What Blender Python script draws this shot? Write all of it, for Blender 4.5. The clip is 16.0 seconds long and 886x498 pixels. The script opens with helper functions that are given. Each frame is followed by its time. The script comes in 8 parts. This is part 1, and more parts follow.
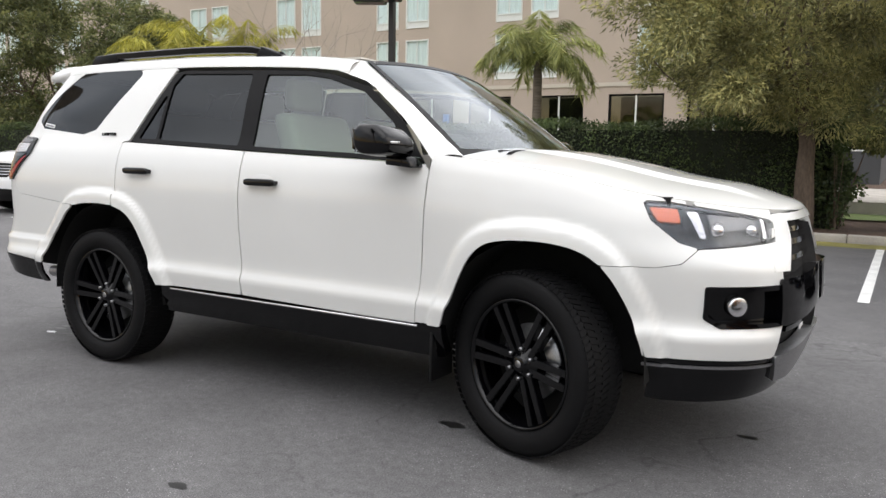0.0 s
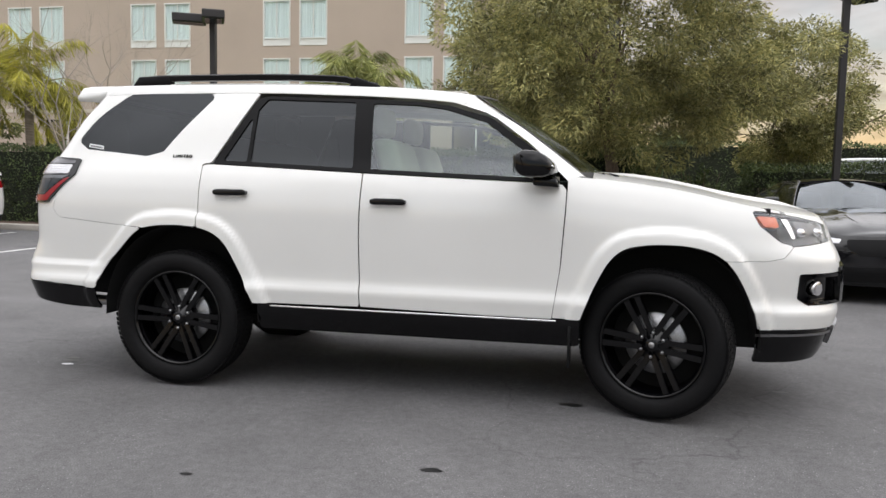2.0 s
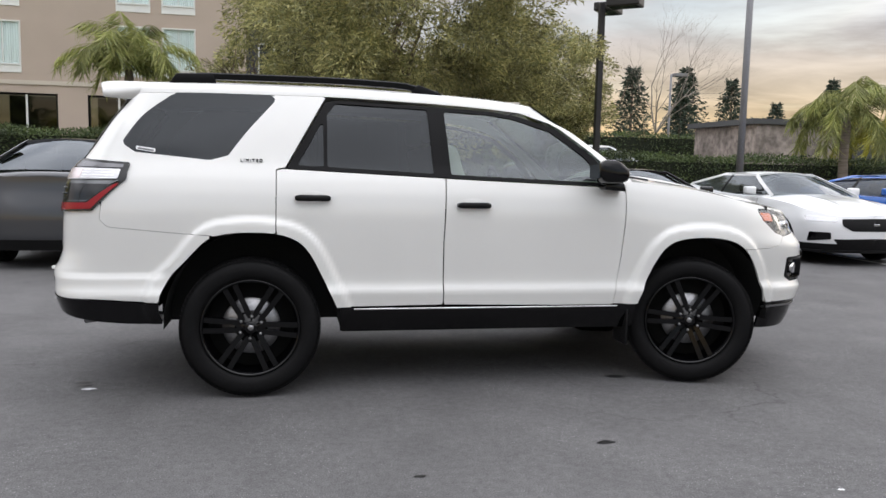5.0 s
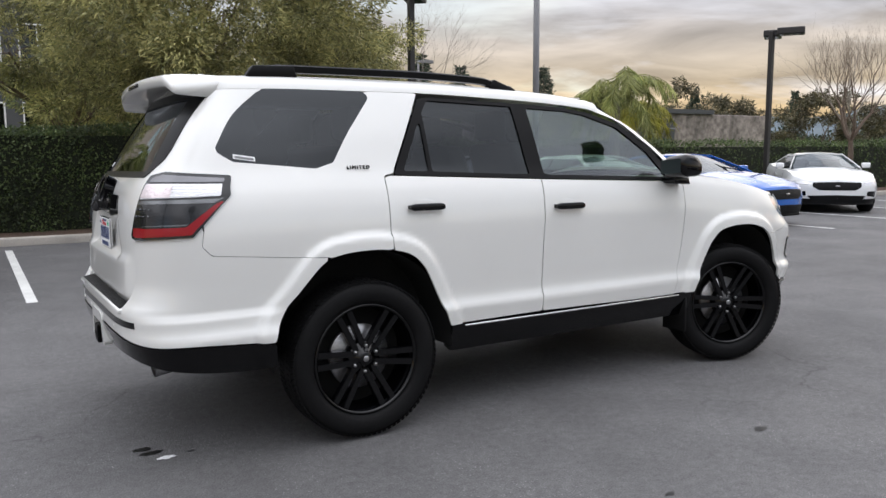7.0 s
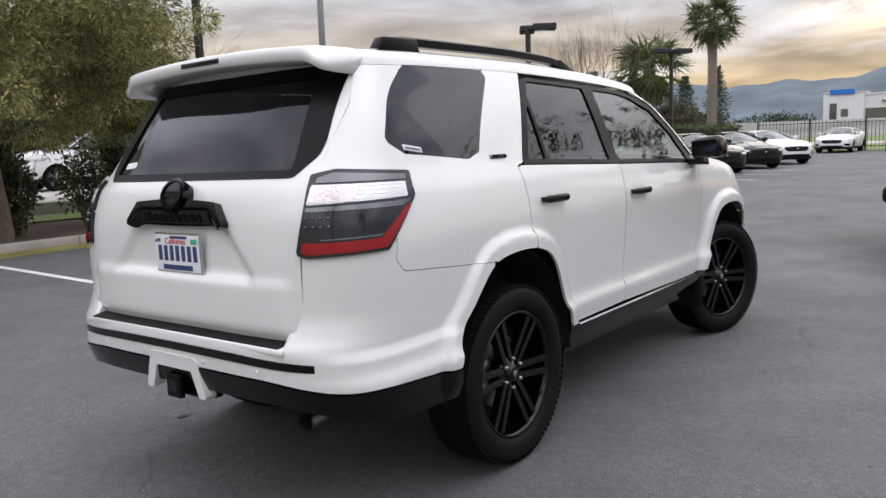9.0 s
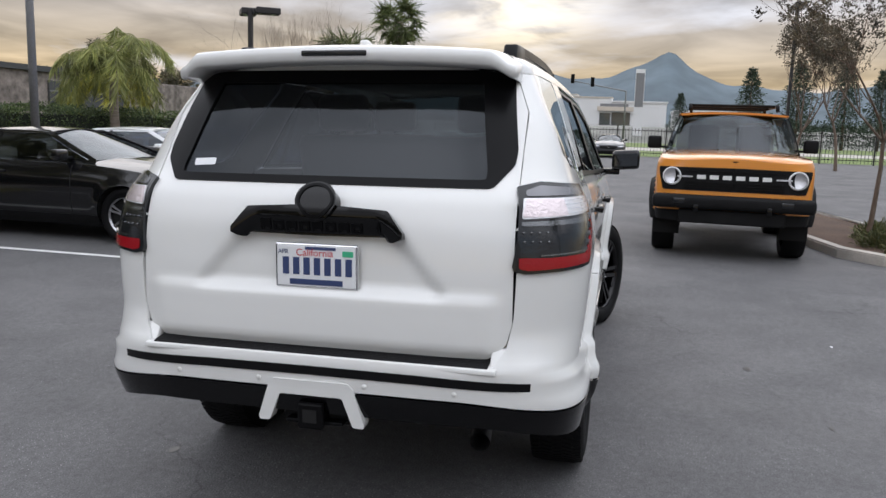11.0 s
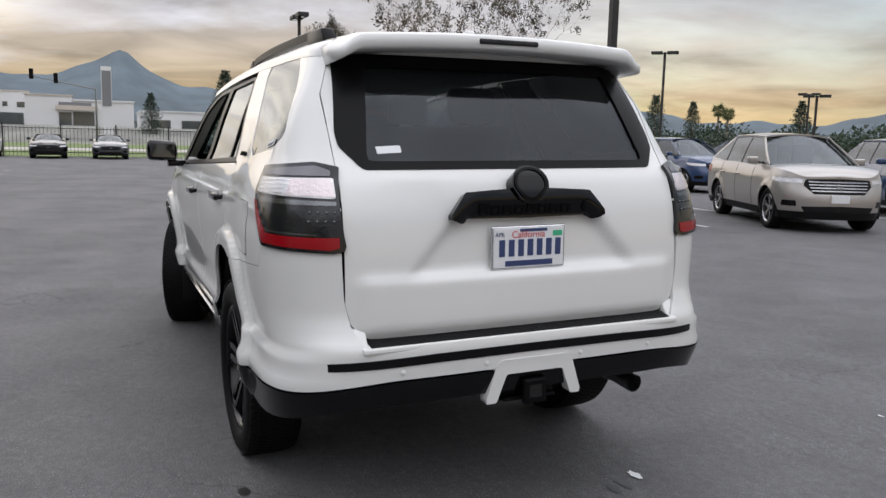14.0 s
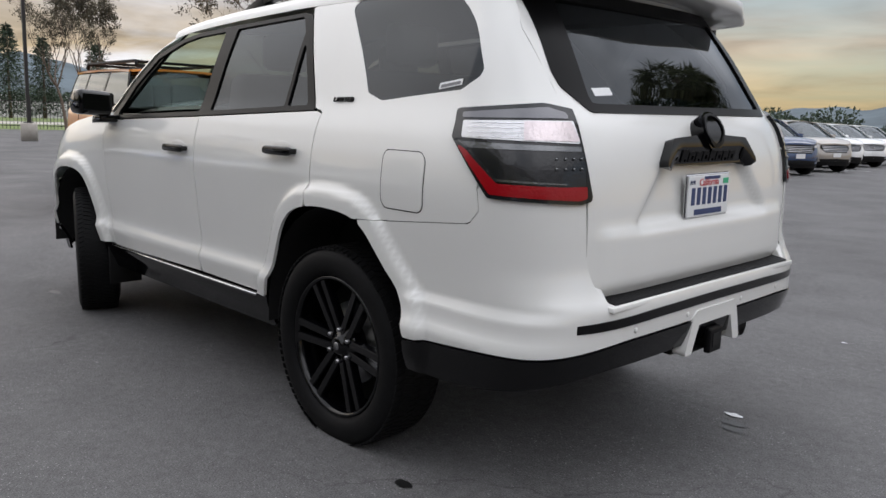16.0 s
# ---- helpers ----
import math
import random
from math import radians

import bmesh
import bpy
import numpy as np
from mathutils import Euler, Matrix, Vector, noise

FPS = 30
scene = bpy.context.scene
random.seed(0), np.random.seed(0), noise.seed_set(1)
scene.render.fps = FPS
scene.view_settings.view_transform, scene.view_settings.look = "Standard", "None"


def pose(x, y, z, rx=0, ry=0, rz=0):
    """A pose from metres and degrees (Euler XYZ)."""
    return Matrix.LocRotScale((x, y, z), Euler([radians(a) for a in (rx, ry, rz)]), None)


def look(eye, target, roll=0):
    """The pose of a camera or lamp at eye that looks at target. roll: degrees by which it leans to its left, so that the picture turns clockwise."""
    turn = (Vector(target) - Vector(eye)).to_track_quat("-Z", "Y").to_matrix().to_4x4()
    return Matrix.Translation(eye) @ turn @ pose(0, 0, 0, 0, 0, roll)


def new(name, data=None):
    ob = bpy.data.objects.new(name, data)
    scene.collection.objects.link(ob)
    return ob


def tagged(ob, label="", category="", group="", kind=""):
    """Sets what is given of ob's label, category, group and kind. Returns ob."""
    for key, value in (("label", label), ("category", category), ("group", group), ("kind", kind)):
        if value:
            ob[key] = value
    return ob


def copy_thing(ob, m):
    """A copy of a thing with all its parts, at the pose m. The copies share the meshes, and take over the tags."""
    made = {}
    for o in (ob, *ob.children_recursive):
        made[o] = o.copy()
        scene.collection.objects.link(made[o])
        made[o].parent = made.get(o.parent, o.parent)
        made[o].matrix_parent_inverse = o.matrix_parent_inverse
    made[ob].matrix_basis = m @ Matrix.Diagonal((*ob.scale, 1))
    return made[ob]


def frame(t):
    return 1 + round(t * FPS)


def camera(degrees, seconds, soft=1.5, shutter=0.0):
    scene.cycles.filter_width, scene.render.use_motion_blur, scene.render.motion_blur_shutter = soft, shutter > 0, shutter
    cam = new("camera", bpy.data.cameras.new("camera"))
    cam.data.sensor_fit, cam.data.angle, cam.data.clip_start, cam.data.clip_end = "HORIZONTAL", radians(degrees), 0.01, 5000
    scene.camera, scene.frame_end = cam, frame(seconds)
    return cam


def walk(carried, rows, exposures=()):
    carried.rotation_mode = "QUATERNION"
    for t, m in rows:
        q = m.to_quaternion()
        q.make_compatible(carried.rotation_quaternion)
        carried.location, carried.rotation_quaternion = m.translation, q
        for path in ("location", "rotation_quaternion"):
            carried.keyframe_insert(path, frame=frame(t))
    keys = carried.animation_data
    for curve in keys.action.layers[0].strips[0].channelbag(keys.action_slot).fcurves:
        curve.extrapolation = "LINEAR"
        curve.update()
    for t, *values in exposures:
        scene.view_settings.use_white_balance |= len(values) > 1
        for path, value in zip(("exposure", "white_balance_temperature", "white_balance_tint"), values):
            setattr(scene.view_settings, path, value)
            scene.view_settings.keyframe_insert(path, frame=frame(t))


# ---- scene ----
cam = camera(59.0, 16.0)
PATH = [
    (0, (2.75, -3.886, 1.315), (1.741, -2.178, 1.065), 1.0),
    (0.5, (2.311, -4.075, 1.318), (1.447, -2.286, 1.087), 0.6),
    (1, (1.95, -4.532, 1.303), (1.236, -2.675, 1.101), 1.0),
    (1.5, (1.553, -4.873, 1.33), (0.987, -2.967, 1.118), 1.1),
    (2, (1.092, -5.145, 1.267), (0.694, -3.193, 1.09), 1.1),
    (2.5, (0.681, -5.348, 1.369), (0.422, -3.377, 1.151), 0.9),
    (3, (0.302, -5.368, 1.392), (0.17, -3.385, 1.162), 0.8),
    (3.5, (-0.037, -5.5, 1.381), (-0.039, -3.513, 1.154), 1.0),
    (3.7, (-0.132, -5.58, 1.365), (-0.093, -3.592, 1.154), 1.0),
    (6, (-2.207, -5.2, 1.439), (-1.501, -3.344, 1.198), 1.0),
    (6.5, (-2.684, -4.898, 1.472), (-1.811, -3.116, 1.222), 0.4),
    (7, (-3.071, -4.42, 1.454), (-2.042, -2.723, 1.206), -0.3),
    (7.5, (-3.471, -3.992, 1.449), (-2.287, -2.399, 1.2), -1.1),
    (8, (-3.725, -3.513, 1.438), (-2.407, -2.031, 1.184), -1.6),
    (8.5, (-4.045, -3.135, 1.445), (-2.593, -1.785, 1.185), -1.8),
    (9, (-4.253, -2.758, 1.456), (-2.695, -1.534, 1.18), -2.0),
    (9.2, (-4.304, -2.593, 1.474), (-2.708, -1.421, 1.193), -1.7),
    (11.3, (-5.044, -0.852, 1.547), (-3.097, -0.509, 1.243), 1.3),
    (11.5, (-5.038, -0.72, 1.515), (-3.08, -0.445, 1.218), 0.8),
    (12, (-5.054, -0.345, 1.488), (-3.072, -0.26, 1.227), 1.5),
    (12.5, (-5.08, 0.003, 1.499), (-3.102, -0.106, 1.222), 1.7),
    (13, (-5.02, 0.42, 1.457), (-3.063, 0.122, 1.166), 1.2),
    (13.5, (-4.984, 0.965, 1.433), (-3.096, 0.379, 1.127), 1.3),
    (14, (-4.951, 1.47, 1.42), (-3.144, 0.655, 1.149), 1.4),
    (14.5, (-4.807, 1.898, 1.38), (-3.089, 0.903, 1.146), 1.4),
    (15, (-4.642, 2.295, 1.339), (-3.01, 1.157, 1.132), 1.3),
    (15.5, (-4.277, 2.527, 1.327), (-2.743, 1.267, 1.083), 1.6),
    (16, (-3.855, 2.678, 1.274), (-2.434, 1.307, 0.954), 1.9),
]
walk(cam, [(t, look(eye, target, roll)) for t, eye, target, roll in PATH], [(0, 0.66, 6700, 11), (3.7, 0.50, 6650, 12), (6.5, 0.43, 6400, 12), (9.2, 0.32, 6400, 13), (11.5, 0.20, 6250, 12), (14, 0.13, 6400, 13), (16, 0.14, 6450, 12)])

# ---- light ----
SUN_AZ, SUN_EL = 9.0, 14.0      # degrees from +x towards +y, and above the horizon
world = bpy.data.worlds.new("evening_sky")
scene.world = world
world.use_nodes = True


def build_sky():
    nt = world.node_tree
    nt.nodes.clear()
    N = nt.nodes.new
    L = nt.links.new
    out, bg = N("ShaderNodeOutputWorld"), N("ShaderNodeBackground")
    sky = N("ShaderNodeTexSky")
    sky.sky_type, sky.sun_disc = "NISHITA", False
    sky.sun_elevation, sky.sun_rotation = radians(SUN_EL), radians(90 - SUN_AZ)
    sky.air_density, sky.dust_density = 1.0, 2.0
    co = N("ShaderNodeTexCoord")
    # flatten the direction into a cloud deck: xy / (z + 0.12)
    sep = N("ShaderNodeSeparateXYZ")
    L(co.outputs["Generated"], sep.inputs[0])
    add = N("ShaderNodeMath"); add.operation = "ADD"; add.inputs[1].default_value = 0.10
    mx = N("ShaderNodeMath"); mx.operation = "MAXIMUM"; mx.inputs[1].default_value = 0.0
    L(sep.outputs[2], mx.inputs[0]); L(mx.outputs[0], add.inputs[0])
    comb = N("ShaderNodeCombineXYZ")
    for k in (0, 1):
        d = N("ShaderNodeMath"); d.operation = "DIVIDE"
        L(sep.outputs[k], d.inputs[0]); L(add.outputs[0], d.inputs[1]); L(d.outputs[0], comb.inputs[k])
    n1 = N("ShaderNodeTexNoise")
    n1.inputs["Scale"].default_value, n1.inputs["Detail"].default_value, n1.inputs["Roughness"].default_value = 0.55, 7, 0.55
    n1.inputs["Distortion"].default_value = 0.4
    L(comb.outputs[0], n1.inputs["Vector"])
    cover = N("ShaderNodeValToRGB")
    cover.color_ramp.elements[0].position, cover.color_ramp.elements[1].position = 0.30, 0.56
    # the deck breaks up towards the south
    gap = N("ShaderNodeVectorMath"); gap.operation = "DOT_PRODUCT"; gap.inputs[1].default_value = (0.52, -0.84, 0.17)
    L(co.outputs["Generated"], gap.inputs[0])
    thin = N("ShaderNodeMapRange"); thin.interpolation_type = "SMOOTHSTEP"
    thin.inputs["From Min"].default_value, thin.inputs["From Max"].default_value = 0.50, 1.0
    thin.inputs["To Min"].default_value, thin.inputs["To Max"].default_value = 0.06, -0.06
    L(gap.outputs["Value"], thin.inputs[0])
    plus0 = N("ShaderNodeMath"); plus0.operation = "ADD"
    L(n1.outputs["Fac"], plus0.inputs[0]); L(thin.outputs[0], plus0.inputs[1])
    L(plus0.outputs[0], cover.inputs[0])
    # colour of the cloud deck by height: warm low, grey white above
    deck = N("ShaderNodeValToRGB")
    cr = deck.color_ramp
    cr.elements[0].position, cr.elements[0].color = 0.0, (0.62, 0.42, 0.19, 1)
    cr.elements[1].position, cr.elements[1].color = 1.0, (2.0, 2.05, 2.15, 1)
    for p, c in ((0.04, (0.62, 0.46, 0.25, 1)), (0.09, (0.54, 0.455, 0.34, 1)), (0.16, (0.46, 0.44, 0.43, 1)), (0.28, (0.54, 0.54, 0.56, 1)), (0.45, (1.30, 1.32, 1.38, 1))):
        e = cr.elements.new(p); e.color = c
    L(mx.outputs[0], deck.inputs[0])
    # light and dark billows in the deck
    n2 = N("ShaderNodeTexNoise")
    n2.inputs["Scale"].default_value, n2.inputs["Detail"].default_value = 1.25, 8
    n2.inputs["Distortion"].default_value = 0.6
    L(comb.outputs[0], n2.inputs["Vector"])
    shade = N("ShaderNodeMapRange")
    shade.inputs["From Min"].default_value, shade.inputs["From Max"].default_value = 0.3, 0.7
    shade.inputs["To Min"].default_value, shade.inputs["To Max"].default_value = 0.66, 1.30
    L(n2.outputs["Fac"], shade.inputs[0])
    mul = N("ShaderNodeMix"); mul.data_type = "RGBA"; mul.blend_type = "MULTIPLY"; mul.inputs[0].default_value = 1.0
    L(deck.outputs[0], mul.inputs[6]); L(shade.outputs[0], mul.inputs[7])
    # bright cloud round the hidden sun
    sun_dir = Vector((math.cos(radians(SUN_EL)) * math.cos(radians(SUN_AZ)), math.cos(radians(SUN_EL)) * math.sin(radians(SUN_AZ)), math.sin(radians(SUN_EL))))
    dot = N("ShaderNodeVectorMath"); dot.operation = "DOT_PRODUCT"; dot.inputs[1].default_value = sun_dir
    L(co.outputs["Generated"], dot.inputs[0])
    glow = N("ShaderNodeMapRange"); glow.interpolation_type = "SMOOTHERSTEP"
    glow.inputs["From Min"].default_value, glow.inputs["From Max"].default_value = 0.983, 0.9990
    glow.inputs["To Min"].default_value, glow.inputs["To Max"].default_value = 0.0, 0.85
    L(dot.outputs["Value"], glow.inputs[0])
    tint = N("ShaderNodeMix"); tint.data_type = "RGBA"; tint.blend_type = "MULTIPLY"; tint.inputs[0].default_value = 1.0
    tint.inputs[6].default_value = (1.0, 0.86, 0.58, 1)
    # the light breaks through the thin parts of the cloud
    torn = N("ShaderNodeMapRange"); torn.interpolation_type = "SMOOTHSTEP"
    torn.inputs["From Min"].default_value, torn.inputs["From Max"].default_value = 0.42, 0.60
    torn.inputs["To Min"].default_value, torn.inputs["To Max"].default_value = 0.12, 1.0
    L(n2.outputs["Fac"], torn.inputs[0])
    burst = N("ShaderNodeMath"); burst.operation = "MULTIPLY"
    L(glow.outputs[0], burst.inputs[0]); L(torn.outputs[0], burst.inputs[1])
    L(burst.outputs[0], tint.inputs[7])
    plus = N("ShaderNodeMix"); plus.data_type = "RGBA"; plus.blend_type = "ADD"; plus.inputs[0].default_value = 1.0
    L(mul.outputs[2], plus.inputs[6]); L(tint.outputs[2], plus.inputs[7])
    # clear gaps show the blue sky
    dim = N("ShaderNodeMix"); dim.data_type = "RGBA"; dim.blend_type = "MULTIPLY"; dim.inputs[0].default_value = 1.0
    dim.inputs[7].default_value = (0.185, 0.175, 0.17, 1)
    L(sky.outputs[0], dim.inputs[6])
    mix = N("ShaderNodeMix"); mix.data_type = "RGBA"
    soft = N("ShaderNodeMix"); soft.data_type = "RGBA"; soft.blend_type = "DARKEN"; soft.inputs[0].default_value = 1.0
    soft.inputs[7].default_value = (0.95, 0.98, 1.05, 1)
    L(dim.outputs[2], soft.inputs[6])
    L(cover.outputs[0], mix.inputs[0]); L(soft.outputs[2], mix.inputs[6]); L(plus.outputs[2], mix.inputs[7])
    L(mix.outputs[2], bg.inputs[0])
    bg.inputs[1].default_value = SKY_STRENGTH
    L(bg.outputs[0], out.inputs[0])


SKY_STRENGTH = 0.95
build_sky()
sun = new("sun", bpy.data.lights.new("sun", "SUN"))
sun.data.energy, sun.data.angle, sun.data.color = 0.55, radians(70), (1.0, 0.90, 0.76)
sun.matrix_world = look((30 * math.cos(radians(SUN_AZ)), 30 * math.sin(radians(SUN_AZ)), 30 * math.tan(radians(SUN_EL))), (0, 0, 0))


# ---- building tools ----
def part(name, bm, material, parent=None, label="", smooth=True):
    """Links a bmesh (or a mesh) as one mesh object under a thing or a part."""
    if isinstance(bm, bmesh.types.BMesh):
        me = bpy.data.meshes.new(name)
        bm.to_mesh(me)
        bm.free()
    else:
        me = bm
    if smooth:
        me.shade_smooth()
    for m in material if isinstance(material, (list, tuple)) else [material]:
        me.materials.append(m)
    ob = new(name, me)
    if parent is not None:
        ob.parent = parent
        ob.matrix_parent_inverse = Matrix()
    return tagged(ob, label)


def thing(name, label, category, group="", kind="", at=None):
    ob = new(name)
    ob.empty_display_size = 0.2
    if at is not None:
        ob.matrix_basis = at
    return tagged(ob, label, category, group, kind)


def mesh_of(name, verts, faces, smooth=True):
    me = bpy.data.meshes.new(name)
    me.from_pydata([tuple(map(float, v)) for v in verts], [], [tuple(map(int, f)) for f in faces])
    me.update()
    if smooth:
        me.shade_smooth()
    return me


def box_bm(x0, x1, y0, y1, z0, z1, bevel=0.0, seg=2, bm=None):
    bm = bm or bmesh.new()
    made = bmesh.ops.create_cube(bm, size=1)["verts"]
    for v in made:
        v.co = ((x0 + x1) / 2 + v.co.x * (x1 - x0), (y0 + y1) / 2 + v.co.y * (y1 - y0), (z0 + z1) / 2 + v.co.z * (z1 - z0))
    if bevel:
        edges = list({e for v in made for e in v.link_edges})
        bmesh.ops.bevel(bm, geom=edges, offset=bevel, segments=seg, affect="EDGES", profile=0.5)
    return bm


def lathe_bm(profile, steps=48, axis="y", bm=None):
    """A ring surface from (radius, offset) pairs about the axis."""
    bm = bm or bmesh.new()
    rings = []
    for r, o in profile:
        ring = []
        for k in range(steps):
            a = 2 * math.pi * k / steps
            c, s = r * math.cos(a), r * math.sin(a)
            ring.append(bm.verts.new((c, o, s) if axis == "y" else (c, s, o) if axis == "z" else (o, c, s)))
        rings.append(ring)
    for a, b in zip(rings, rings[1:]):
        for k in range(steps):
            bm.faces.new((a[k], a[(k + 1) % steps], b[(k + 1) % steps], b[k]))
    for ring, r in ((rings[0], profile[0][0]), (rings[-1], profile[-1][0])):
        if 0 < r < 0.5 * max(p[0] for p in profile):
            bm.faces.new(ring)
    bmesh.ops.recalc_face_normals(bm, faces=bm.faces)
    return bm


def tube_bm(points, radii, sides=8, bm=None, cap=True):
    """A tapered tube along points."""
    bm = bm or bmesh.new()
    pts = [Vector(p) for p in points]
    if not hasattr(radii, "__len__"):
        radii = [radii] * len(pts)
    rings, side = [], None
    for i, p in enumerate(pts):
        d = (pts[min(i + 1, len(pts) - 1)] - pts[max(i - 1, 0)]).normalized()
        if side is None:
            side = d.orthogonal().normalized()
        side = (side - d * side.dot(d)).normalized()
        up = d.cross(side)
        rings.append([bm.verts.new(p + radii[i] * (math.cos(2 * math.pi * k / sides) * side + math.sin(2 * math.pi * k / sides) * up)) for k in range(sides)])
    for a, b in zip(rings, rings[1:]):
        for k in range(sides):
            bm.faces.new((a[k], a[(k + 1) % sides], b[(k + 1) % sides], b[k]))
    if cap:
        bm.faces.new(list(reversed(rings[0])))
        bm.faces.new(rings[-1])
    return bm


def prism_bm(outline, o0, o1, axis="y", bevel=0.0, bm=None):
    """A closed outline of (a, b) pairs drawn out along the axis from o0 to o1."""
    bm = bm or bmesh.new()
    put = {"y": lambda a, b, o: (a, o, b), "x": lambda a, b, o: (o, a, b), "z": lambda a, b, o: (a, b, o)}[axis]
    lo = [bm.verts.new(put(a, b, o0)) for a, b in outline]
    hi = [bm.verts.new(put(a, b, o1)) for a, b in outline]
    n = len(outline)
    made = [bm.faces.new(lo), bm.faces.new(hi)]
    made += [bm.faces.new((lo[k], lo[(k + 1) % n], hi[(k + 1) % n], hi[k])) for k in range(n)]
    bmesh.ops.recalc_face_normals(bm, faces=made)
    if bevel:
        bmesh.ops.bevel(bm, geom=list({e for f in made for e in f.edges}), offset=bevel, segments=2, affect="EDGES", profile=0.5)
    return bm


def poly_sdf(points, radius=0.0):
    """Signed distance to a closed polygon with rounded corners; below zero inside."""
    P = np.array(points, float)
    if radius:
        # shrink by the radius along the corners' bisectors, then grow again
        area = 0.5 * np.sum(P[:, 0] * np.roll(P[:, 1], -1) - np.roll(P[:, 0], -1) * P[:, 1])
        if area < 0:
            P = P[::-1]
        d0 = P - np.roll(P, 1, 0)
        d1 = np.roll(P, -1, 0) - P
        n0 = np.stack([-d0[:, 1], d0[:, 0]], 1) / np.linalg.norm(d0, axis=1)[:, None]
        n1 = np.stack([-d1[:, 1], d1[:, 0]], 1) / np.linalg.norm(d1, axis=1)[:, None]
        b = (n0 + n1) / (1 + np.sum(n0 * n1, 1))[:, None]
        P = P + b * radius
    A, B = P, np.roll(P, -1, 0)

    def f(u, v):
        q = np.stack([np.asarray(u, float), np.asarray(v, float)], -1)[..., None, :]
        e, w = B - A, q - A
        t = np.clip((w * e).sum(-1) / (e * e).sum(-1), 0, 1)
        d = np.sqrt(((w - e * t[..., None]) ** 2).sum(-1)).min(-1)
        c1, c2, c3 = q[..., 1] >= A[:, 1], q[..., 1] < B[:, 1], e[:, 0] * w[..., 1] > e[:, 1] * w[..., 0]
        inside = ((c1 & c2 & c3) | (~c1 & ~c2 & ~c3)).sum(-1) % 2 == 1
        return np.where(inside, -d, d) - radius
    return f


def less(a, *bs):
    return lambda u, v: np.maximum.reduce([a(u, v)] + [-b(u, v) for b in bs])


def both(*fs):
    return lambda u, v: np.maximum.reduce([f(u, v) for f in fs])


def grown(f, d):
    return lambda u, v: f(u, v) - d


def sheet(name, fn, sdf, ur, vr, step, mirror=False, flange=0.012, lift=0.0):
    """A mesh of the surface fn(u, v) inside sdf(u, v) < 0, its border on the zero line and turned in by the flange."""
    nu, nv = max(2, int(round((ur[1] - ur[0]) / step)) + 1), max(2, int(round((vr[1] - vr[0]) / step)) + 1)
    u, v = np.meshgrid(np.linspace(*ur, nu), np.linspace(*vr, nv), indexing="ij")
    cu, cv = (u[1:, 1:] + u[:-1, :-1]) / 2, (v[1:, 1:] + v[:-1, :-1]) / 2
    keep = sdf(cu, cv) < 0
    if not keep.any():
        raise ValueError("empty sheet " + name)
    near = np.zeros((nu, nv), int)
    for a in (0, 1):
        for b in (0, 1):
            near[a:nu - 1 + a, b:nv - 1 + b] += keep
    full = np.full((nu, nv), 4)
    edge = (near > 0) & (near < full)
    uu, vv = u.copy(), v.copy()
    hstep = step * 0.05
    for _ in range(5):
        d = sdf(uu[edge], vv[edge])
        gu = (sdf(uu[edge] + hstep, vv[edge]) - sdf(uu[edge] - hstep, vv[edge])) / (2 * hstep)
        gv = (sdf(uu[edge], vv[edge] + hstep) - sdf(uu[edge], vv[edge] - hstep)) / (2 * hstep)
        g = np.maximum(gu ** 2 + gv ** 2, 0.2)
        uu[edge] -= np.clip(d * gu / g, -0.6 * step, 0.6 * step)
        vv[edge] -= np.clip(d * gv / g, -0.6 * step, 0.6 * step)
    uu, vv = np.where(edge, np.clip(uu, u - 1.3 * step, u + 1.3 * step), uu), np.where(edge, np.clip(vv, v - 1.3 * step, v + 1.3 * step), vv)
    ids = -np.ones((nu, nv), int)
    ids[near > 0] = np.arange((near > 0).sum())
    U, V = uu[near > 0], vv[near > 0]
    e = 1e-3
    P = fn(U, V)
    nrm = np.cross(fn(U + e, V) - fn(U - e, V), fn(U, V + e) - fn(U, V - e))
    nrm /= np.maximum(np.linalg.norm(nrm, axis=1), 1e-12)[:, None]
    P = P + nrm * lift
    i, j = np.nonzero(keep)
    faces = np.stack([ids[i, j], ids[i + 1, j], ids[i + 1, j + 1], ids[i, j + 1]], 1)
    edges = {}
    for f in faces.tolist():
        for a, b in zip(f, f[1:] + f[:1]):
            if (b, a) in edges:
                del edges[(b, a)]
            else:
                edges[(a, b)] = 1
    rim = sorted({a for ab in edges for a in ab})
    top = {a: len(P) + k for k, a in enumerate(rim)}
    low = {a: len(P) + len(rim) + k for k, a in enumerate(rim)}
    verts = np.concatenate([P, P[rim], P[rim] - nrm[rim] * flange])
    all_faces = faces.tolist()
    all_faces += [[top[a], low[a], low[b], top[b]] for a, b in edges]
    if mirror:
        verts = verts * np.array([1, -1, 1])
        all_faces = [f[::-1] for f in all_faces]
    return mesh_of(name, verts, all_faces)


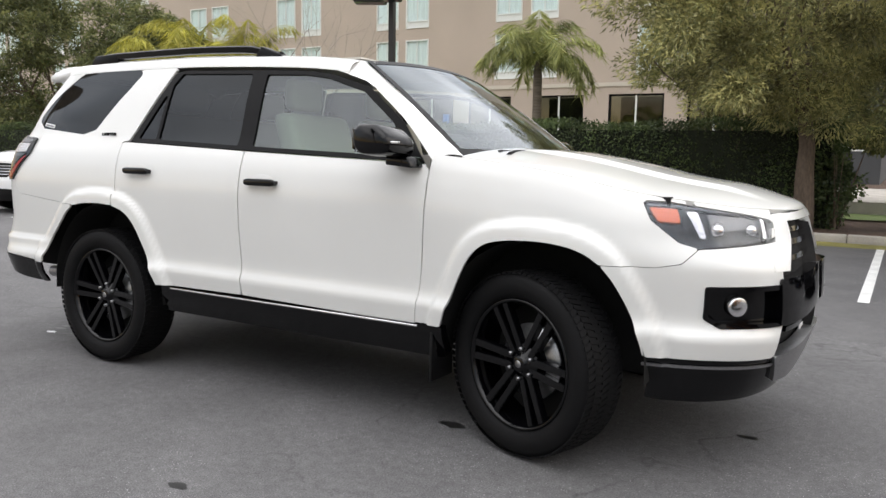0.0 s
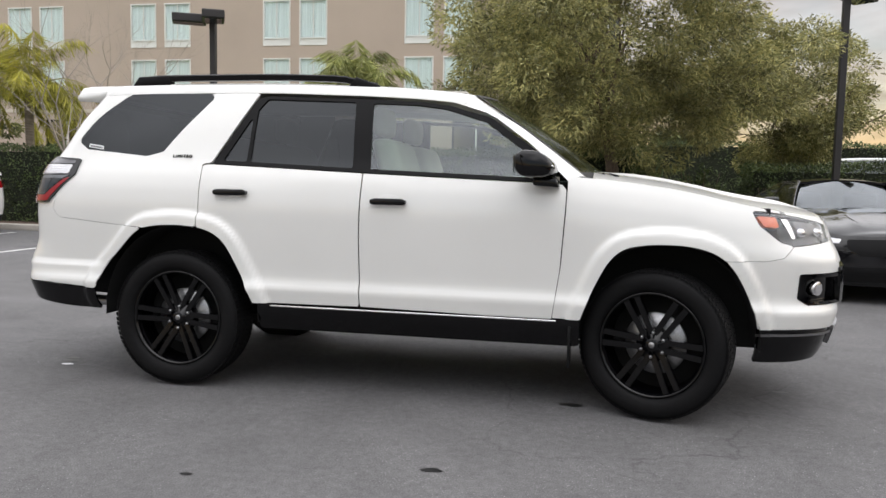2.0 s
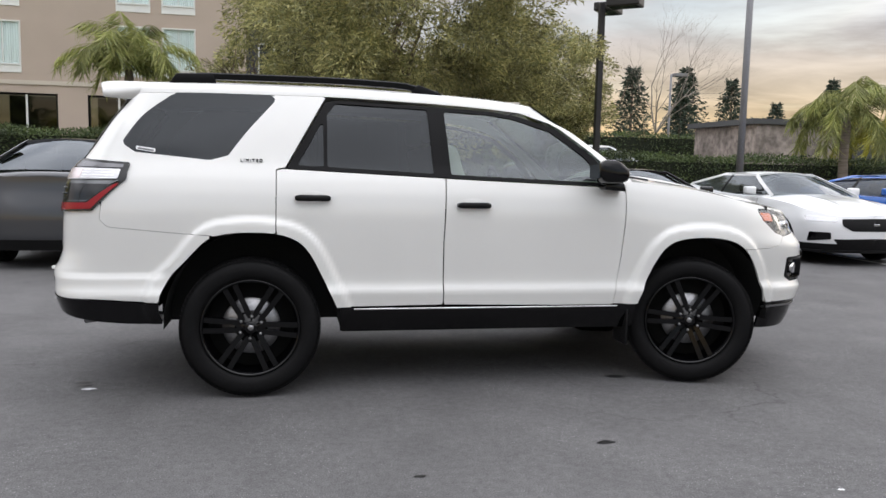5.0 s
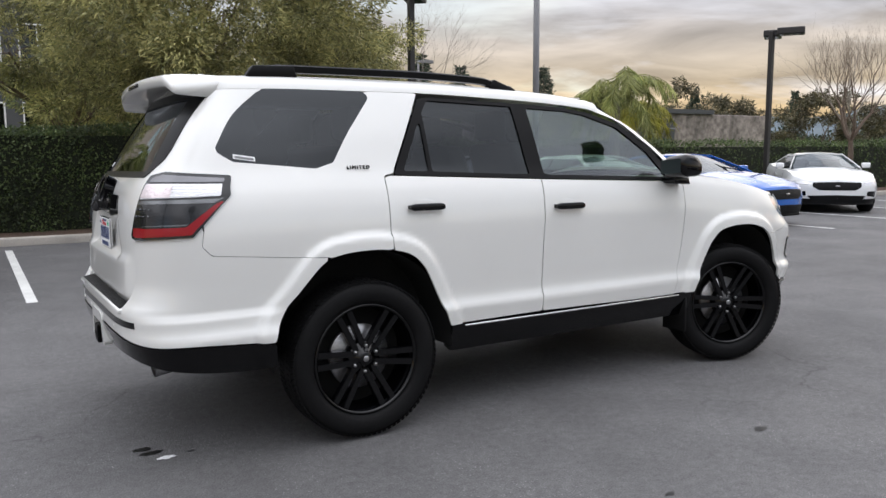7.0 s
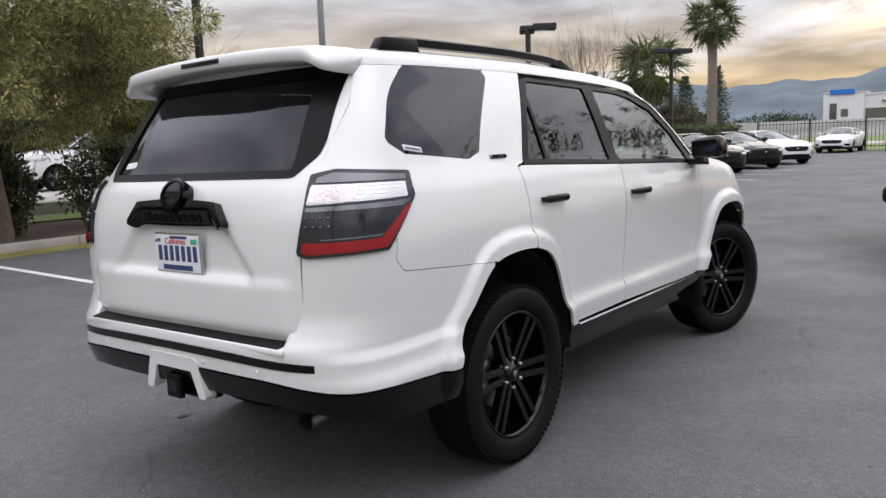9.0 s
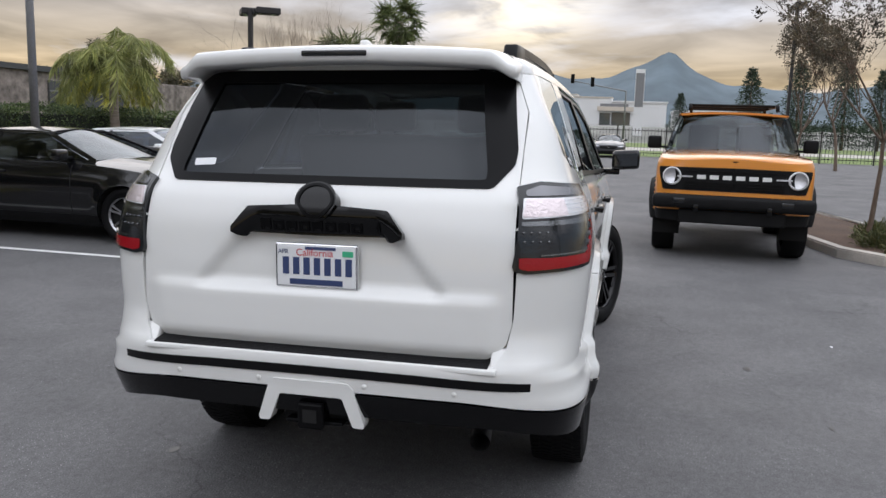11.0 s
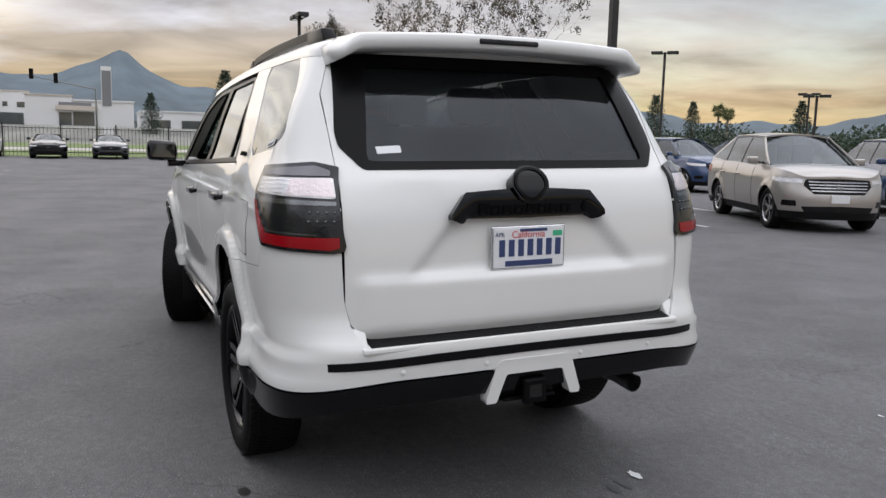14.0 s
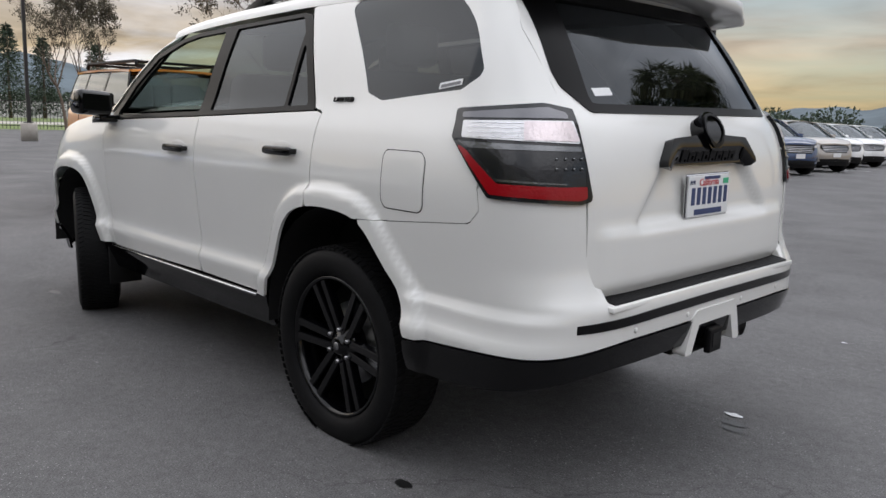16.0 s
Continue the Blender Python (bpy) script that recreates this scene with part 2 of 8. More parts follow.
def smooth_table(xs, ys):
    """A smooth curve through a table, with no overshoot (monotone Hermite)."""
    xs, ys = np.array(xs, float), np.array(ys, float)
    h, d = np.diff(xs), np.diff(ys) / np.diff(xs)
    m = np.zeros(len(xs))
    m[1:-1] = np.where(d[1:] * d[:-1] > 0, 2 * d[1:] * d[:-1] / np.where(d[1:] + d[:-1] == 0, 1, d[1:] + d[:-1]), 0)
    m[0], m[-1] = d[0], d[-1]

    def f(x):
        x = np.clip(np.asarray(x, float), xs[0], xs[-1])
        k = np.clip(np.searchsorted(xs, x) - 1, 0, len(h) - 1)
        t = (x - xs[k]) / h[k]
        return (2 * t**3 - 3 * t**2 + 1) * ys[k] + (t**3 - 2 * t**2 + t) * h[k] * m[k] + (3 * t**2 - 2 * t**3) * ys[k + 1] + (t**3 - t**2) * h[k] * m[k + 1]
    return f


def ease(x, a, b):
    t = np.clip((x - a) / (b - a), 0, 1)
    return t * t * (3 - 2 * t)


# ---- materials ----
def material(name, colour, rough=0.5, metal=0.0, grain=0.0, grain_scale=40.0, stain=0.0, stain_scale=1.5, bump=0.0, bump_scale=200.0, coat=0.0, vary=0.0, spec=0.5, stretch=(1, 1, 1)):
    """A principled material with grain and stains at two scales, bump and a random shade for each object."""
    m = bpy.data.materials.new(name)
    m.use_nodes = True
    nt = m.node_tree
    N, L = nt.nodes.new, nt.links.new
    b = nt.nodes["Principled BSDF"]
    b.inputs["Roughness"].default_value, b.inputs["Metallic"].default_value = rough, metal
    b.inputs["Coat Weight"].default_value, b.inputs["Coat Roughness"].default_value = coat, 0.03
    b.inputs["Specular IOR Level"].default_value = spec
    co = N("ShaderNodeTexCoord")
    mp = N("ShaderNodeMapping")
    mp.inputs["Scale"].default_value = stretch
    L(co.outputs["Object"], mp.inputs[0])
    col = None

    def times(src, scale, amount, detail=4):
        nonlocal col
        n = N("ShaderNodeTexNoise")
        n.inputs["Scale"].default_value, n.inputs["Detail"].default_value = scale, detail
        L(mp.outputs[0], n.inputs["Vector"])
        r = N("ShaderNodeMapRange")
        r.inputs["From Min"].default_value, r.inputs["From Max"].default_value = 0.3, 0.7
        r.inputs["To Min"].default_value, r.inputs["To Max"].default_value = 1 - amount, 1 + amount
        L(n.outputs["Fac"], r.inputs[0])
        x = N("ShaderNodeMix")
        x.data_type, x.blend_type = "RGBA", "MULTIPLY"
        x.inputs[0].default_value = 1.0
        if col is None:
            x.inputs[6].default_value = (*colour, 1)
        else:
            L(col, x.inputs[6])
        L(r.outputs[0], x.inputs[7])
        col = x.outputs[2]
        return n
    if grain:
        times(col, grain_scale, grain, 6)
    if stain:
        times(col, stain_scale, stain, 5)
    if vary:
        oi = N("ShaderNodeObjectInfo")
        r = N("ShaderNodeMapRange")
        r.inputs["To Min"].default_value, r.inputs["To Max"].default_value = 1 - vary, 1 + vary
        L(oi.outputs["Random"], r.inputs[0])
        x = N("ShaderNodeMix")
        x.data_type, x.blend_type = "RGBA", "MULTIPLY"
        x.inputs[0].default_value = 1.0
        if col is None:
            x.inputs[6].default_value = (*colour, 1)
        else:
            L(col, x.inputs[6])
        L(r.outputs[0], x.inputs[7])
        col = x.outputs[2]
    if col is None:
        b.inputs["Base Color"].default_value = (*colour, 1)
    else:
        L(col, b.inputs["Base Color"])
    if bump:
        n = N("ShaderNodeTexNoise")
        n.inputs["Scale"].default_value, n.inputs["Detail"].default_value = bump_scale, 3
        L(mp.outputs[0], n.inputs["Vector"])
        bp = N("ShaderNodeBump")
        bp.inputs["Strength"].default_value, bp.inputs["Distance"].default_value = bump, 0.01
        L(n.outputs["Fac"], bp.inputs["Height"])
        L(bp.outputs[0], b.inputs["Normal"])
    return m


def glass(name, tint, gloss=1.0, ior=1.7):
    """Thin tinted glazing: a see-through tint under a clear reflection."""
    m = bpy.data.materials.new(name)
    m.use_nodes = True
    nt = m.node_tree
    nt.nodes.clear()
    N, L = nt.nodes.new, nt.links.new
    out, mix, tr, gl, lw = N("ShaderNodeOutputMaterial"), N("ShaderNodeMixShader"), N("ShaderNodeBsdfTransparent"), N("ShaderNodeBsdfGlossy"), N("ShaderNodeLayerWeight")
    tr.inputs[0].default_value = (*tint, 1)
    gl.inputs["Roughness"].default_value = 0.01
    gl.inputs["Color"].default_value = (0.90 * gloss, 0.95 * gloss, gloss, 1)
    lw.inputs["Blend"].default_value = 0.5
    power, ramp = N("ShaderNodeMath"), N("ShaderNodeMapRange")
    power.operation, power.inputs[1].default_value = "POWER", 4.5
    ramp.inputs["To Min"].default_value = ((ior - 1) / (ior + 1)) ** 2
    L(lw.outputs["Facing"], power.inputs[0]); L(power.outputs[0], ramp.inputs[0])
    L(ramp.outputs[0], mix.inputs[0]); L(tr.outputs[0], mix.inputs[1]); L(gl.outputs[0], mix.inputs[2]); L(mix.outputs[0], out.inputs[0])
    return m


WHITE = material("pearl_white_paint", (0.735, 0.735, 0.715), 0.36, coat=1.0, stain=0.012, stain_scale=3.0)
BLACK_GLOSS = material("gloss_black_trim", (0.0015, 0.0015, 0.002), 0.06, coat=0.12, spec=0.30)
BLACK_SATIN = material("satin_black_trim", (0.003, 0.003, 0.0035), 0.34, spec=0.13, grain=0.1, grain_scale=300)
BLACK_PLASTIC = material("textured_black_plastic", (0.0065, 0.0065, 0.007), 0.6, spec=0.18, bump=0.25, bump_scale=600, stain=0.15, stain_scale=6)
UNDER = material("dark_underside", (0.004, 0.004, 0.004), 0.9, stain=0.3, stain_scale=5)
RUBBER = material("tyre_rubber", (0.0065, 0.0065, 0.007), 0.6, spec=0.12, grain=0.15, grain_scale=60, stain=0.2, stain_scale=5, bump=0.1, bump_scale=300)
CHROME = material("chrome", (0.75, 0.75, 0.76), 0.09, metal=1.0)
STEEL = material("brushed_steel", (0.35, 0.35, 0.36), 0.35, metal=1.0, grain=0.2, grain_scale=120)
LAMP_CLEAR = material("clear_lamp_plastic", (0.68, 0.68, 0.70), 0.13, metal=0.5, bump=0.35, bump_scale=160)
LAMP_DARK = material("smoked_lamp_plastic", (0.012, 0.013, 0.015), 0.06, coat=0.4, spec=0.3, bump=0.12, bump_scale=90)
LAMP_RED = material("red_lamp_plastic", (0.27, 0.003, 0.008), 0.14, coat=0.3, spec=0.3, bump=0.2, bump_scale=120)
LAMP_AMBER = material("amber_lamp_plastic", (0.75, 0.13, 0.02), 0.12, coat=1.0, bump=0.25, bump_scale=220)
SEAT = material("pale_seat_leather", (0.50, 0.47, 0.41), 0.55, grain=0.06, grain_scale=80, bump=0.15, bump_scale=150)
TRIM_PALE = material("pale_cabin_trim", (0.58, 0.55, 0.50), 0.7, grain=0.06, grain_scale=80)
GLASS_CLEAR = glass("lightly_tinted_glass", (0.50, 0.61, 0.545), 1.0, 1.95)
GLASS_DARK = glass("privacy_glass", (0.075, 0.084, 0.098), 1.0, 1.50)
GLASS_LAMP = glass("clear_lens", (0.9, 0.9, 0.92))

# ---- the white off-road estate car ----
SIDE_W = smooth_table([0.30, 0.45, 0.52, 0.575, 0.605, 0.635, 0.665, 0.80, 0.95, 1.06, 1.16, 1.25, 1.31, 1.36, 1.42, 1.55, 1.70, 1.80], [0.850, 0.872, 0.884, 0.895, 0.900, 0.888, 0.882, 0.893, 0.906, 0.912, 0.902, 0.880, 0.855, 0.833, 0.812, 0.768, 0.708, 0.662])
REAR_X = smooth_table([0.30, 0.40, 0.50, 0.62, 0.72, 0.78, 0.86, 1.00, 1.15, 1.28, 1.36, 1.50, 1.75, 1.84], [-2.40, -2.44, -2.495, -2.525, -2.53, -2.50, -2.475, -2.470, -2.455, -2.420, -2.370, -2.295, -2.13, -2.08])
FRONT_X = smooth_table([0.28, 0.36, 0.50, 0.60, 0.70, 0.80, 0.92, 1.05, 1.12, 1.30], [2.29, 2.35, 2.40, 2.425, 2.43, 2.425, 2.405, 2.365, 2.32, 2.18])
TOP_FRONT = smooth_table([0.60, 0.90, 1.30, 1.60, 1.90, 2.10, 2.40, 2.95], [1.31, 1.29, 1.25, 1.205, 1.15, 1.125, 1.10, 1.085])
ROOF_EDGE = smooth_table([-2.20, -2.00, -1.60, -1.00, -0.40, 0.00, 0.25, 0.45], [1.792, 1.808, 1.820, 1.822, 1.806, 1.785, 1.760, 1.725])
REAR_A, REAR_N, FRONT_A, FRONT_C, FRONT_N = 0.45, 3.5, 0.95, 1.46, 2.7
REAR_U, FRONT_U = -2.03, 1.46


def quarter_arc(a, b, n):
    th = np.linspace(0, math.pi / 2, 600)
    x, y = np.sin(th) ** (2 / n), np.cos(th) ** (2 / n)
    s = np.concatenate([[0], np.cumsum(np.hypot(np.diff(x * a), np.diff(y * b)))])
    return s, x, y


ARC_R, ARC_F = quarter_arc(REAR_A, 0.9, REAR_N), quarter_arc(FRONT_A, 0.9, FRONT_N)
REAR_END, FRONT_END = REAR_U - ARC_R[0][-1], FRONT_U + ARC_F[0][-1]
def rounded(pts, rounds=3):
    """Corner cutting on an open run of points, its ends kept."""
    for _ in range(rounds):
        out = [pts[0]]
        for (a, b), (c, d) in zip(pts, pts[1:]):
            out += [(0.75 * a + 0.25 * c, 0.75 * b + 0.25 * d), (0.25 * a + 0.75 * c, 0.25 * b + 0.75 * d)]
        pts = out + [pts[-1]]
    return pts


ARCH_REAR = poly_sdf(rounded([(-1.885, 0.30), (-1.875, 0.56), (-1.80, 0.71), (-1.66, 0.912), (-1.52, 0.958), (-1.25, 0.958), (-1.09, 0.898), (-0.985, 0.70), (-0.865, 0.44), (-0.86, 0.30)]))
ARCH_FRONT = poly_sdf(rounded([(0.93, 0.30), (0.965, 0.45), (1.045, 0.68), (1.15, 0.885), (1.29, 0.938), (1.57, 0.938), (1.73, 0.87), (1.84, 0.68), (1.925, 0.46), (1.94, 0.30)]))


def rear_e(z):
    return 0.6 + 0.4 * ease(z, 1.30, 1.55)


def rear_w(z):
    return SIDE_W(z) * (1 + 0.032 * (1 - ease(z, 1.42, 1.70)))


def rear_a(z):
    return REAR_A - 0.20 * ease(z, 1.30, 1.65)


def rear_face(y, z):
    """The x of the tail at half-width y and height z."""
    ax = (1 - np.clip(np.abs(y) / rear_w(z), 0, 0.9995) ** (REAR_N / rear_e(z))) ** (1 / REAR_N)
    return REAR_X(z) + rear_a(z) * (1 - ax)


def hull(u, z):
    """The outer skin of the right-hand side: u runs along the plan from the middle of the tail to the middle of the nose."""
    u, z = np.asarray(u, float), np.asarray(z, float)
    zs = z + np.where(u > 0.6, (1.31 - TOP_FRONT(u)) * ease(u, 0.6, 1.0) * ease(z, 0.62, 0.95), 0.0)
    w = SIDE_W(zs) * (1 - 0.007 * np.clip(u - 0.5, 0, 1.6) ** 2) * (1 + 0.032 * (1 - ease(z, 1.42, 1.70)) * ease(-u, 1.2, 2.0))
    rear_c = REAR_X(z) + rear_a(z)
    x = np.where(u > REAR_U, u, rear_c)
    k = np.clip((-u - 1.4) / (-REAR_U - 1.4), 0, None)
    x = np.where(u < -1.4, -1.4 + np.clip(k, 0, 1) * (rear_c + 1.4), u)
    ax = np.interp(REAR_U - u, ARC_R[0], ARC_R[1])
    ay = np.interp(REAR_U - u, ARC_R[0], ARC_R[2])
    x = np.where(u < REAR_U, rear_c - rear_a(z) * ax, x)
    ay = ay ** rear_e(z)
    y = np.where(u < REAR_U, w * ay, w)
    front_a = FRONT_X(z) - FRONT_C
    bx, by = np.interp(u - FRONT_U, ARC_F[0], ARC_F[1]), np.interp(u - FRONT_U, ARC_F[0], ARC_F[2])
    x = np.where(u > FRONT_U, FRONT_C + front_a * bx, x)
    by = by ** (1 - 0.30 * (1 - ease(z, 0.86, 1.0)))
    y = np.where(u > FRONT_U, w * by, y)
    # raised lips round the wheel arches
    d = np.minimum(ARCH_REAR(u, z), ARCH_FRONT(u, z))
    y = y + (0.030 * (1 - ease(d, 0.066, 0.084)) + 0.006 * (1 - ease(d, 0.0, 0.066))) * ease(z, 0.40, 0.52)
    # the bumpers stand proud below a crease
    y = y + 0.024 * (1 - ease(z, 0.700, 0.714)) * ease(-u, 1.78, 1.90) * (1 - ease(-u, 2.3, 2.7)) + 0.018 * (1 - ease(z, 0.600, 0.616)) * ease(u, 1.94, 2.04) * (1 - ease(u, 2.4, 2.7))
    return np.stack([x, -y, z], -1)


def along(x, z):
    """The u of a place x on the side at height z."""
    rc, ra = float(REAR_X(z) + rear_a(z)), float(rear_a(z))
    if x >= -1.4:
        return x
    if x >= rc:
        return -1.4 - (x + 1.4) / (rc + 1.4) * (-REAR_U - 1.4)
    return REAR_U - float(np.interp((rc - x) / ra, ARC_R[1], ARC_R[0]))


def along_rear(y, z):
    k = (abs(y) / float(rear_w(z))) ** (1 / float(rear_e(z)))
    return REAR_U - float(np.interp(-k, -ARC_R[2], ARC_R[0]))


def along_front(y, z):
    return FRONT_U + float(np.interp(-abs(y) / 0.88, -ARC_F[2], ARC_F[0]))


def on_side(pts):
    return [(along(x, z), z) for x, z in pts]


def build_suv():
    car = thing("estate_car", "pearl white estate car with black wheels, parked on asphalt", "car")
    # the lot falls a little towards the kerb
    car.matrix_basis = pose(0, -0.368, 0) @ pose(0, 0, 0, -1.0, 0, 0) @ pose(0, 0.35, 0)
    GAP = 0.0014
    tail_y = lambda z: min(0.698, float(rear_w(z)) - 0.052)
    tail_u = lambda z: along_rear(tail_y(z), z)
    # outlines in (u, z)
    quarter_window = poly_sdf(on_side([(-2.10, 1.455), (-2.02, 1.402), (-1.62, 1.366), (-1.52, 1.395), (-1.25, 1.735), (-1.28, 1.752), (-1.80, 1.755), (-1.85, 1.735)]), 0.022)
    tail_lamp_pts = [(along(-2.045, 1.335), 1.335), (along(-2.06, 1.25), 1.25), (along(-2.235, 1.075), 1.075), (along_rear(0.735, 1.06), 1.060), (along_rear(0.693, 1.07), 1.070), (along_rear(0.689, 1.335), 1.335), (along_rear(0.76, 1.352), 1.352)]
    tail_lamp = poly_sdf(tail_lamp_pts, 0.012)
    door_back = -1.252
    rear_line = [(-1.60, 0.940), (-1.76, 0.948), (along(-2.16, 0.985), 0.985), (along(-2.20, 1.03), 1.03), (along(-2.185, 1.12), 1.12)]
    quarter = poly_sdf([(door_back, 0.70), (door_back, 1.325), (-1.20, 1.330), (-0.965, 1.752), (-0.94, 1.90), (tail_u(1.79), 1.90), (tail_u(1.78), 1.78), (tail_u(1.70), 1.70), (tail_u(1.60), 1.60), (tail_u(1.50), 1.50), (tail_u(1.42), 1.42), (tail_u(1.34), 1.34), (along_rear(0.70, 1.20), 1.20), *rear_line[::-1], (-1.60, 0.70)])
    cap_rear = lambda u, z: z - (ROOF_EDGE(np.clip(hull(u, z)[..., 0], -2.1, 0.4)) - 0.062)
    quarter = both(less(quarter, quarter_window, tail_lamp, ARCH_REAR), cap_rear)
    fender_line = [(1.70, 0.862), (1.93, 0.866), (2.03, 0.885), (2.10, 0.945)]
    head_lamp_pts = [(1.895, 1.125), (2.00, 1.122), (along_front(0.60, 1.07), 1.075), (along_front(0.50, 1.05), 1.055), (along_front(0.53, 0.97), 0.975), (along_front(0.66, 0.95), 0.962), (2.10, 0.945), (2.02, 0.965), (1.915, 1.05)]
    head_lamp = poly_sdf(head_lamp_pts, 0.012)
    fender = poly_sdf([(0.90, 1.31), (0.895, 1.10), (0.875, 0.80), (0.835, 0.515), (0.95, 0.30), (1.45, 0.30), *[(a, b) for a, b in fender_line], (2.15, 0.95), (2.6, 1.00), (along_front(0.50, 1.0), 0.99), (along_front(0.47, 1.1), 1.20), (1.4, 1.32)])
    cap_front = lambda u, z: z - TOP_FRONT(u)
    fender = both(less(fender, ARCH_FRONT, head_lamp), cap_front, lambda u, z: 0.515 - z)
    front_door = poly_sdf([(-0.250, 1.283), (-0.262, 0.90), (-0.256, 0.522), (0.834, 0.505), (0.871, 0.78), (0.8915, 1.10), (0.8945, 1.215), (0.870, 1.243)])
    rear_door = less(poly_sdf([(door_back + 0.0025, 0.70), (door_back + 0.0025, 1.322), (-1.18, 1.322), (-0.2545, 1.284), (-0.2665, 0.90), (-0.2605, 0.522), (-0.95, 0.515)]), ARCH_REAR)
    frame_out = [(-1.192, 1.327), (-0.966, 1.730), (-0.90, 1.742), (-0.25, 1.722), (0.05, 1.706), (0.22, 1.682), (0.46, 1.612), (0.70, 1.440), (0.862, 1.252), (-0.24, 1.290)]
    frame = poly_sdf(frame_out, 0.006)
    vent = poly_sdf([(-1.128, 1.348), (-0.980, 1.344), (-0.980, 1.618)], 0.008)
    rear_glass = poly_sdf([(-0.955, 1.343), (-0.322, 1.315), (-0.352, 1.703), (-0.905, 1.722), (-0.955, 1.655)], 0.012)
    front_glass = poly_sdf([(-0.215, 1.312), (0.770, 1.278), (0.640, 1.435), (0.430, 1.588), (0.190, 1.662), (0.03, 1.685), (-0.243, 1.696)], 0.012)
    bumper_low = lambda u, z: 0.655 - z
    bumper = both(less(poly_sdf([(-1.60, 0.50), *rear_line, (along_rear(0.704, 1.12), 1.12), (along_rear(0.704, 0.90), 0.90), (along_rear(0.684, 0.80), 0.80), (along_rear(0.64, 0.738), 0.738), (REAR_END - 0.01, 0.738), (REAR_END - 0.01, 0.50)]), ARCH_REAR, tail_lamp), lambda u, z: (0.618 - 0.03 * ease(u, -2.9, -2.35) - 0.025 * ease(u, -2.3, -1.8)) - z)
    valance = both(less(poly_sdf([(-1.62, 0.38), (-1.62, 0.70), (REAR_END - 0.01, 0.70), (REAR_END - 0.01, 0.38)]), ARCH_REAR), lambda u, z: z - (0.614 - 0.03 * ease(u, -2.9, -2.35) - 0.025 * ease(u, -2.3, -1.8)), lambda u, z: (0.525 - 0.085 * ease(u, -2.8, -2.0)) - z)
    front_bumper = both(less(poly_sdf([(1.60, 0.45), *fender_line, (2.13, 0.944), (along_front(0.66, 0.95), 0.955), (along_front(0.53, 0.97), 0.968), (along_front(0.46, 0.9), 0.98), (along_front(0.46, 0.9), 0.45)]), ARCH_FRONT), lambda u, z: 0.508 - z)
    fog = poly_sdf([(along_front(0.755, .8), 0.800), (along_front(0.46, .8) - 0.01, 0.808), (along_front(0.46, .8) - 0.01, 0.640), (along_front(0.72, .8), 0.636), (along_front(0.76, .8), 0.672)], 0.012)
    front_bumper = less(front_bumper, fog)
    lip = both(less(poly_sdf([(1.62, 0.33), (1.62, 0.505), (FRONT_END + 0.01, 0.505), (FRONT_END + 0.01, 0.34), (2.2, 0.32)]), ARCH_FRONT), lambda u, z: z - 0.503)
    sill = lambda u, z: np.stack([u, -(0.893 - 0.055 * (1 - ease(z, 0.33, 0.50))), z], -1)
    for mirror in (False, True):
        side = 1 if mirror else -1
        S = lambda nm, f, ur, zr, st=0.02, lift=0.0, fl=0.014: sheet(nm, hull, grown(f, -GAP), ur, zr, st, mirror, fl, lift)
        part("quarter_panel", S("quarter_panel", quarter, (-2.95, -0.93), (0.92, 1.79), 0.018), WHITE, car)
        part("fender", S("fender", fender, (0.83, 2.56), (0.50, 1.30), 0.018), WHITE, car)
        fd = part("front_door", S("front_door", front_door, (-0.27, 0.90), (0.50, 1.29), 0.02), WHITE, car)
        rd = part("rear_door", S("rear_door", rear_door, (-1.26, -0.25), (0.50, 1.33), 0.018), WHITE, car)
        part("rear_bumper", S("rear_bumper", bumper, (REAR_END, -1.60), (0.56, 1.13), 0.018), WHITE, car)
        part("bumper_valance", S("bumper_valance", valance, (REAR_END, -1.60), (0.40, 0.66), 0.018, lift=0.004), BLACK_GLOSS, car, "gloss black lower rear bumper")
        part("front_bumper", S("front_bumper", front_bumper, (1.60, 2.62), (0.50, 0.99), 0.018), WHITE, car)
        part("bumper_lip", S("bumper_lip", lip, (1.62, FRONT_END), (0.32, 0.51), 0.018, lift=-0.01), BLACK_GLOSS, car, "gloss black front bumper lip")
        strip = both(poly_sdf([(1.90, 0.47), (1.90, 0.485), (along_front(0.4, .5), 0.485), (along_front(0.4, .5), 0.47)]))
        part("lip_strip", S("lip_strip", strip, (1.89, 2.6), (0.464, 0.49), 0.007, lift=0.0, fl=0.006), STEEL, car)
        # door frames and glazing
        wf = part("window_frame", S("window_frame", less(frame, vent, rear_glass, front_glass), (-1.20, 0.87), (1.24, 1.77), 0.012, lift=-0.004), BLACK_SATIN, car, "satin black door window frame")
        for nm, f, m, ur in (("vent_window", vent, GLASS_DARK, (-1.14, -0.97)), ("rear_door_window", rear_glass, GLASS_DARK, (-0.97, -0.31)), ("front_door_window", front_glass, GLASS_CLEAR, (-0.26, 0.80))):
            if mirror and nm == "front_door_window":
                continue          # this window is wound down
            part(nm, S(nm, grown(f, 0.012), ur, (1.26, 1.74), 0.02, lift=-0.012, fl=0.004), m, car, "dark privacy glass" if m is GLASS_DARK else "lightly tinted clear glass")
        part("quarter_window", S("quarter_window", grown(quarter_window, 0.008), (-2.30, -1.23), (1.35, 1.77), 0.02, lift=-0.002, fl=0.004), GLASS_DARK, car, "dark privacy glass")
        # sticker at the foot of the quarter window
        stk = poly_sdf(on_side([(-2.02, 1.415), (-1.915, 1.400), (-1.915, 1.424), (-2.02, 1.439)]))
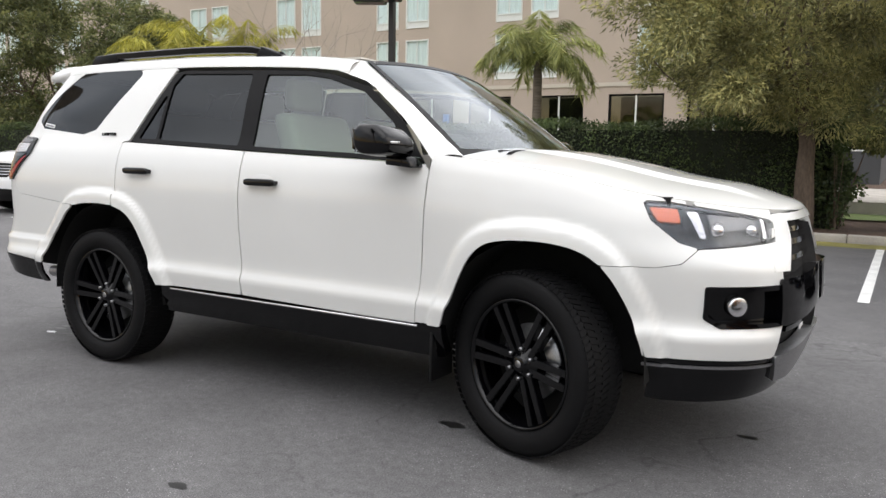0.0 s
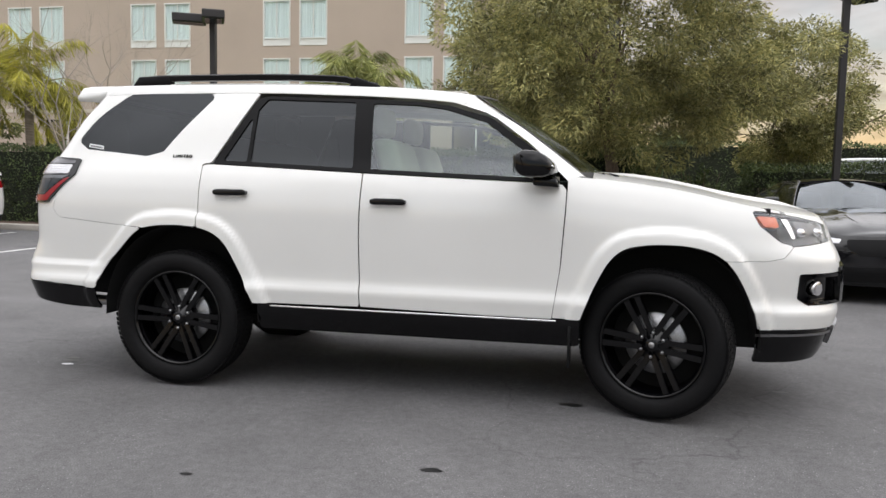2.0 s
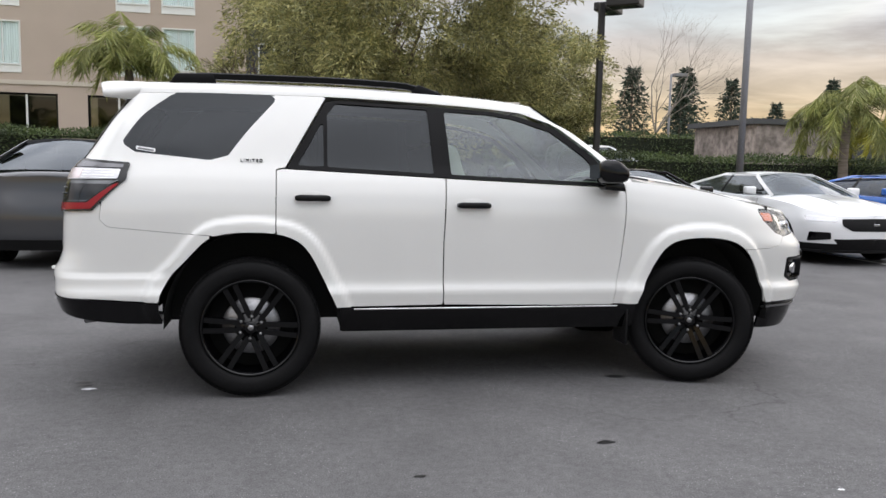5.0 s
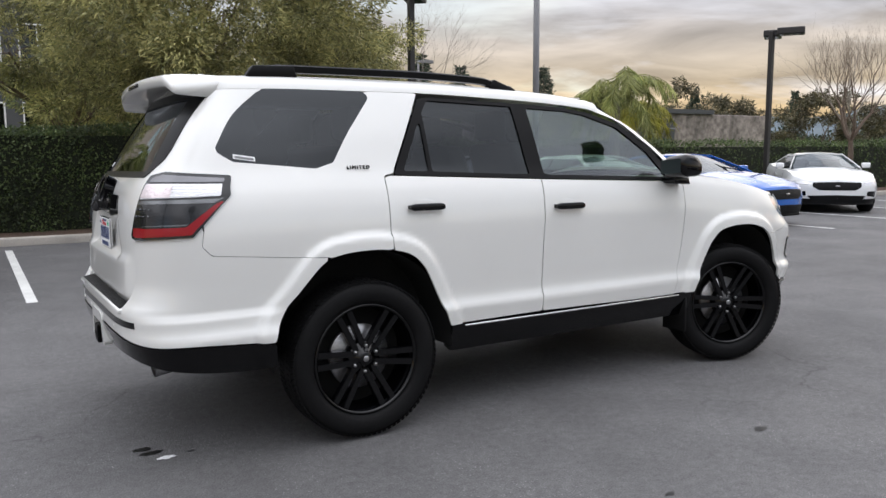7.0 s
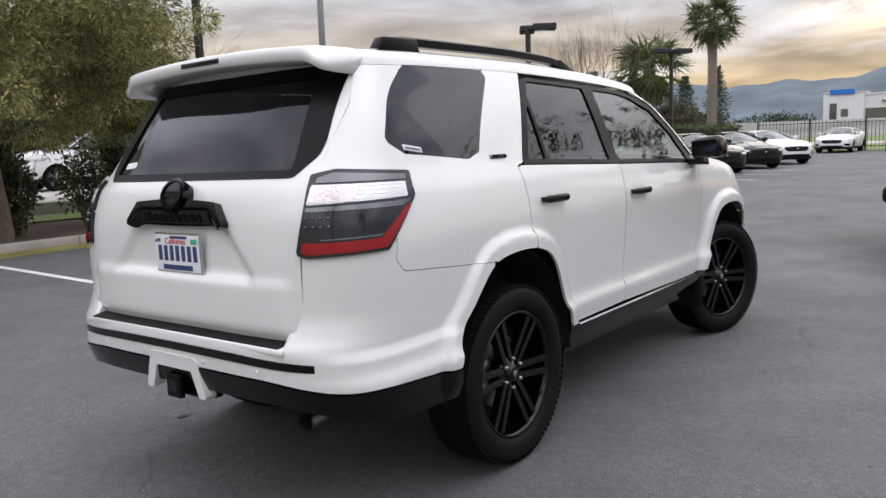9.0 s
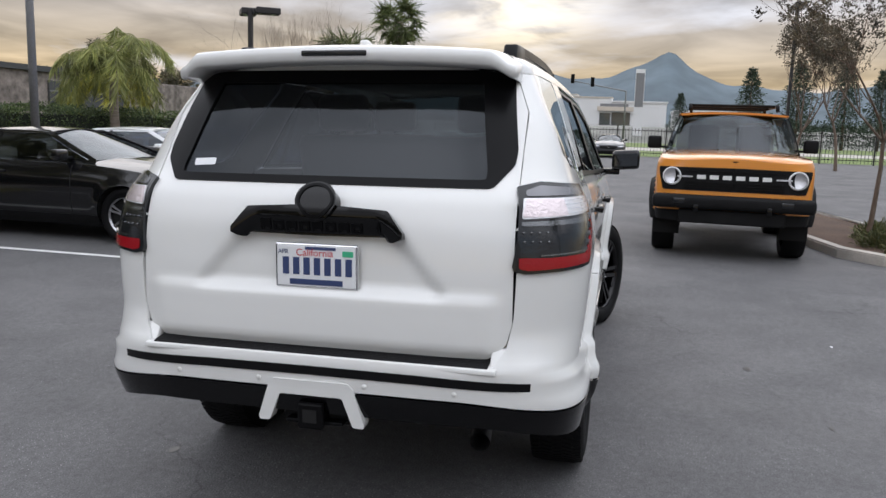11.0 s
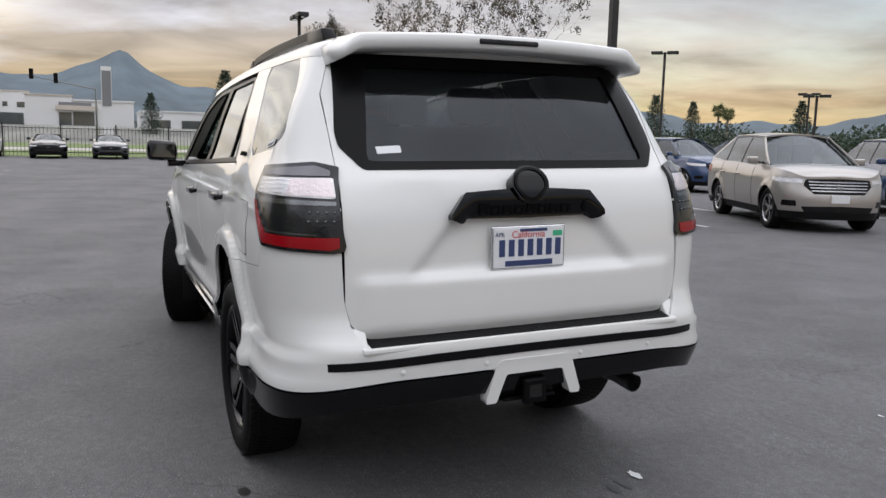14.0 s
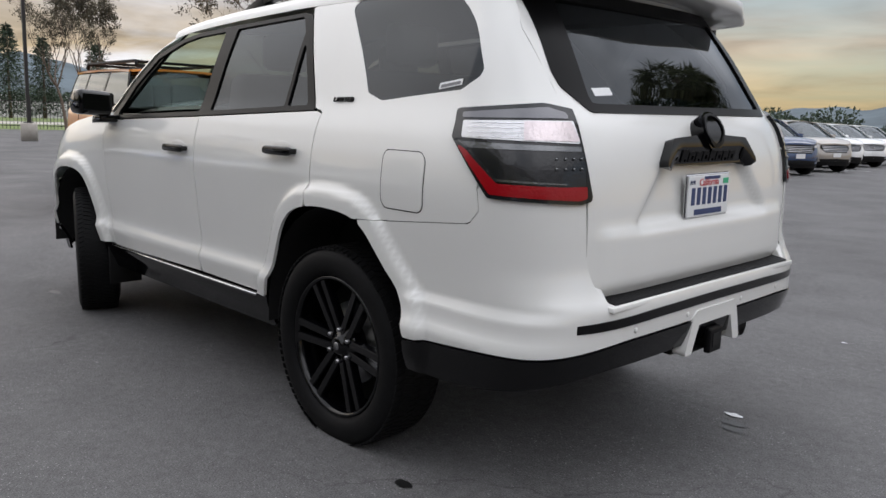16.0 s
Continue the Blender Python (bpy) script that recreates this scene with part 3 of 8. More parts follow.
        sticker = part("window_sticker", S("window_sticker", stk, (-2.30, -1.85), (1.39, 1.45), 0.006, lift=0.001, fl=0.001), PAPER, car, "white paper sticker on the glass")
        b = poly_sdf(on_side([(-2.012, 1.4305), (-1.923, 1.4180), (-1.923, 1.405), (-2.012, 1.4175)]))
        part("print_bar", S("print_bar", b, (-2.30, -1.85), (1.39, 1.44), 0.004, lift=0.0016, fl=0.0004), PRINT_GREY, sticker)
        # chrome edge over the sill and the black sill cover
        rect = lambda a, b, c, d: poly_sdf([(a, c), (b, c), (b, d), (a, d)], 0.01)
        part("sill_cover", sheet("sill_cover", sill, rect(-0.88, 0.985, 0.36, 0.512), (-0.9, 1.0), (0.35, 0.52), 0.02, mirror, 0.05), BLACK_GLOSS, car, "gloss black rocker cover")
        part("sill_strip", box_bm(-0.80, 0.86, side * 0.889 if side > 0 else -0.903, 0.903 if side > 0 else -0.889, 0.498, 0.508, 0.003), CHROME, car, "thin bright strip")
        # lamps
        lamp = part("tail_lamp", S("tail_lamp", grown(tail_lamp, 0.004), (-2.95, -1.99), (1.02, 1.36), 0.012, lift=0.012, fl=0.05), LAMP_DARK, car, "smoked tail lamp with clear and red sections")
        mid_u = (along_rear(0.712, 1.27) + along(-2.075, 1.27)) / 2
        cap = poly_sdf([(along(-2.075, 1.31), 1.306), (along(-2.07, 1.33), 1.326), (along_rear(0.76, 1.34), 1.342), (along_rear(0.716, 1.33), 1.326), (along_rear(0.716, 1.31), 1.306)], 0.006)
        part("upper_section", S("upper_section", cap, (-2.95, -2.0), (1.29, 1.35), 0.008, lift=0.014, fl=0.006), LAMP_SILVER, lamp, "smoky grey upper lamp section")
        clear = poly_sdf([(along(-2.085, 1.30), 1.300), (along(-2.10, 1.25), 1.246), (along_rear(0.714, 1.23), 1.234), (along_rear(0.714, 1.3), 1.302)], 0.008)
        part("clear_section", S("clear_section", clear, (-2.95, -2.0), (1.22, 1.31), 0.008, lift=0.015, fl=0.006), LAMP_CLEAR, lamp, "clear ribbed lamp section")
        for z0 in (1.248, 1.262, 1.276, 1.290):
            rib = poly_sdf([(along(-2.12, z0), z0 + 0.004), (along_rear(0.720, z0), z0 + 0.004), (along_rear(0.720, z0), z0), (along(-2.12, z0), z0)])
            part("lamp_rib", S("lamp_rib", rib, (-2.95, -2.0), (z0 - 0.004, z0 + 0.008), 0.004, lift=0.0165, fl=0.004), LAMP_CHROME, lamp)
        warm = poly_sdf([(mid_u - 0.01, 1.298), (mid_u - 0.01, 1.242), (along_rear(0.722, 1.2), 1.240), (along_rear(0.722, 1.3), 1.299)], 0.006)
        part("bulb_section", S("bulb_section", warm, (-2.95, -2.0), (1.22, 1.31), 0.007, lift=0.017, fl=0.004), LAMP_PINK, lamp, "faint pink bulb cover")
        bar = poly_sdf([(along(-2.10, 1.24), 1.238), (along(-2.13, 1.22), 1.216), (along_rear(0.716, 1.21), 1.212), (along_rear(0.716, 1.22), 1.228)], 0.004)
        part("lamp_bar", S("lamp_bar", bar, (-2.95, -2.0), (1.20, 1.25), 0.006, lift=0.0145, fl=0.004), LAMP_SMOKE, lamp, "smoky grey bar")
        red = poly_sdf([(along(-2.078, 1.232), 1.234), (along(-2.24, 1.085), 1.082), (along_rear(0.745, 1.07), 1.068), (along_rear(0.714, 1.08), 1.074), (along_rear(0.714, 1.1), 1.112), (along_rear(0.80, 1.1), 1.112), (along(-2.26, 1.12), 1.118), (along(-2.13, 1.215), 1.214)], 0.005)
        part("red_section", S("red_section", red, (-2.95, -2.0), (1.03, 1.24), 0.008, lift=0.015, fl=0.006), LAMP_RED, lamp, "red stop lamp section")
        ridge = poly_sdf([(along(-2.088, 1.236), 1.238), (along(-2.135, 1.217), 1.217), (along(-2.26, 1.121), 1.121), (along_rear(0.78, 1.115), 1.115), (along_rear(0.78, 1.12), 1.122), (along(-2.253, 1.13), 1.131), (along(-2.13, 1.225), 1.226), (along(-2.10, 1.24), 1.241)], 0.002)
        part("ridge", S("ridge", ridge, (-2.95, -2.0), (1.08, 1.25), 0.0035, lift=0.0175, fl=0.006), LAMP_SMOKE, lamp)
        for r in range(2):
            for c in range(4):
                q = hull(np.array([along_rear(0.735 + 0.026 * c, 1.15)]), np.array([1.196 - 0.030 * r]))[0]
                dot = bmesh.new()
                bmesh.ops.create_uvsphere(dot, u_segments=8, v_segments=6, radius=0.0048, matrix=Matrix.Translation((q[0] - 0.016, q[1] if side < 0 else -q[1], q[2])))
                part("lamp_diode", dot, LAMP_SMOKE, lamp)
        hl = part("head_lamp", S("head_lamp", grown(head_lamp, 0.008), (1.88, 2.58), (0.93, 1.14), 0.014, lift=-0.03, fl=0.012), LAMP_DARK, car, "head lamp with amber corner and chrome reflector")
        amber = poly_sdf([(1.915, 1.104), (2.035, 1.098), (2.035, 1.040), (1.945, 1.046)], 0.006)
        part("turn_signal", S("turn_signal", amber, (1.89, 2.06), (1.02, 1.12), 0.010, lift=-0.006, fl=0.03), LAMP_AMBER, hl, "amber corner lamp")
        inner = along_front(0.53, 1.0) - 0.02
        post = poly_sdf([(2.065, 1.092), (2.115, 1.090), (2.135, 0.985), (2.105, 0.985)], 0.008)
        part("reflector", S("reflector", post, (2.04, 2.16), (0.97, 1.10), 0.008, lift=-0.010, fl=0.02), LAMP_CHROME, hl, "bright lamp reflector")
        long = poly_sdf([(2.15, 1.086), (inner, 1.066), (inner, 1.030), (2.17, 1.012)], 0.012)
        part("reflector", S("reflector", long, (2.13, inner + 0.02), (1.0, 1.10), 0.010, lift=-0.018, fl=0.02), LAMP_SMOKE, hl, "smoky lamp reflector")
        edge = poly_sdf([(inner - 0.012, 1.070), (inner + 0.008, 1.066), (inner + 0.004, 0.985), (inner - 0.02, 0.985)], 0.003)
        part("lamp_edge", S("lamp_edge", edge, (inner - 0.05, inner + 0.03), (0.97, 1.08), 0.006, lift=-0.006, fl=0.01), LAMP_CHROME, hl)
        rim_top = poly_sdf([(1.91, 1.116), (2.03, 1.112), (inner, 1.074), (inner, 1.066), (2.03, 1.104), (1.91, 1.108)])
        part("lamp_edge", S("lamp_edge", rim_top, (1.90, inner + 0.02), (1.05, 1.125), 0.005, lift=-0.006, fl=0.006), LAMP_SMOKE, hl)
        for cu, cz, r in ((2.20, 1.012, 0.030), (2.36, 1.012, 0.028)):
            p = hull(np.array([cu]), np.array([cz]))[0]
            ball = bmesh.new()
            bmesh.ops.create_uvsphere(ball, u_segments=18, v_segments=12, radius=r, matrix=Matrix.Translation((p[0] - 0.026, (p[1] + 0.012) * (1 if side < 0 else -1), p[2])))
            part("projector", ball, LAMP_CHROME, hl, "round bright projector")
        part("lens", S("lens", head_lamp, (1.88, 2.58), (0.93, 1.14), 0.014, lift=-0.001, fl=0.002), GLASS_LAMP, hl, "clear plastic lens")
        fb = part("fog_lamp_bezel", S("fog_lamp_bezel", grown(fog, 0.004), (2.0, 2.80), (0.62, 0.83), 0.014, lift=-0.035, fl=0.03), BLACK_GLOSS, car, "gloss black fog lamp surround")
        ring = less(fog, grown(fog, -0.020))
        part("bezel_rim", S("bezel_rim", ring, (2.0, 2.80), (0.62, 0.83), 0.008, lift=0.006, fl=0.03), BLACK_GLOSS, fb)
        q = hull(np.array([along_front(0.66, .8)]), np.array([0.722]))[0]
        part("fog_lamp", lathe_bm([(0.042, 0.0), (0.042, 0.024), (0.034, 0.028), (0.0, 0.024)], 20, "x"), LAMP_CHROME, fb).matrix_basis = pose(q[0] - 0.03, (q[1] + 0.02) * (1 if side < 0 else -1), q[2], 0, 0, 45 * side)
        # door handles: dark grip over a shallow cup
        for door, hx, hz in ((fd, -0.09, 1.128), (rd, -1.045, 1.160)):
            y0 = 0.5
            y0 = -float(hull(np.array([hx]), np.array([hz]))[0, 1])
            grip = prism_bm([(hx - 0.10, hz - 0.012), (hx - 0.10, hz + 0.010), (hx - 0.075, hz + 0.017), (hx + 0.085, hz + 0.017), (hx + 0.105, hz + 0.008), (hx + 0.105, hz - 0.014), (hx + 0.08, hz - 0.019), (hx - 0.08, hz - 0.019)], side * (y0 + 0.016), side * (y0 + 0.040), "y", 0.006)
            part("handle", grip, BLACK_GLOSS, door, "dark gloss door handle")
            ends = box_bm(hx - 0.10, hx - 0.07, *sorted((side * (y0 - 0.01), side * (y0 + 0.026))), hz - 0.012, hz + 0.010, 0.004)
            part("handle_foot", ends, BLACK_GLOSS, door)
            ends = box_bm(hx + 0.07, hx + 0.103, *sorted((side * (y0 - 0.01), side * (y0 + 0.026))), hz - 0.014, hz + 0.009, 0.004)
            part("handle_foot", ends, BLACK_GLOSS, door)
            cup = lathe_bm([(0.001, 0.004), (0.045, 0.0035), (0.058, 0.0)], 28, "y")
            c = part("handle_cup", cup, WHITE, door, "scooped white cup")
            c.matrix_basis = pose(hx, side * (y0 - 0.001), hz + 0.004) @ Matrix.Diagonal((1.35, side, 0.62, 1))
        # mirror
        mi = prism_bm([(0.70, 1.315), (0.66, 1.345), (0.655, 1.42), (0.69, 1.455), (0.78, 1.45), (0.845, 1.40), (0.855, 1.345), (0.82, 1.318)], side * 0.925, side * 1.115, "y", 0.024)
        for v in mi.verts:
            k = (abs(v.co.y) - 0.925) / 0.19
            v.co.x += -0.03 * k
            v.co.z += 0.012 * k
        mir = part("door_mirror", mi, BLACK_GLOSS, car, "gloss black door mirror")
        mir.location.z = -0.05
        part("mirror_arm", prism_bm([(0.72, 1.285), (0.72, 1.325), (0.84, 1.325), (0.86, 1.275)], side * 0.845, side * 0.98, "y", 0.008), BLACK_GLOSS, mir)
        part("mirror_glass", prism_bm([(side * 0.945, 1.345), (side * 1.10, 1.352), (side * 1.10, 1.440), (side * 0.945, 1.432)], 0.655 - 0.028, 0.655 - 0.022, "x"), MIRROR_DARK, mir, "mirror glass", False)
        part("mirror_signal", box_bm(0.846 - 0.03, 0.862 - 0.03, *sorted((side * 0.99, side * 1.09)), 1.378, 1.388, 0.003), CHROME, mir, "clear turn signal strip")
        # roof rail on three feet
        rail = []
        for k in range(25):
            x = -1.84 + 1.58 * k / 24
            rail.append((x, side * (0.575 + 0.012 * math.sin(math.pi * k / 24)), float(ROOF_EDGE(x)) + 0.044 - 0.035 * float(ease(x, -0.5, -0.26)) - 0.03 * float(1 - ease(x, -1.86, -1.74))))
        bmr = bmesh.new()
        rings = []
        for x, y, z in rail:
            rings.append([bmr.verts.new((x + dx, y + dy, z + dz)) for dx, dy, dz in ((0, -0.022, -0.018), (0, 0.022, -0.018), (0, 0.022, 0.014), (0, 0.010, 0.022), (0, -0.010, 0.022), (0, -0.022, 0.014))])
        for a, b in zip(rings, rings[1:]):
            for k in range(6):
                bmr.faces.new((a[k], a[(k + 1) % 6], b[(k + 1) % 6], b[k]))
        bmr.faces.new(rings[0]); bmr.faces.new(rings[-1])
        bmesh.ops.recalc_face_normals(bmr, faces=bmr.faces)
        rl = part("roof_rail", bmr, BLACK_SATIN, car, "satin black roof rail", False)
        for a, b in ((-1.88, -1.60), (-0.44, -0.225)):
            za, zb = float(ROOF_EDGE(a)), float(ROOF_EDGE(b))
            tilt = 0.02 if a < -1 else -0.0
            foot = prism_bm([(a, za - 0.004), (b, zb - 0.006), (b - 0.02, zb + (0.062 if a < -1 else 0.018)), (a + 0.05, za + (0.062 if a < -1 else 0.058))], side * 0.548, side * 0.604, "y", 0.008)
            part("rail_foot", foot, BLACK_SATIN, rl)
        # mud flap
        part("mud_flap", box_bm(0.925, 0.94, *sorted((side * 0.70, side * 0.895)), 0.25, 0.48, 0.004), BLACK_PLASTIC, car, "black mud flap")
        # arch liners
        for xc, r in ((-1.38, 0.50), (1.43, 0.485)):
            bml = bmesh.new()
            prev = None
            for k in range(17):
                a = math.pi * (-0.02 + 1.04 * k / 16)
                cur = [bml.verts.new((xc + r * math.cos(a), side * 0.58, 0.43 + r * math.sin(a) * 1.06)), bml.verts.new((xc + r * math.cos(a), side * 0.885, 0.43 + r * math.sin(a) * 1.06))]
                if prev:
                    bml.faces.new((prev[0], prev[1], cur[1], cur[0]))
                prev = cur
            part("arch_liner", bml, UNDER, car, "dark wheel arch liner")
        # A pillar
        t = np.linspace(0, 1, 14)
        ex, ez = np.interp(t, [0, 0.25, 0.5, 0.8, 1.0], [0.05, 0.24, 0.46, 0.71, 0.90]), np.interp(t, [0, 0.25, 0.5, 0.8, 1.0], [1.732, 1.700, 1.630, 1.447, 1.262])
        E1 = hull(ex, ez)
        E2 = np.stack([np.interp(t, [0, 1], [0.33, 0.995]), np.interp(t, [0, 1], [-0.612, -0.755]), np.interp(t, [0, 0.5, 1], [1.752, 1.535, 1.285])], -1)
        vs, fs = [], []
        for i in range(14):
            for k in range(5):
                r = k / 4
                p = E1[i] * (1 - r) + E2[i] * r
                out = np.array([0.25, -0.6, 0.6])
                p = p + out / np.linalg.norm(out) * 0.022 * 4 * r * (1 - r)
                vs.append(p * np.array([1, -side * 1 if side < 0 else -1, 1]))
        for i in range(13):
            for k in range(4):
                a = i * 5 + k
                fs.append((a, a + 1, a + 6, a + 5) if side < 0 else (a, a + 5, a + 6, a + 1))
        part("windscreen_pillar", mesh_of("windscreen_pillar", vs, fs), WHITE, car)
        # cant rail between the side and the roof
        def cant(u, v):
            zc = ROOF_EDGE(u) - 0.062
            p0 = hull(np.vectorize(along)(u, zc), zc)
            e = 0.60 - 0.02 * ease(-u, 1.9, 2.15)
            p2 = np.stack([p0[..., 0], -e + 0 * u, ROOF_EDGE(u) + 0.004], -1)
            p1 = np.stack([p0[..., 0], p0[..., 1] + 0.012, ROOF_EDGE(u) + 0.0], -1)
            vv = v[..., None]
            return p0 * (1 - vv) ** 2 + 2 * p1 * vv * (1 - vv) + p2 * vv * vv
        part("cant_rail", sheet("cant_rail", lambda u, v: cant(u, v * 10), lambda u, v: np.maximum.reduce([-2.05 - u, u - 0.31, -v, v - 0.1]), (-2.06, 0.32), (-0.001, 0.101), 0.0205, mirror, 0.002), WHITE, car)
    # roof, bonnet, windscreen
    def roof_fn(x, y):
        return np.stack([x, y, ROOF_EDGE(x) + 0.004 + 0.032 * (1 - (y / 0.6) ** 2) + 0.004 * (np.cos(y * 20) > 0.5)], -1)
    part("roof", sheet("roof", roof_fn, lambda u, v: np.maximum.reduce([-2.12 - u, u - (0.40 - 0.10 * v * v), np.abs(v) - 0.60]), (-2.14, 0.42), (-0.61, 0.61), 0.035), WHITE, car)

    def bonnet_fn(u, r):
        e = hull(u, TOP_FRONT(u))
        ye = -e[..., 1]
        y = ye * r
        rise = 0.060 * np.clip(ye / 0.7, 0, 1) * (1 - np.abs(r) ** 2.2) + 0.014 * (1 - ease(np.abs(y), 0.30, 0.36)) * ease(u, 1.0, 1.3) * (1 - ease(u, 2.1, 2.5))
        return np.stack([e[..., 0], y, e[..., 2] + rise], -1)
    part("bonnet", sheet("bonnet", bonnet_fn, lambda u, v: np.maximum.reduce([1.03 - u, u - FRONT_END + 0.06, np.abs(v) - 0.985]), (1.02, FRONT_END - 0.04), (-1.0, 1.0), 0.03, False, 0.02), WHITE, car)

    def screen_fn(a, b):
        x = (1.155 - 0.16 * a * a) * (1 - b) + (0.40 - 0.055 * a * a) * b + 0.03 * b * (1 - b)
        y = a * (0.765 * (1 - b) + 0.615 * b)
        z = (1.275) * (1 - b) + (1.782 - 0.030 * a * a) * b + 0.05 * b * (1 - b)
        return np.stack([x, y, z], -1)
    one = lambda u, v: np.maximum.reduce([np.abs(u) - 1, np.abs(v - 0.5) - 0.5])
    part("windscreen", sheet("windscreen", screen_fn, one, (-1.02, 1.02), (-0.02, 1.02), 0.05, False, 0.004), GLASS_CLEAR, car, "lightly tinted windscreen")
    part("windscreen_surround", sheet("windscreen_surround", screen_fn, less(one, grown(lambda u, v: np.maximum.reduce([np.abs(u) - 0.955, np.abs(v - 0.52) - 0.44]), 0)), (-1.02, 1.02), (-0.02, 1.02), 0.03, False, 0.006, 0.002), BLACK_SATIN, car, "black glass border")
    part("cowl", prism_bm([(0.98, 1.20), (0.98, 1.262), (1.10, 1.268), (1.19, 1.262), (1.20, 1.20)], -0.74, 0.74, "y", 0.006), BLACK_PLASTIC, car, "black cowl panel")
    for y0, y1 in ((-0.62, -0.02), (-0.02, 0.55)):
        w = part("wiper", tube_bm([(1.16, y0, 1.295), (1.12, y0 + 0.15, 1.312), (1.11, y1 - 0.1, 1.318), (1.09, y1, 1.318)], [0.012, 0.010, 0.009, 0.007], 6), BLACK_PLASTIC, car, "black wiper")
        part("wiper_blade", tube_bm([(1.085, y0 + 0.05, 1.312), (1.075, y1, 1.322)], 0.007, 5), BLACK_PLASTIC, w)
    # tail gate
    def tail_fn(y, z):
        x = rear_face(y, np.maximum(z, 0.86)) + 0.004 + 0.022 * (1 - ease(z, 0.75, 0.80))
        scoop = poly_sdf([(-0.40, 0.985), (-0.27, 1.12), (0.27, 1.12), (0.40, 0.985), (0.5, 1.30), (-0.5, 1.30)])
        low = 1 - ease(z, 0.945, 0.99)
        mid = (1 - ease(np.abs(y) - (0.46 - 0.9 * (z - 0.97) * (z > 0.97)), -0.03, 0.03)) * ease(z, 0.95, 0.985) * (1 - ease(z, 1.16, 1.24))
        x = x - 0.016 * low * (1 - ease(np.abs(y), 0.60, 0.70)) + 0.026 * mid
        return np.stack([x, -y, z], -1)
    gate = poly_sdf([(-0.698, 1.30), (-0.700, 0.88), (-0.682, 0.81), (-0.62, 0.757), (0.62, 0.757), (0.682, 0.81), (0.700, 0.88), (0.698, 1.30), *[(tail_y(z) - 0.003, z) for z in (1.40, 1.50, 1.60, 1.70, 1.76)], (tail_y(1.79) - 0.003, 1.79), (-tail_y(1.79) + 0.003, 1.79), *[(-tail_y(z) + 0.003, z) for z in (1.76, 1.70, 1.60, 1.50, 1.40)]], 0.02)
    hole = poly_sdf([(-0.605, 1.340), (-0.668, 1.415), (-0.672, 1.46), (-0.625, 1.745), (0.625, 1.745), (0.672, 1.46), (0.668, 1.415), (0.605, 1.340)], 0.025)
    gate_ob = part("tailgate", sheet("tailgate", tail_fn, less(gate, hole), (-0.71, 0.71), (0.74, 1.80), 0.018, False, 0.02), WHITE, car)
    part("rear_screen_border", sheet("rear_screen_border", tail_fn, less(grown(hole, 0.006), poly_sdf([(-0.585, 1.362), (-0.585, 1.38), (-0.525, 1.705), (0.525, 1.705), (0.585, 1.38), (0.585, 1.362)], 0.012)), (-0.69, 0.69), (1.32, 1.76), 0.016, False, 0.01, 0.004), BLACK_SATIN, gate_ob, "satin black rear window border")
    part("rear_screen", sheet("rear_screen", tail_fn, grown(poly_sdf([(-0.585, 1.362), (-0.525, 1.705), (0.525, 1.705), (0.585, 1.362)], 0.01), 0.008), (-0.60, 0.60), (1.35, 1.72), 0.025, False, 0.004, -0.004), GLASS_DARK, gate_ob, "dark privacy rear window")
    stk = part("window_sticker", sheet("window_sticker", tail_fn, poly_sdf([(-0.455, 1.395), (-0.545, 1.390), (-0.547, 1.415), (-0.457, 1.42)]), (-0.56, -0.44), (1.38, 1.43), 0.006, False, 0.001, -0.0025), PAPER, gate_ob, "white paper sticker on the glass")
    part("step_shadow_line", prism_bm([(-2.44, 0.750), (-2.44, 0.762), (-2.39, 0.762), (-2.39, 0.750)], -0.64, 0.64, "y"), UNDER, gate_ob, "", False)
    # handle garnish, emblem and plain lettering bars
    def raised(nm, f, yr, zr, st, lift, m, par, label="", fl=0.02):
        return part(nm, sheet(nm, tail_fn, f, yr, zr, st, False, fl, lift), m, par, label)
    gar = raised("tailgate_garnish", poly_sdf([(-0.335, 1.158), (-0.262, 1.245), (-0.08, 1.255), (0.08, 1.255), (0.262, 1.245), (0.335, 1.158), (0, 1.153)], 0.006), (-0.345, 0.345), (1.14, 1.27), 0.012, 0.036, BLACK_GLOSS, gate_ob, "gloss black handle garnish", 0.04)
    for k in range(8):
        y = -0.19 + 0.049 * k
        h = 0.042 if k in (0, 4) else 0.036
        raised("lettering_bar", less(poly_sdf([(y - 0.020, 1.178), (y + 0.020, 1.178), (y + 0.020, 1.178 + h), (y - 0.020, 1.178 + h)], 0.003), poly_sdf([(y - 0.010, 1.188), (y + 0.010, 1.188), (y + 0.010, 1.168 + h), (y - 0.010, 1.168 + h)]) if k % 2 else poly_sdf([(y - 0.010, 1.17), (y + 0.012, 1.17), (y + 0.012, 1.192), (y - 0.010, 1.192)])), (y - 0.03, y + 0.03), (1.17, 1.23), 0.005, 0.040, BLACK_SATIN, gar, "", 0.004)
    raised("lettering_bar", poly_sdf([(0.225, 1.198), (0.238, 1.222), (0.251, 1.198), (0.238, 1.174)]), (0.21, 0.26), (1.165, 1.23), 0.005, 0.040, BLACK_SATIN, gar, "", 0.004)
    em = raised("emblem", lambda u, v: (np.hypot(u / 0.077, (v - 1.268) / 0.052) - 1) * 0.06, (-0.085, 0.085), (1.21, 1.33), 0.01, 0.050, BLACK_GLOSS, gate_ob, "gloss black oval emblem", 0.05)
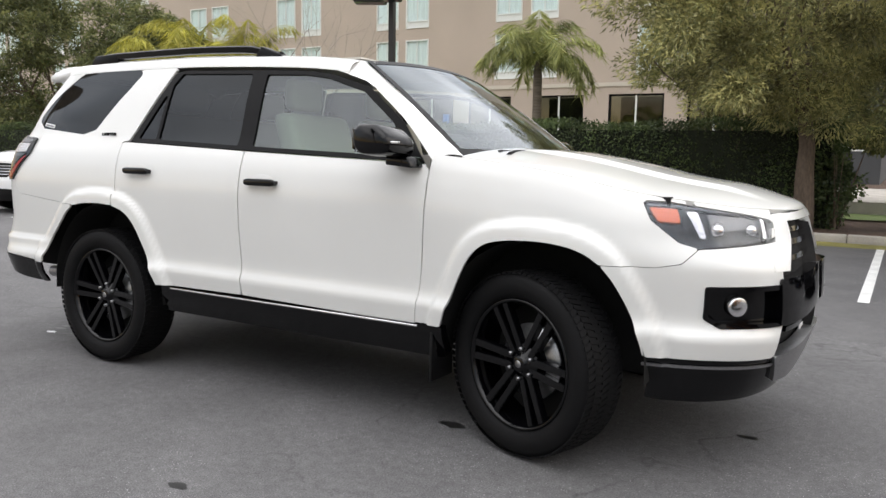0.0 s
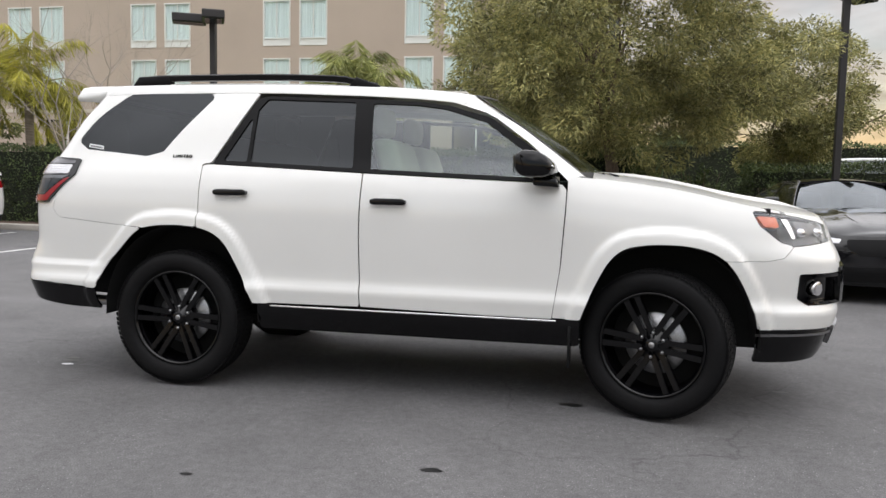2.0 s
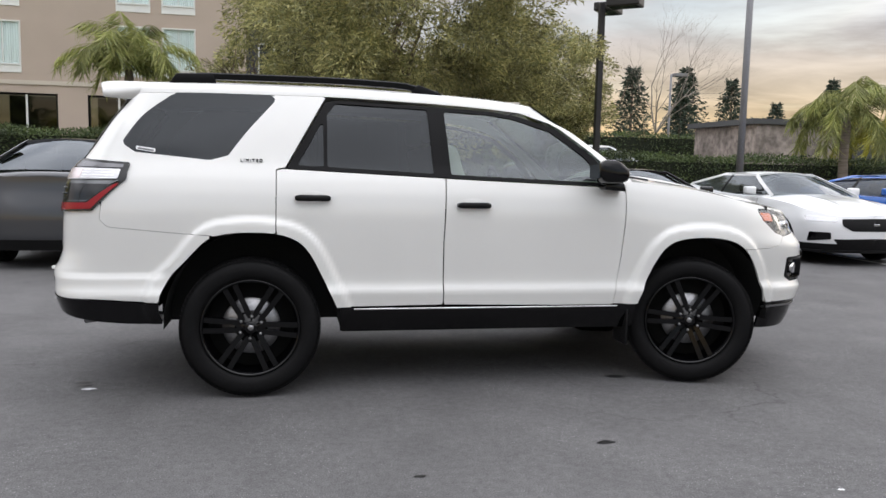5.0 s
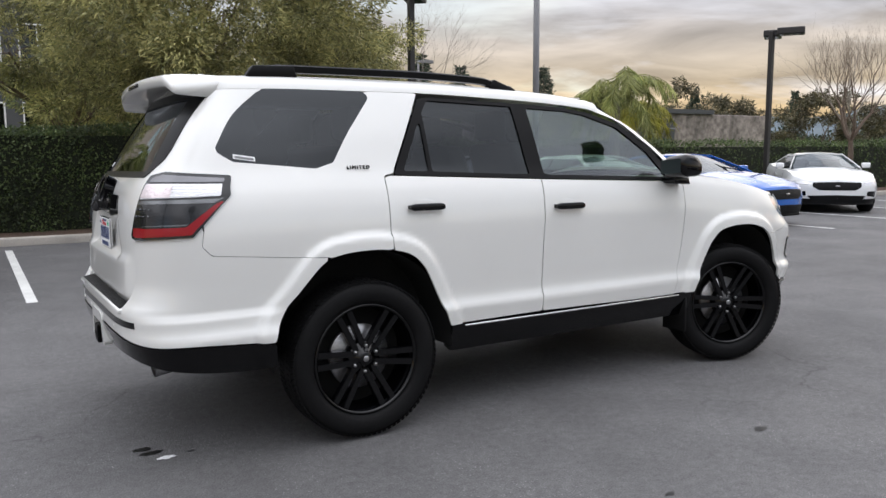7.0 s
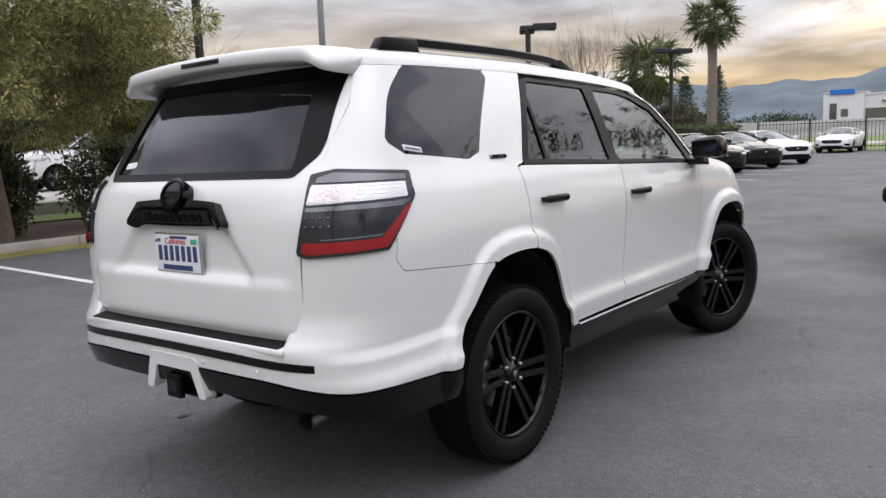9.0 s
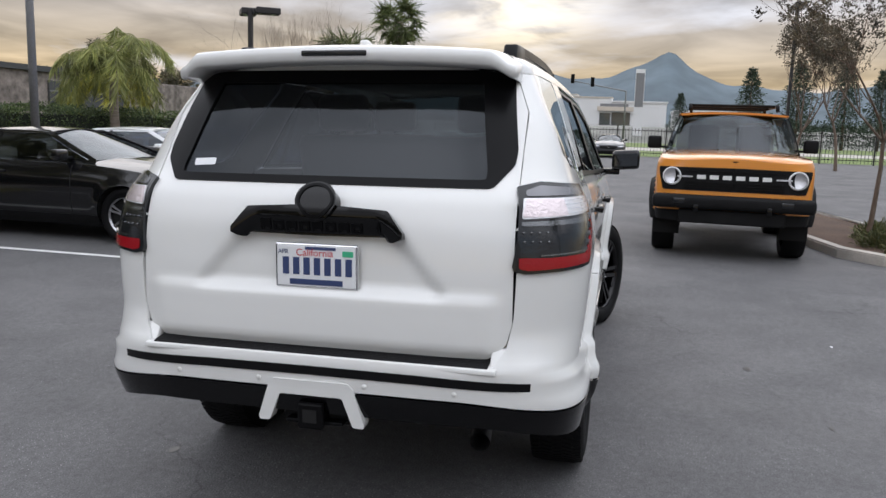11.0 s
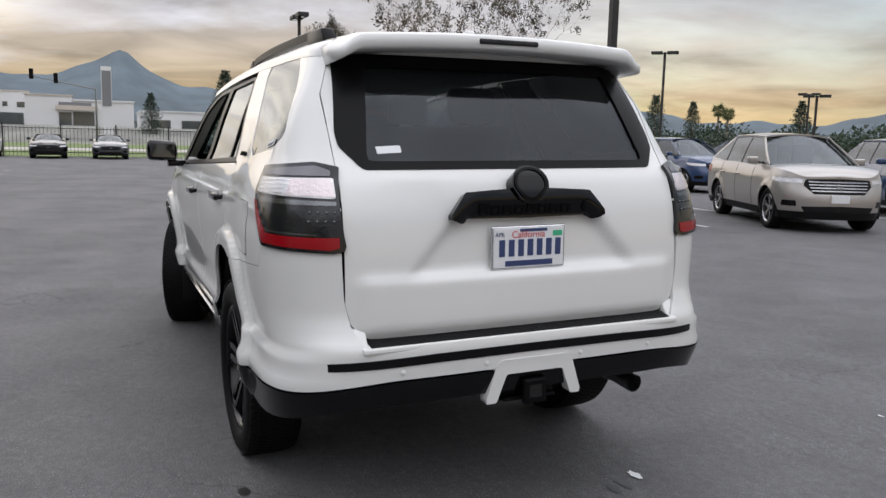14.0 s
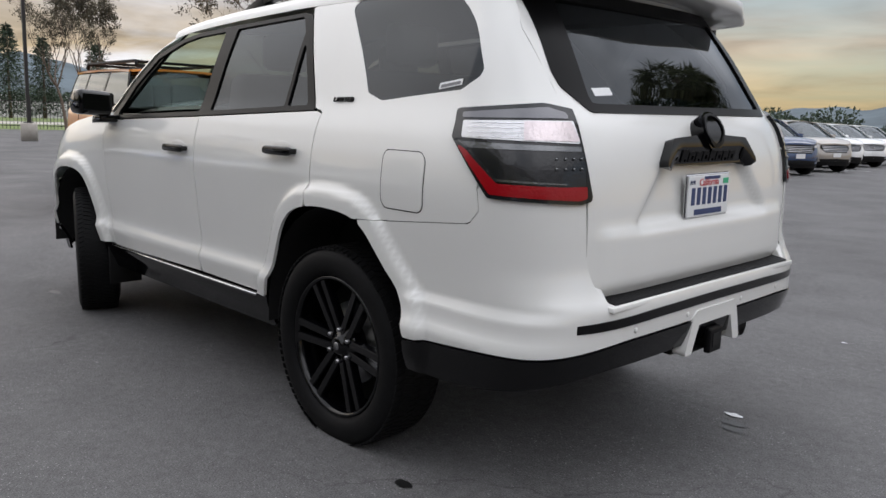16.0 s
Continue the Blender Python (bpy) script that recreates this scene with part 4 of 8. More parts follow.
    raised("emblem_rim", lambda u, v: np.abs(np.hypot(u / 0.068, (v - 1.268) / 0.044) - 0.94) * 0.055 - 0.0042, (-0.085, 0.085), (1.21, 1.33), 0.004, 0.055, BLACK_SATIN, em, "", 0.006)
    # registration plate with plain bars
    pl = part("number_plate", box_bm(-2.4640, -2.4520, -0.156, 0.156, 0.968, 1.130, 0.006), CHROME, gate_ob, "registration plate in a bright frame", False)
    part("plate_face", box_bm(-2.4670, -2.4630, -0.148, 0.148, 0.976, 1.122, 0.003), PAPER, pl, "white plate face", False)
    bars = [(-0.135 + 0.0395 * k, -0.135 + 0.0395 * k + 0.024, 1.018, 1.080) for k in range(7)]
    for a, b, c, d in bars:
        part("plate_bar", box_bm(-2.4685, -2.4660, a, b, c, d), PRINT_BLUE, pl, "", False)
    part("plate_bar", box_bm(-2.4685, -2.4660, -0.10, 0.10, 0.982, 1.002), PRINT_BLUE, pl, "", False)
    part("plate_bar", box_bm(-2.4685, -2.4660, -0.075, 0.04, 1.108, 1.119), PRINT_BLUE, pl, "", False)
    part("plate_tag", box_bm(-2.4685, -2.4660, -0.14, -0.10, 1.088, 1.108), PRINT_GREEN, pl, "green date tag", False)
    for nm, body, size, y, z, m in (("plate_word", "California", 0.036, 0.075, 1.086, PRINT_RED), ("plate_month", "APR", 0.022, 0.143, 1.092, PRINT_BLUE)):
        put_text(nm, body, size, pl, m, Matrix.Translation((-2.4682, y, z)) @ Matrix(((0, 0, -1, 0), (-1, 0, 0, 0), (0, 1, 0, 0), (0, 0, 0, 1))))
    # model badge on both flanks
    for side in (-1, 1):
        y = float(hull(np.array([-1.38]), np.array([1.372]))[0, 1]) * -side
        turn = Matrix(((1, 0, 0, 0), (0, 0.45, -1, 0), (0, 0.9, 0.45, 0), (0, 0, 0, 1))) if side < 0 else Matrix(((-1, 0, 0, 0), (0, -0.45, 1, 0), (0, 0.9, 0.45, 0), (0, 0, 0, 1)))
        put_text("badge", "LIMITED", 0.027, car, BADGE, Matrix.Translation((-1.385 + 0.068 * side, y + side * 0.011, 1.360)) @ turn, 0.003, 1.35)
    # rear bumper trims
    for f, nm, m, lab, st in ((poly_sdf([(-0.83, 0.690), (-0.83, 0.662), (-0.40, 0.671), (0, 0.673), (0.40, 0.671), (0.83, 0.662), (0.83, 0.690), (0.40, 0.703), (0, 0.705), (-0.40, 0.703)], 0.004), "bumper_strip", BLACK_GLOSS, "gloss black strip along the bumper", 0.01),):
        def bump_fn(y, z):
            return np.stack([rear_face(y, z), -y, z], -1)
        part(nm, sheet(nm, bump_fn, f, (-0.84, 0.84), (0.652, 0.715), st, False, 0.01, 0.004), m, car, lab)
    part("bumper_shelf", prism_bm([(-2.526, 0.722), (-2.524, 0.739), (-2.43, 0.752), (-2.40, 0.722)], -0.66, 0.66, "y", 0.003), WHITE, car)
    for side in (-1, 1):
        part("bumper_cheek", prism_bm([(-2.500, 0.70), (-2.492, 0.742), (-2.452, 0.80), (-2.34, 0.80), (-2.34, 0.70)], *sorted((side * 0.634, side * 0.712)), "y", 0.006), WHITE, car)
    step = part("step_pad", prism_bm([(-2.513, 0.732), (-2.513, 0.743), (-2.507, 0.747), (-2.442, 0.758), (-2.442, 0.742)], -0.630, 0.630, "y", 0.002), BLACK_PLASTIC, car, "ribbed black step pad")
    for k in range(5):
        part("pad_rib", prism_bm([(-2.504 + 0.012 * k, 0.7465 + 0.0020 * k), (-2.500 + 0.012 * k, 0.7505 + 0.0020 * k), (-2.496 + 0.012 * k, 0.7480 + 0.0020 * k)], -0.62, 0.62, "y"), BLACK_PLASTIC, step, "", False)
    bracket = poly_sdf([(0.205, 0.490), (0.160, 0.630), (0.140, 0.650), (-0.140, 0.650), (-0.160, 0.630), (-0.205, 0.490), (-0.158, 0.490), (-0.118, 0.595), (0.118, 0.595), (0.158, 0.490)], 0.006)
    part("hitch_surround", sheet("hitch_surround", lambda y, z: np.stack([rear_face(y, np.maximum(z, 0.625)) - 0.006 + 0.10 * (0.66 - z) ** 2, -y, z], -1), bracket, (-0.23, 0.23), (0.47, 0.67), 0.011, False, 0.05), WHITE, car, "white surround of the tow hitch")
    h = part("tow_hitch", box_bm(-2.535, -2.30, -0.035, 0.035, 0.485, 0.555, 0.006), BLACK_SATIN, car, "black square tow hitch receiver", False)
    part("hitch_collar", box_bm(-2.540, -2.515, -0.048, 0.048, 0.472, 0.568, 0.008), BLACK_SATIN, h, "", False)
    part("hitch_bar", box_bm(-2.50, -2.45, -0.11, 0.11, 0.478, 0.492, 0.004), BLACK_SATIN, h, "", False)
    # thin dark plate painted as the shaded hole; the receiver is solid
    part("hitch_hole_shade", box_bm(-2.5415, -2.5402, -0.026, 0.026, 0.497, 0.545), UNDER, h, "", False)
    part("hitch_back", box_bm(-2.44, -2.40, -0.14, 0.14, 0.46, 0.62, 0.01), UNDER, car, "", False)
    for y in (-0.52, 0.52, -0.20, 0.20):
        part("park_sensor", lathe_bm([(0.0, 0.0025), (0.008, 0.0025), (0.010, 0.0)], 14, "x"), WHITE, car).matrix_basis = pose(float(rear_face(y, 0.645)) - 0.001, y, 0.645, 0, 0, 180)
    pipe = bmesh.new()
    tube_bm([(-1.9, -0.56, 0.42), (-2.26, -0.575, 0.435), (-2.37, -0.585, 0.425)], [0.030, 0.035, 0.038], 18, pipe, False)
    tube_bm([(-2.37, -0.585, 0.425), (-2.26, -0.575, 0.435)], [0.034, 0.030], 18, pipe, False)
    part("tailpipe", pipe, STEEL, car, "steel exhaust tailpipe")
    # spoiler
    ys = np.linspace(-0.655, 0.655, 49)
    sv, sf, m = [], [], 9
    for y in ys:
        r = abs(y) / 0.655
        end = float(ease(r, 0.86, 1.0))
        xr, zr = -2.285 + 0.040 * r * r + 0.015 * end, 1.828 - 0.022 * r * r - 0.050 * end
        zf = 1.8155 + 0.034 * (1 - (y / 0.6) ** 2) - 0.030 * float(ease(abs(y), 0.60, 0.66))
        th = 0.056 - 0.016 * end
        ring = [(-1.95, zf), (-2.06, zf + 0.001 - 0.006 * end), (-2.18, 0.45 * zf + 0.55 * zr + 0.004), (xr + 0.012, zr), (xr, zr - 0.008), (xr + 0.002, zr - th + 0.008), (xr + 0.014, zr - th), (-2.16, zr - th - 0.004), (-2.02, zf - 0.075)]
        sv += [(a, y, b) for a, b in ring]
    for i in range(48):
        sf += [(i * m + k, i * m + (k + 1) % m, (i + 1) * m + (k + 1) % m, (i + 1) * m + k) for k in range(m)]
    sf += [tuple(range(m))[::-1], tuple(range(48 * m, 49 * m))]
    spoil = part("spoiler", mesh_of("spoiler", sv, sf), WHITE, car)
    part("stop_lamp", box_bm(-2.290, -2.270, -0.125, 0.125, 1.792, 1.812, 0.004), LAMP_DARK, spoil, "dark high-level stop lamp")
    part("roof_aerial", prism_bm([(-1.96, 1.845), (-1.80, 1.845), (-1.92, 1.885), (-1.955, 1.885)], -0.018, 0.018, "y", 0.008), WHITE, car, "white shark fin aerial")
    # fuel flap on the left flank only
    flap = poly_sdf(on_side([(-1.945, 1.195), (-1.72, 1.195), (-1.72, 0.995), (-1.945, 0.995)]), 0.035)
    part("fuel_flap_gap", sheet("fuel_flap_gap", hull, less(grown(flap, 0.003), flap), (-2.1, -1.6), (0.98, 1.21), 0.0025, True, 0.0008, 0.0008), UNDER, car, "", False)
    part("fuel_flap", sheet("fuel_flap", hull, grown(flap, -0.002), (-2.1, -1.6), (0.98, 1.21), 0.015, True, 0.004, 0.0022), WHITE, car)
    # nose: grille and number plate
    for mirror in (False, True):
        su = both(poly_sdf([(along_front(0.515, .9), 0.86), (along_front(0.495, 1.0), 1.078), (along_front(0.385, 1.0), 1.082), (along_front(0.40, .9), 0.86)], 0.006))
        part("grille_surround", sheet("grille_surround", hull, su, (2.30, FRONT_END), (0.85, 1.09), 0.016, mirror, 0.05, 0.002), WHITE, car, "white surround of the grille")
        brow = poly_sdf([(along_front(0.41, 1.0), 1.050), (FRONT_END + 0.02, 1.055), (FRONT_END + 0.02, 1.085), (along_front(0.41, 1.0), 1.080)])
        part("grille_surround", sheet("grille_surround", hull, brow, (2.35, FRONT_END), (1.04, 1.09), 0.014, mirror, 0.05, 0.001), WHITE, car, "white surround of the grille")
        gr = poly_sdf([(along_front(0.41, .9), 0.86), (along_front(0.40, 1.0), 1.05), (FRONT_END + 0.02, 1.06), (FRONT_END + 0.02, 0.52), (along_front(0.47, .6), 0.52)], 0.01)
        part("grille", sheet("grille", hull, gr, (2.35, FRONT_END), (0.51, 1.07), 0.02, mirror, 0.02, -0.05), BLACK_PLASTIC, car, "black grille")
        for z0 in (0.60, 0.66, 0.90, 0.96, 1.01):
            bar = poly_sdf([(along_front(0.36, .9), z0), (along_front(0.36, .9), z0 + 0.022), (FRONT_END + 0.02, z0 + 0.022), (FRONT_END + 0.02, z0)])
            part("grille_bar", sheet("grille_bar", hull, bar, (2.35, FRONT_END), (z0 - 0.01, z0 + 0.03), 0.011, mirror, 0.02, -0.028), BLACK_GLOSS, car)
        mid = poly_sdf([(along_front(0.49, .9), 0.83), (along_front(0.49, .9), 0.64), (FRONT_END + 0.02, 0.69), (FRONT_END + 0.02, 0.855)], 0.01)
        part("grille_band", sheet("grille_band", hull, mid, (2.35, FRONT_END), (0.63, 0.86), 0.02, mirror, 0.06, 0.014), BLACK_GLOSS, car, "gloss black band across the grille")
        lowb = poly_sdf([(along_front(0.40, .5), 0.40), (along_front(0.47, .5), 0.52), (FRONT_END + 0.02, 0.56), (FRONT_END + 0.02, 0.38)], 0.01)
        part("skid_panel", sheet("skid_panel", hull, lowb, (2.35, FRONT_END), (0.37, 0.58), 0.02, mirror, 0.05, 0.01), STEEL, car, "silver lower bumper panel")
    part("front_plate", box_bm(2.378, 2.386, -0.152, 0.152, 0.50, 0.65, 0.003), PAPER, car, "white front plate", False)
    # dark floor and inner body, with room for the wheels
    for b in ((-0.84, 0.90, -0.84, 0.84, 0.40, 1.10), (-2.34, -1.93, -0.70, 0.70, 0.50, 1.10), (-1.93, -0.84, -0.58, 0.58, 0.40, 1.10), (0.90, 1.96, -0.56, 0.56, 0.36, 1.16), (1.96, 2.18, -0.60, 0.60, 0.40, 1.08), (-1.93, -0.84, -0.80, 0.80, 0.99, 1.10), (0.9, 1.95, -0.78, 0.78, 0.97, 1.14)):
        part("floor_pan", box_bm(*b), UNDER, car, "", False)
    axle = tube_bm([(-1.395, -0.62, 0.39), (-1.395, 0.62, 0.39)], 0.05, 10)
    tube_bm([(-1.40, -0.02, 0.30), (-1.39, 0.02, 0.48)], 0.12, 12, axle)
    part("rear_axle", axle, UNDER, car)
    # cabin
    part("dashboard", prism_bm([(0.55, 1.05), (0.62, 1.20), (0.80, 1.265), (1.05, 1.265), (1.05, 1.05)], -0.72, 0.72, "y", 0.02), BLACK_PLASTIC, car, "dark dashboard")
    part("steering_wheel", torus_bm(0.19, 0.016), BLACK_PLASTIC, car, "black steering wheel").matrix_basis = pose(0.42, 0.37, 1.20, 0, 65, 0)

    def seat(x, y, w, name="seat"):
        s = part(name, box_bm(x - 0.05, x + 0.48, y - w / 2, y + w / 2, 1.02, 1.14, 0.05, 3), SEAT, car, "pale leather seat")
        back = box_bm(x - 0.14, x + 0.02, y - w / 2, y + w / 2, 1.04, 1.50, 0.05, 3)
        for v in back.verts:
            v.co.x -= (v.co.z - 1.05) * 0.30
        part("backrest", back, SEAT, s)
        for k in ((0,) if w < 0.8 else (-0.36, 0.36)):
            hr = box_bm(x - 0.30, x - 0.20, y + k - 0.13, y + k + 0.13, 1.52, 1.70, 0.04, 3)
            part("headrest", hr, SEAT, s)
    for y in (-0.38, 0.38):
        seat(-0.02, y, 0.52)
    seat(-0.98, 0.0, 1.24, "rear_seat")
    part("door_lining", box_bm(-1.2, 0.85, -0.80, -0.79, 0.95, 1.285, 0.003), TRIM_PALE, car, "pale door lining", False)
    part("door_lining", box_bm(-1.2, 0.85, 0.79, 0.80, 0.95, 1.285, 0.003), TRIM_PALE, car, "pale door lining", False)
    part("headlining", box_bm(-2.0, 0.28, -0.58, 0.58, 1.772, 1.780), TRIM_PALE, car, "pale headlining", False)
    part("cargo_floor", box_bm(-2.30, -1.1, -0.70, 0.70, 1.10, 1.115), BLACK_PLASTIC, car, "", False)
    # wheels
    for x, side, turn in ((-1.395, -1, 0), (-1.395, 1, 0), (1.395, -1, -18), (1.395, 1, -18)):
        wh = build_wheel(car)
        wh.matrix_basis = pose(x, side * 0.80, 0.400, 0, 0, turn + (0 if side < 0 else 180)) @ pose(0, 0, 0, 0, 4, 0)
    return car


def torus_bm(R, r):
    bm = bmesh.new()
    n, k = 32, 8
    vs = [[bm.verts.new(((R + r * math.cos(b)) * math.cos(a), (R + r * math.cos(b)) * math.sin(a), r * math.sin(b))) for b in np.linspace(0, 2 * math.pi, k, endpoint=False)] for a in np.linspace(0, 2 * math.pi, n, endpoint=False)]
    for i in range(n):
        for j in range(k):
            bm.faces.new((vs[i][j], vs[(i + 1) % n][j], vs[(i + 1) % n][(j + 1) % k], vs[i][(j + 1) % k]))
    return bm


def put_text(name, body, size, parent, m, at, depth=0.0006, spread=1.0):
    cu = bpy.data.curves.new(name, "FONT")
    cu.body, cu.size, cu.extrude, cu.space_character = body, size, depth, spread
    tmp = bpy.data.objects.new(name, cu)
    scene.collection.objects.link(tmp)
    dg = bpy.context.evaluated_depsgraph_get()
    me = bpy.data.meshes.new_from_object(tmp.evaluated_get(dg))
    bpy.data.objects.remove(tmp)
    bpy.data.curves.remove(cu)
    me.materials.clear()
    ob = part(name, me, m, parent, "", False)
    ob.matrix_basis = at
    return ob


WHEEL_PARTS = {}


def build_wheel(parent):
    """A black twelve-bar alloy wheel with tyre, its face towards -y."""
    wh = new("wheel")
    wh.parent = parent
    def keep(name, make, m, label="", smooth=True):
        if name not in WHEEL_PARTS:
            o = part(name, make(), m, wh, label, smooth)
            WHEEL_PARTS[name] = o.data
            return o
        else:
            o = new(name, WHEEL_PARTS[name])
            o.parent = wh
            tagged(o, label)
            return o

    def tyre():
        bm = lathe_bm([(0.281, -0.085), (0.290, -0.103), (0.308, -0.117), (0.340, -0.122), (0.367, -0.117), (0.385, -0.106), (0.395, -0.095), (0.399, -0.06), (0.40, 0.0), (0.399, 0.06), (0.395, 0.095), (0.385, 0.106), (0.335, 0.122), (0.30, 0.115), (0.281, 0.09)], 96)
        return bm

    def tread():
        bm = bmesh.new()
        n = 84
        for k in range(n):
            a = 2 * math.pi * k / n
            for o, w, sk in ((-0.090, 0.020, 0.25), (-0.050, 0.026, -0.2), (-0.006, 0.022, 0.2), (0.040, 0.026, -0.2), (0.088, 0.020, 0.25)):
                vs = []
                for da, oo in ((-0.36, -w), (0.36, -w), (0.36, w), (-0.36, w)):
                    aa = a + 2 * math.pi / n * (da + sk * oo / w + (0.5 if o in (-0.05, 0.04) else 0))
                    r = 0.4035 if abs(o) < 0.08 else (0.398 if abs(o + oo) > 0.1 else 0.402)
                    vs.append(bm.verts.new((r * math.cos(aa), o + oo, r * math.sin(aa))))
                low = [bm.verts.new((v.co.x * 0.983, v.co.y, v.co.z * 0.983)) for v in vs]
                bm.faces.new(vs)
                for i in range(4):
                    bm.faces.new((vs[i], low[i], low[(i + 1) % 4], vs[(i + 1) % 4]))
        bmesh.ops.recalc_face_normals(bm, faces=bm.faces)
        return bm

    def barrel():
        return lathe_bm([(0.286, -0.094), (0.282, -0.103), (0.273, -0.101), (0.266, -0.087), (0.259, -0.06), (0.250, 0.08)], 72)

    def spoke():
        bm = bmesh.new()
        pts = [(0.050, -0.0155, -0.072), (0.050, 0.0155, -0.072), (0.266, 0.0155 + 0.010, -0.094), (0.266, -0.0155 + 0.010, -0.094)]
        top = [bm.verts.new((r, d, t)) for r, t, d in pts]
        bot = [bm.verts.new((r, d + 0.035, t * 1.05)) for r, t, d in pts]
        bm.faces.new(top)
        for i in range(4):
            bm.faces.new((top[i], bot[i], bot[(i + 1) % 4], top[(i + 1) % 4]))
        bmesh.ops.recalc_face_normals(bm, faces=bm.faces)
        bmesh.ops.bevel(bm, geom=[e for e in bm.edges if all(v.co.y < -0.06 for v in e.verts)], offset=0.003, segments=2, affect="EDGES")
        return bm

    def hub():
        return lathe_bm([(0.0, -0.090), (0.030, -0.090), (0.036, -0.086), (0.040, -0.074), (0.085, -0.068), (0.092, -0.055), (0.092, 0.0)], 36)

    def nut():
        bm = bmesh.new()
        bmesh.ops.create_cone(bm, segments=6, radius1=0.0105, radius2=0.008, depth=0.022, cap_ends=True, matrix=pose(0.066, -0.076, 0, 90, 0, 0))
        return bm

    keep("tyre", tyre, RUBBER, "black rubber tyre")
    keep("tread", tread, RUBBER, "", False)
    keep("rim", barrel, WHEEL_BLACK, "gloss black wheel rim")
    for k in range(6):
        for s in (-1, 1):
            keep("spoke", spoke, WHEEL_BLACK, "", False).matrix_basis = pose(0, 0, 0, 0, -60 * k, 0) @ pose(0, 0, s * 0.0215) @ Matrix.Diagonal((1, 1, s, 1))
    keep("hub", hub, WHEEL_BLACK)
    for k in range(6):
        keep("wheel_nut", nut, STEEL, "steel wheel nut").matrix_basis = pose(0, 0, 0, 0, -60 * k - 30, 0)
    keep("hub_emblem", lambda: lathe_bm([(0.0, -0.0915), (0.015, -0.0915), (0.017, -0.089)], 24), STEEL, "small grey hub emblem")
    keep("brake_disc", lambda: lathe_bm([(0.05, -0.005), (0.165, -0.005), (0.168, 0.0), (0.165, 0.015), (0.05, 0.015)], 40), STEEL, "steel brake disc")
    keep("wheel_back", lambda: lathe_bm([(0.01, 0.05), (0.252, 0.05), (0.256, 0.085)], 30), UNDER)
    return wh


BADGE = material("black_badge", (0.004, 0.004, 0.004), 0.6, spec=0.1)
LAMP_SILVER = material("silvery_lamp_grey", (0.17, 0.17, 0.18), 0.18, metal=0.6, bump=0.1, bump_scale=90)
LAMP_SMOKE = material("smoky_lamp_grey", (0.16, 0.165, 0.17), 0.14, metal=0.8, bump=0.1, bump_scale=90)
LAMP_CHROME = material("lamp_chrome", (0.80, 0.80, 0.82), 0.10, metal=1.0, bump=0.15, bump_scale=60)
LAMP_PINK = material("pink_lamp_plastic", (0.68, 0.60, 0.61), 0.16, metal=0.5, coat=0.6, bump=0.4, bump_scale=70)
MIRROR_DARK = material("dark_mirror", (0.10, 0.11, 0.12), 0.05, metal=1.0)
PAPER = material("white_paper", (0.75, 0.76, 0.77), 0.5)
PRINT_GREY = material("grey_print", (0.18, 0.18, 0.19), 0.6)
PRINT_BLUE = material("dark_blue_print", (0.03, 0.05, 0.14), 0.5)
PRINT_RED = material("red_print", (0.55, 0.05, 0.06), 0.5)
PRINT_GREEN = material("green_print", (0.05, 0.42, 0.22), 0.5)
WHEEL_BLACK = material("black_wheel_paint", (0.0015, 0.0015, 0.002), 0.11, coat=0.15, spec=0.28, stain=0.2, stain_scale=8)
build_suv()

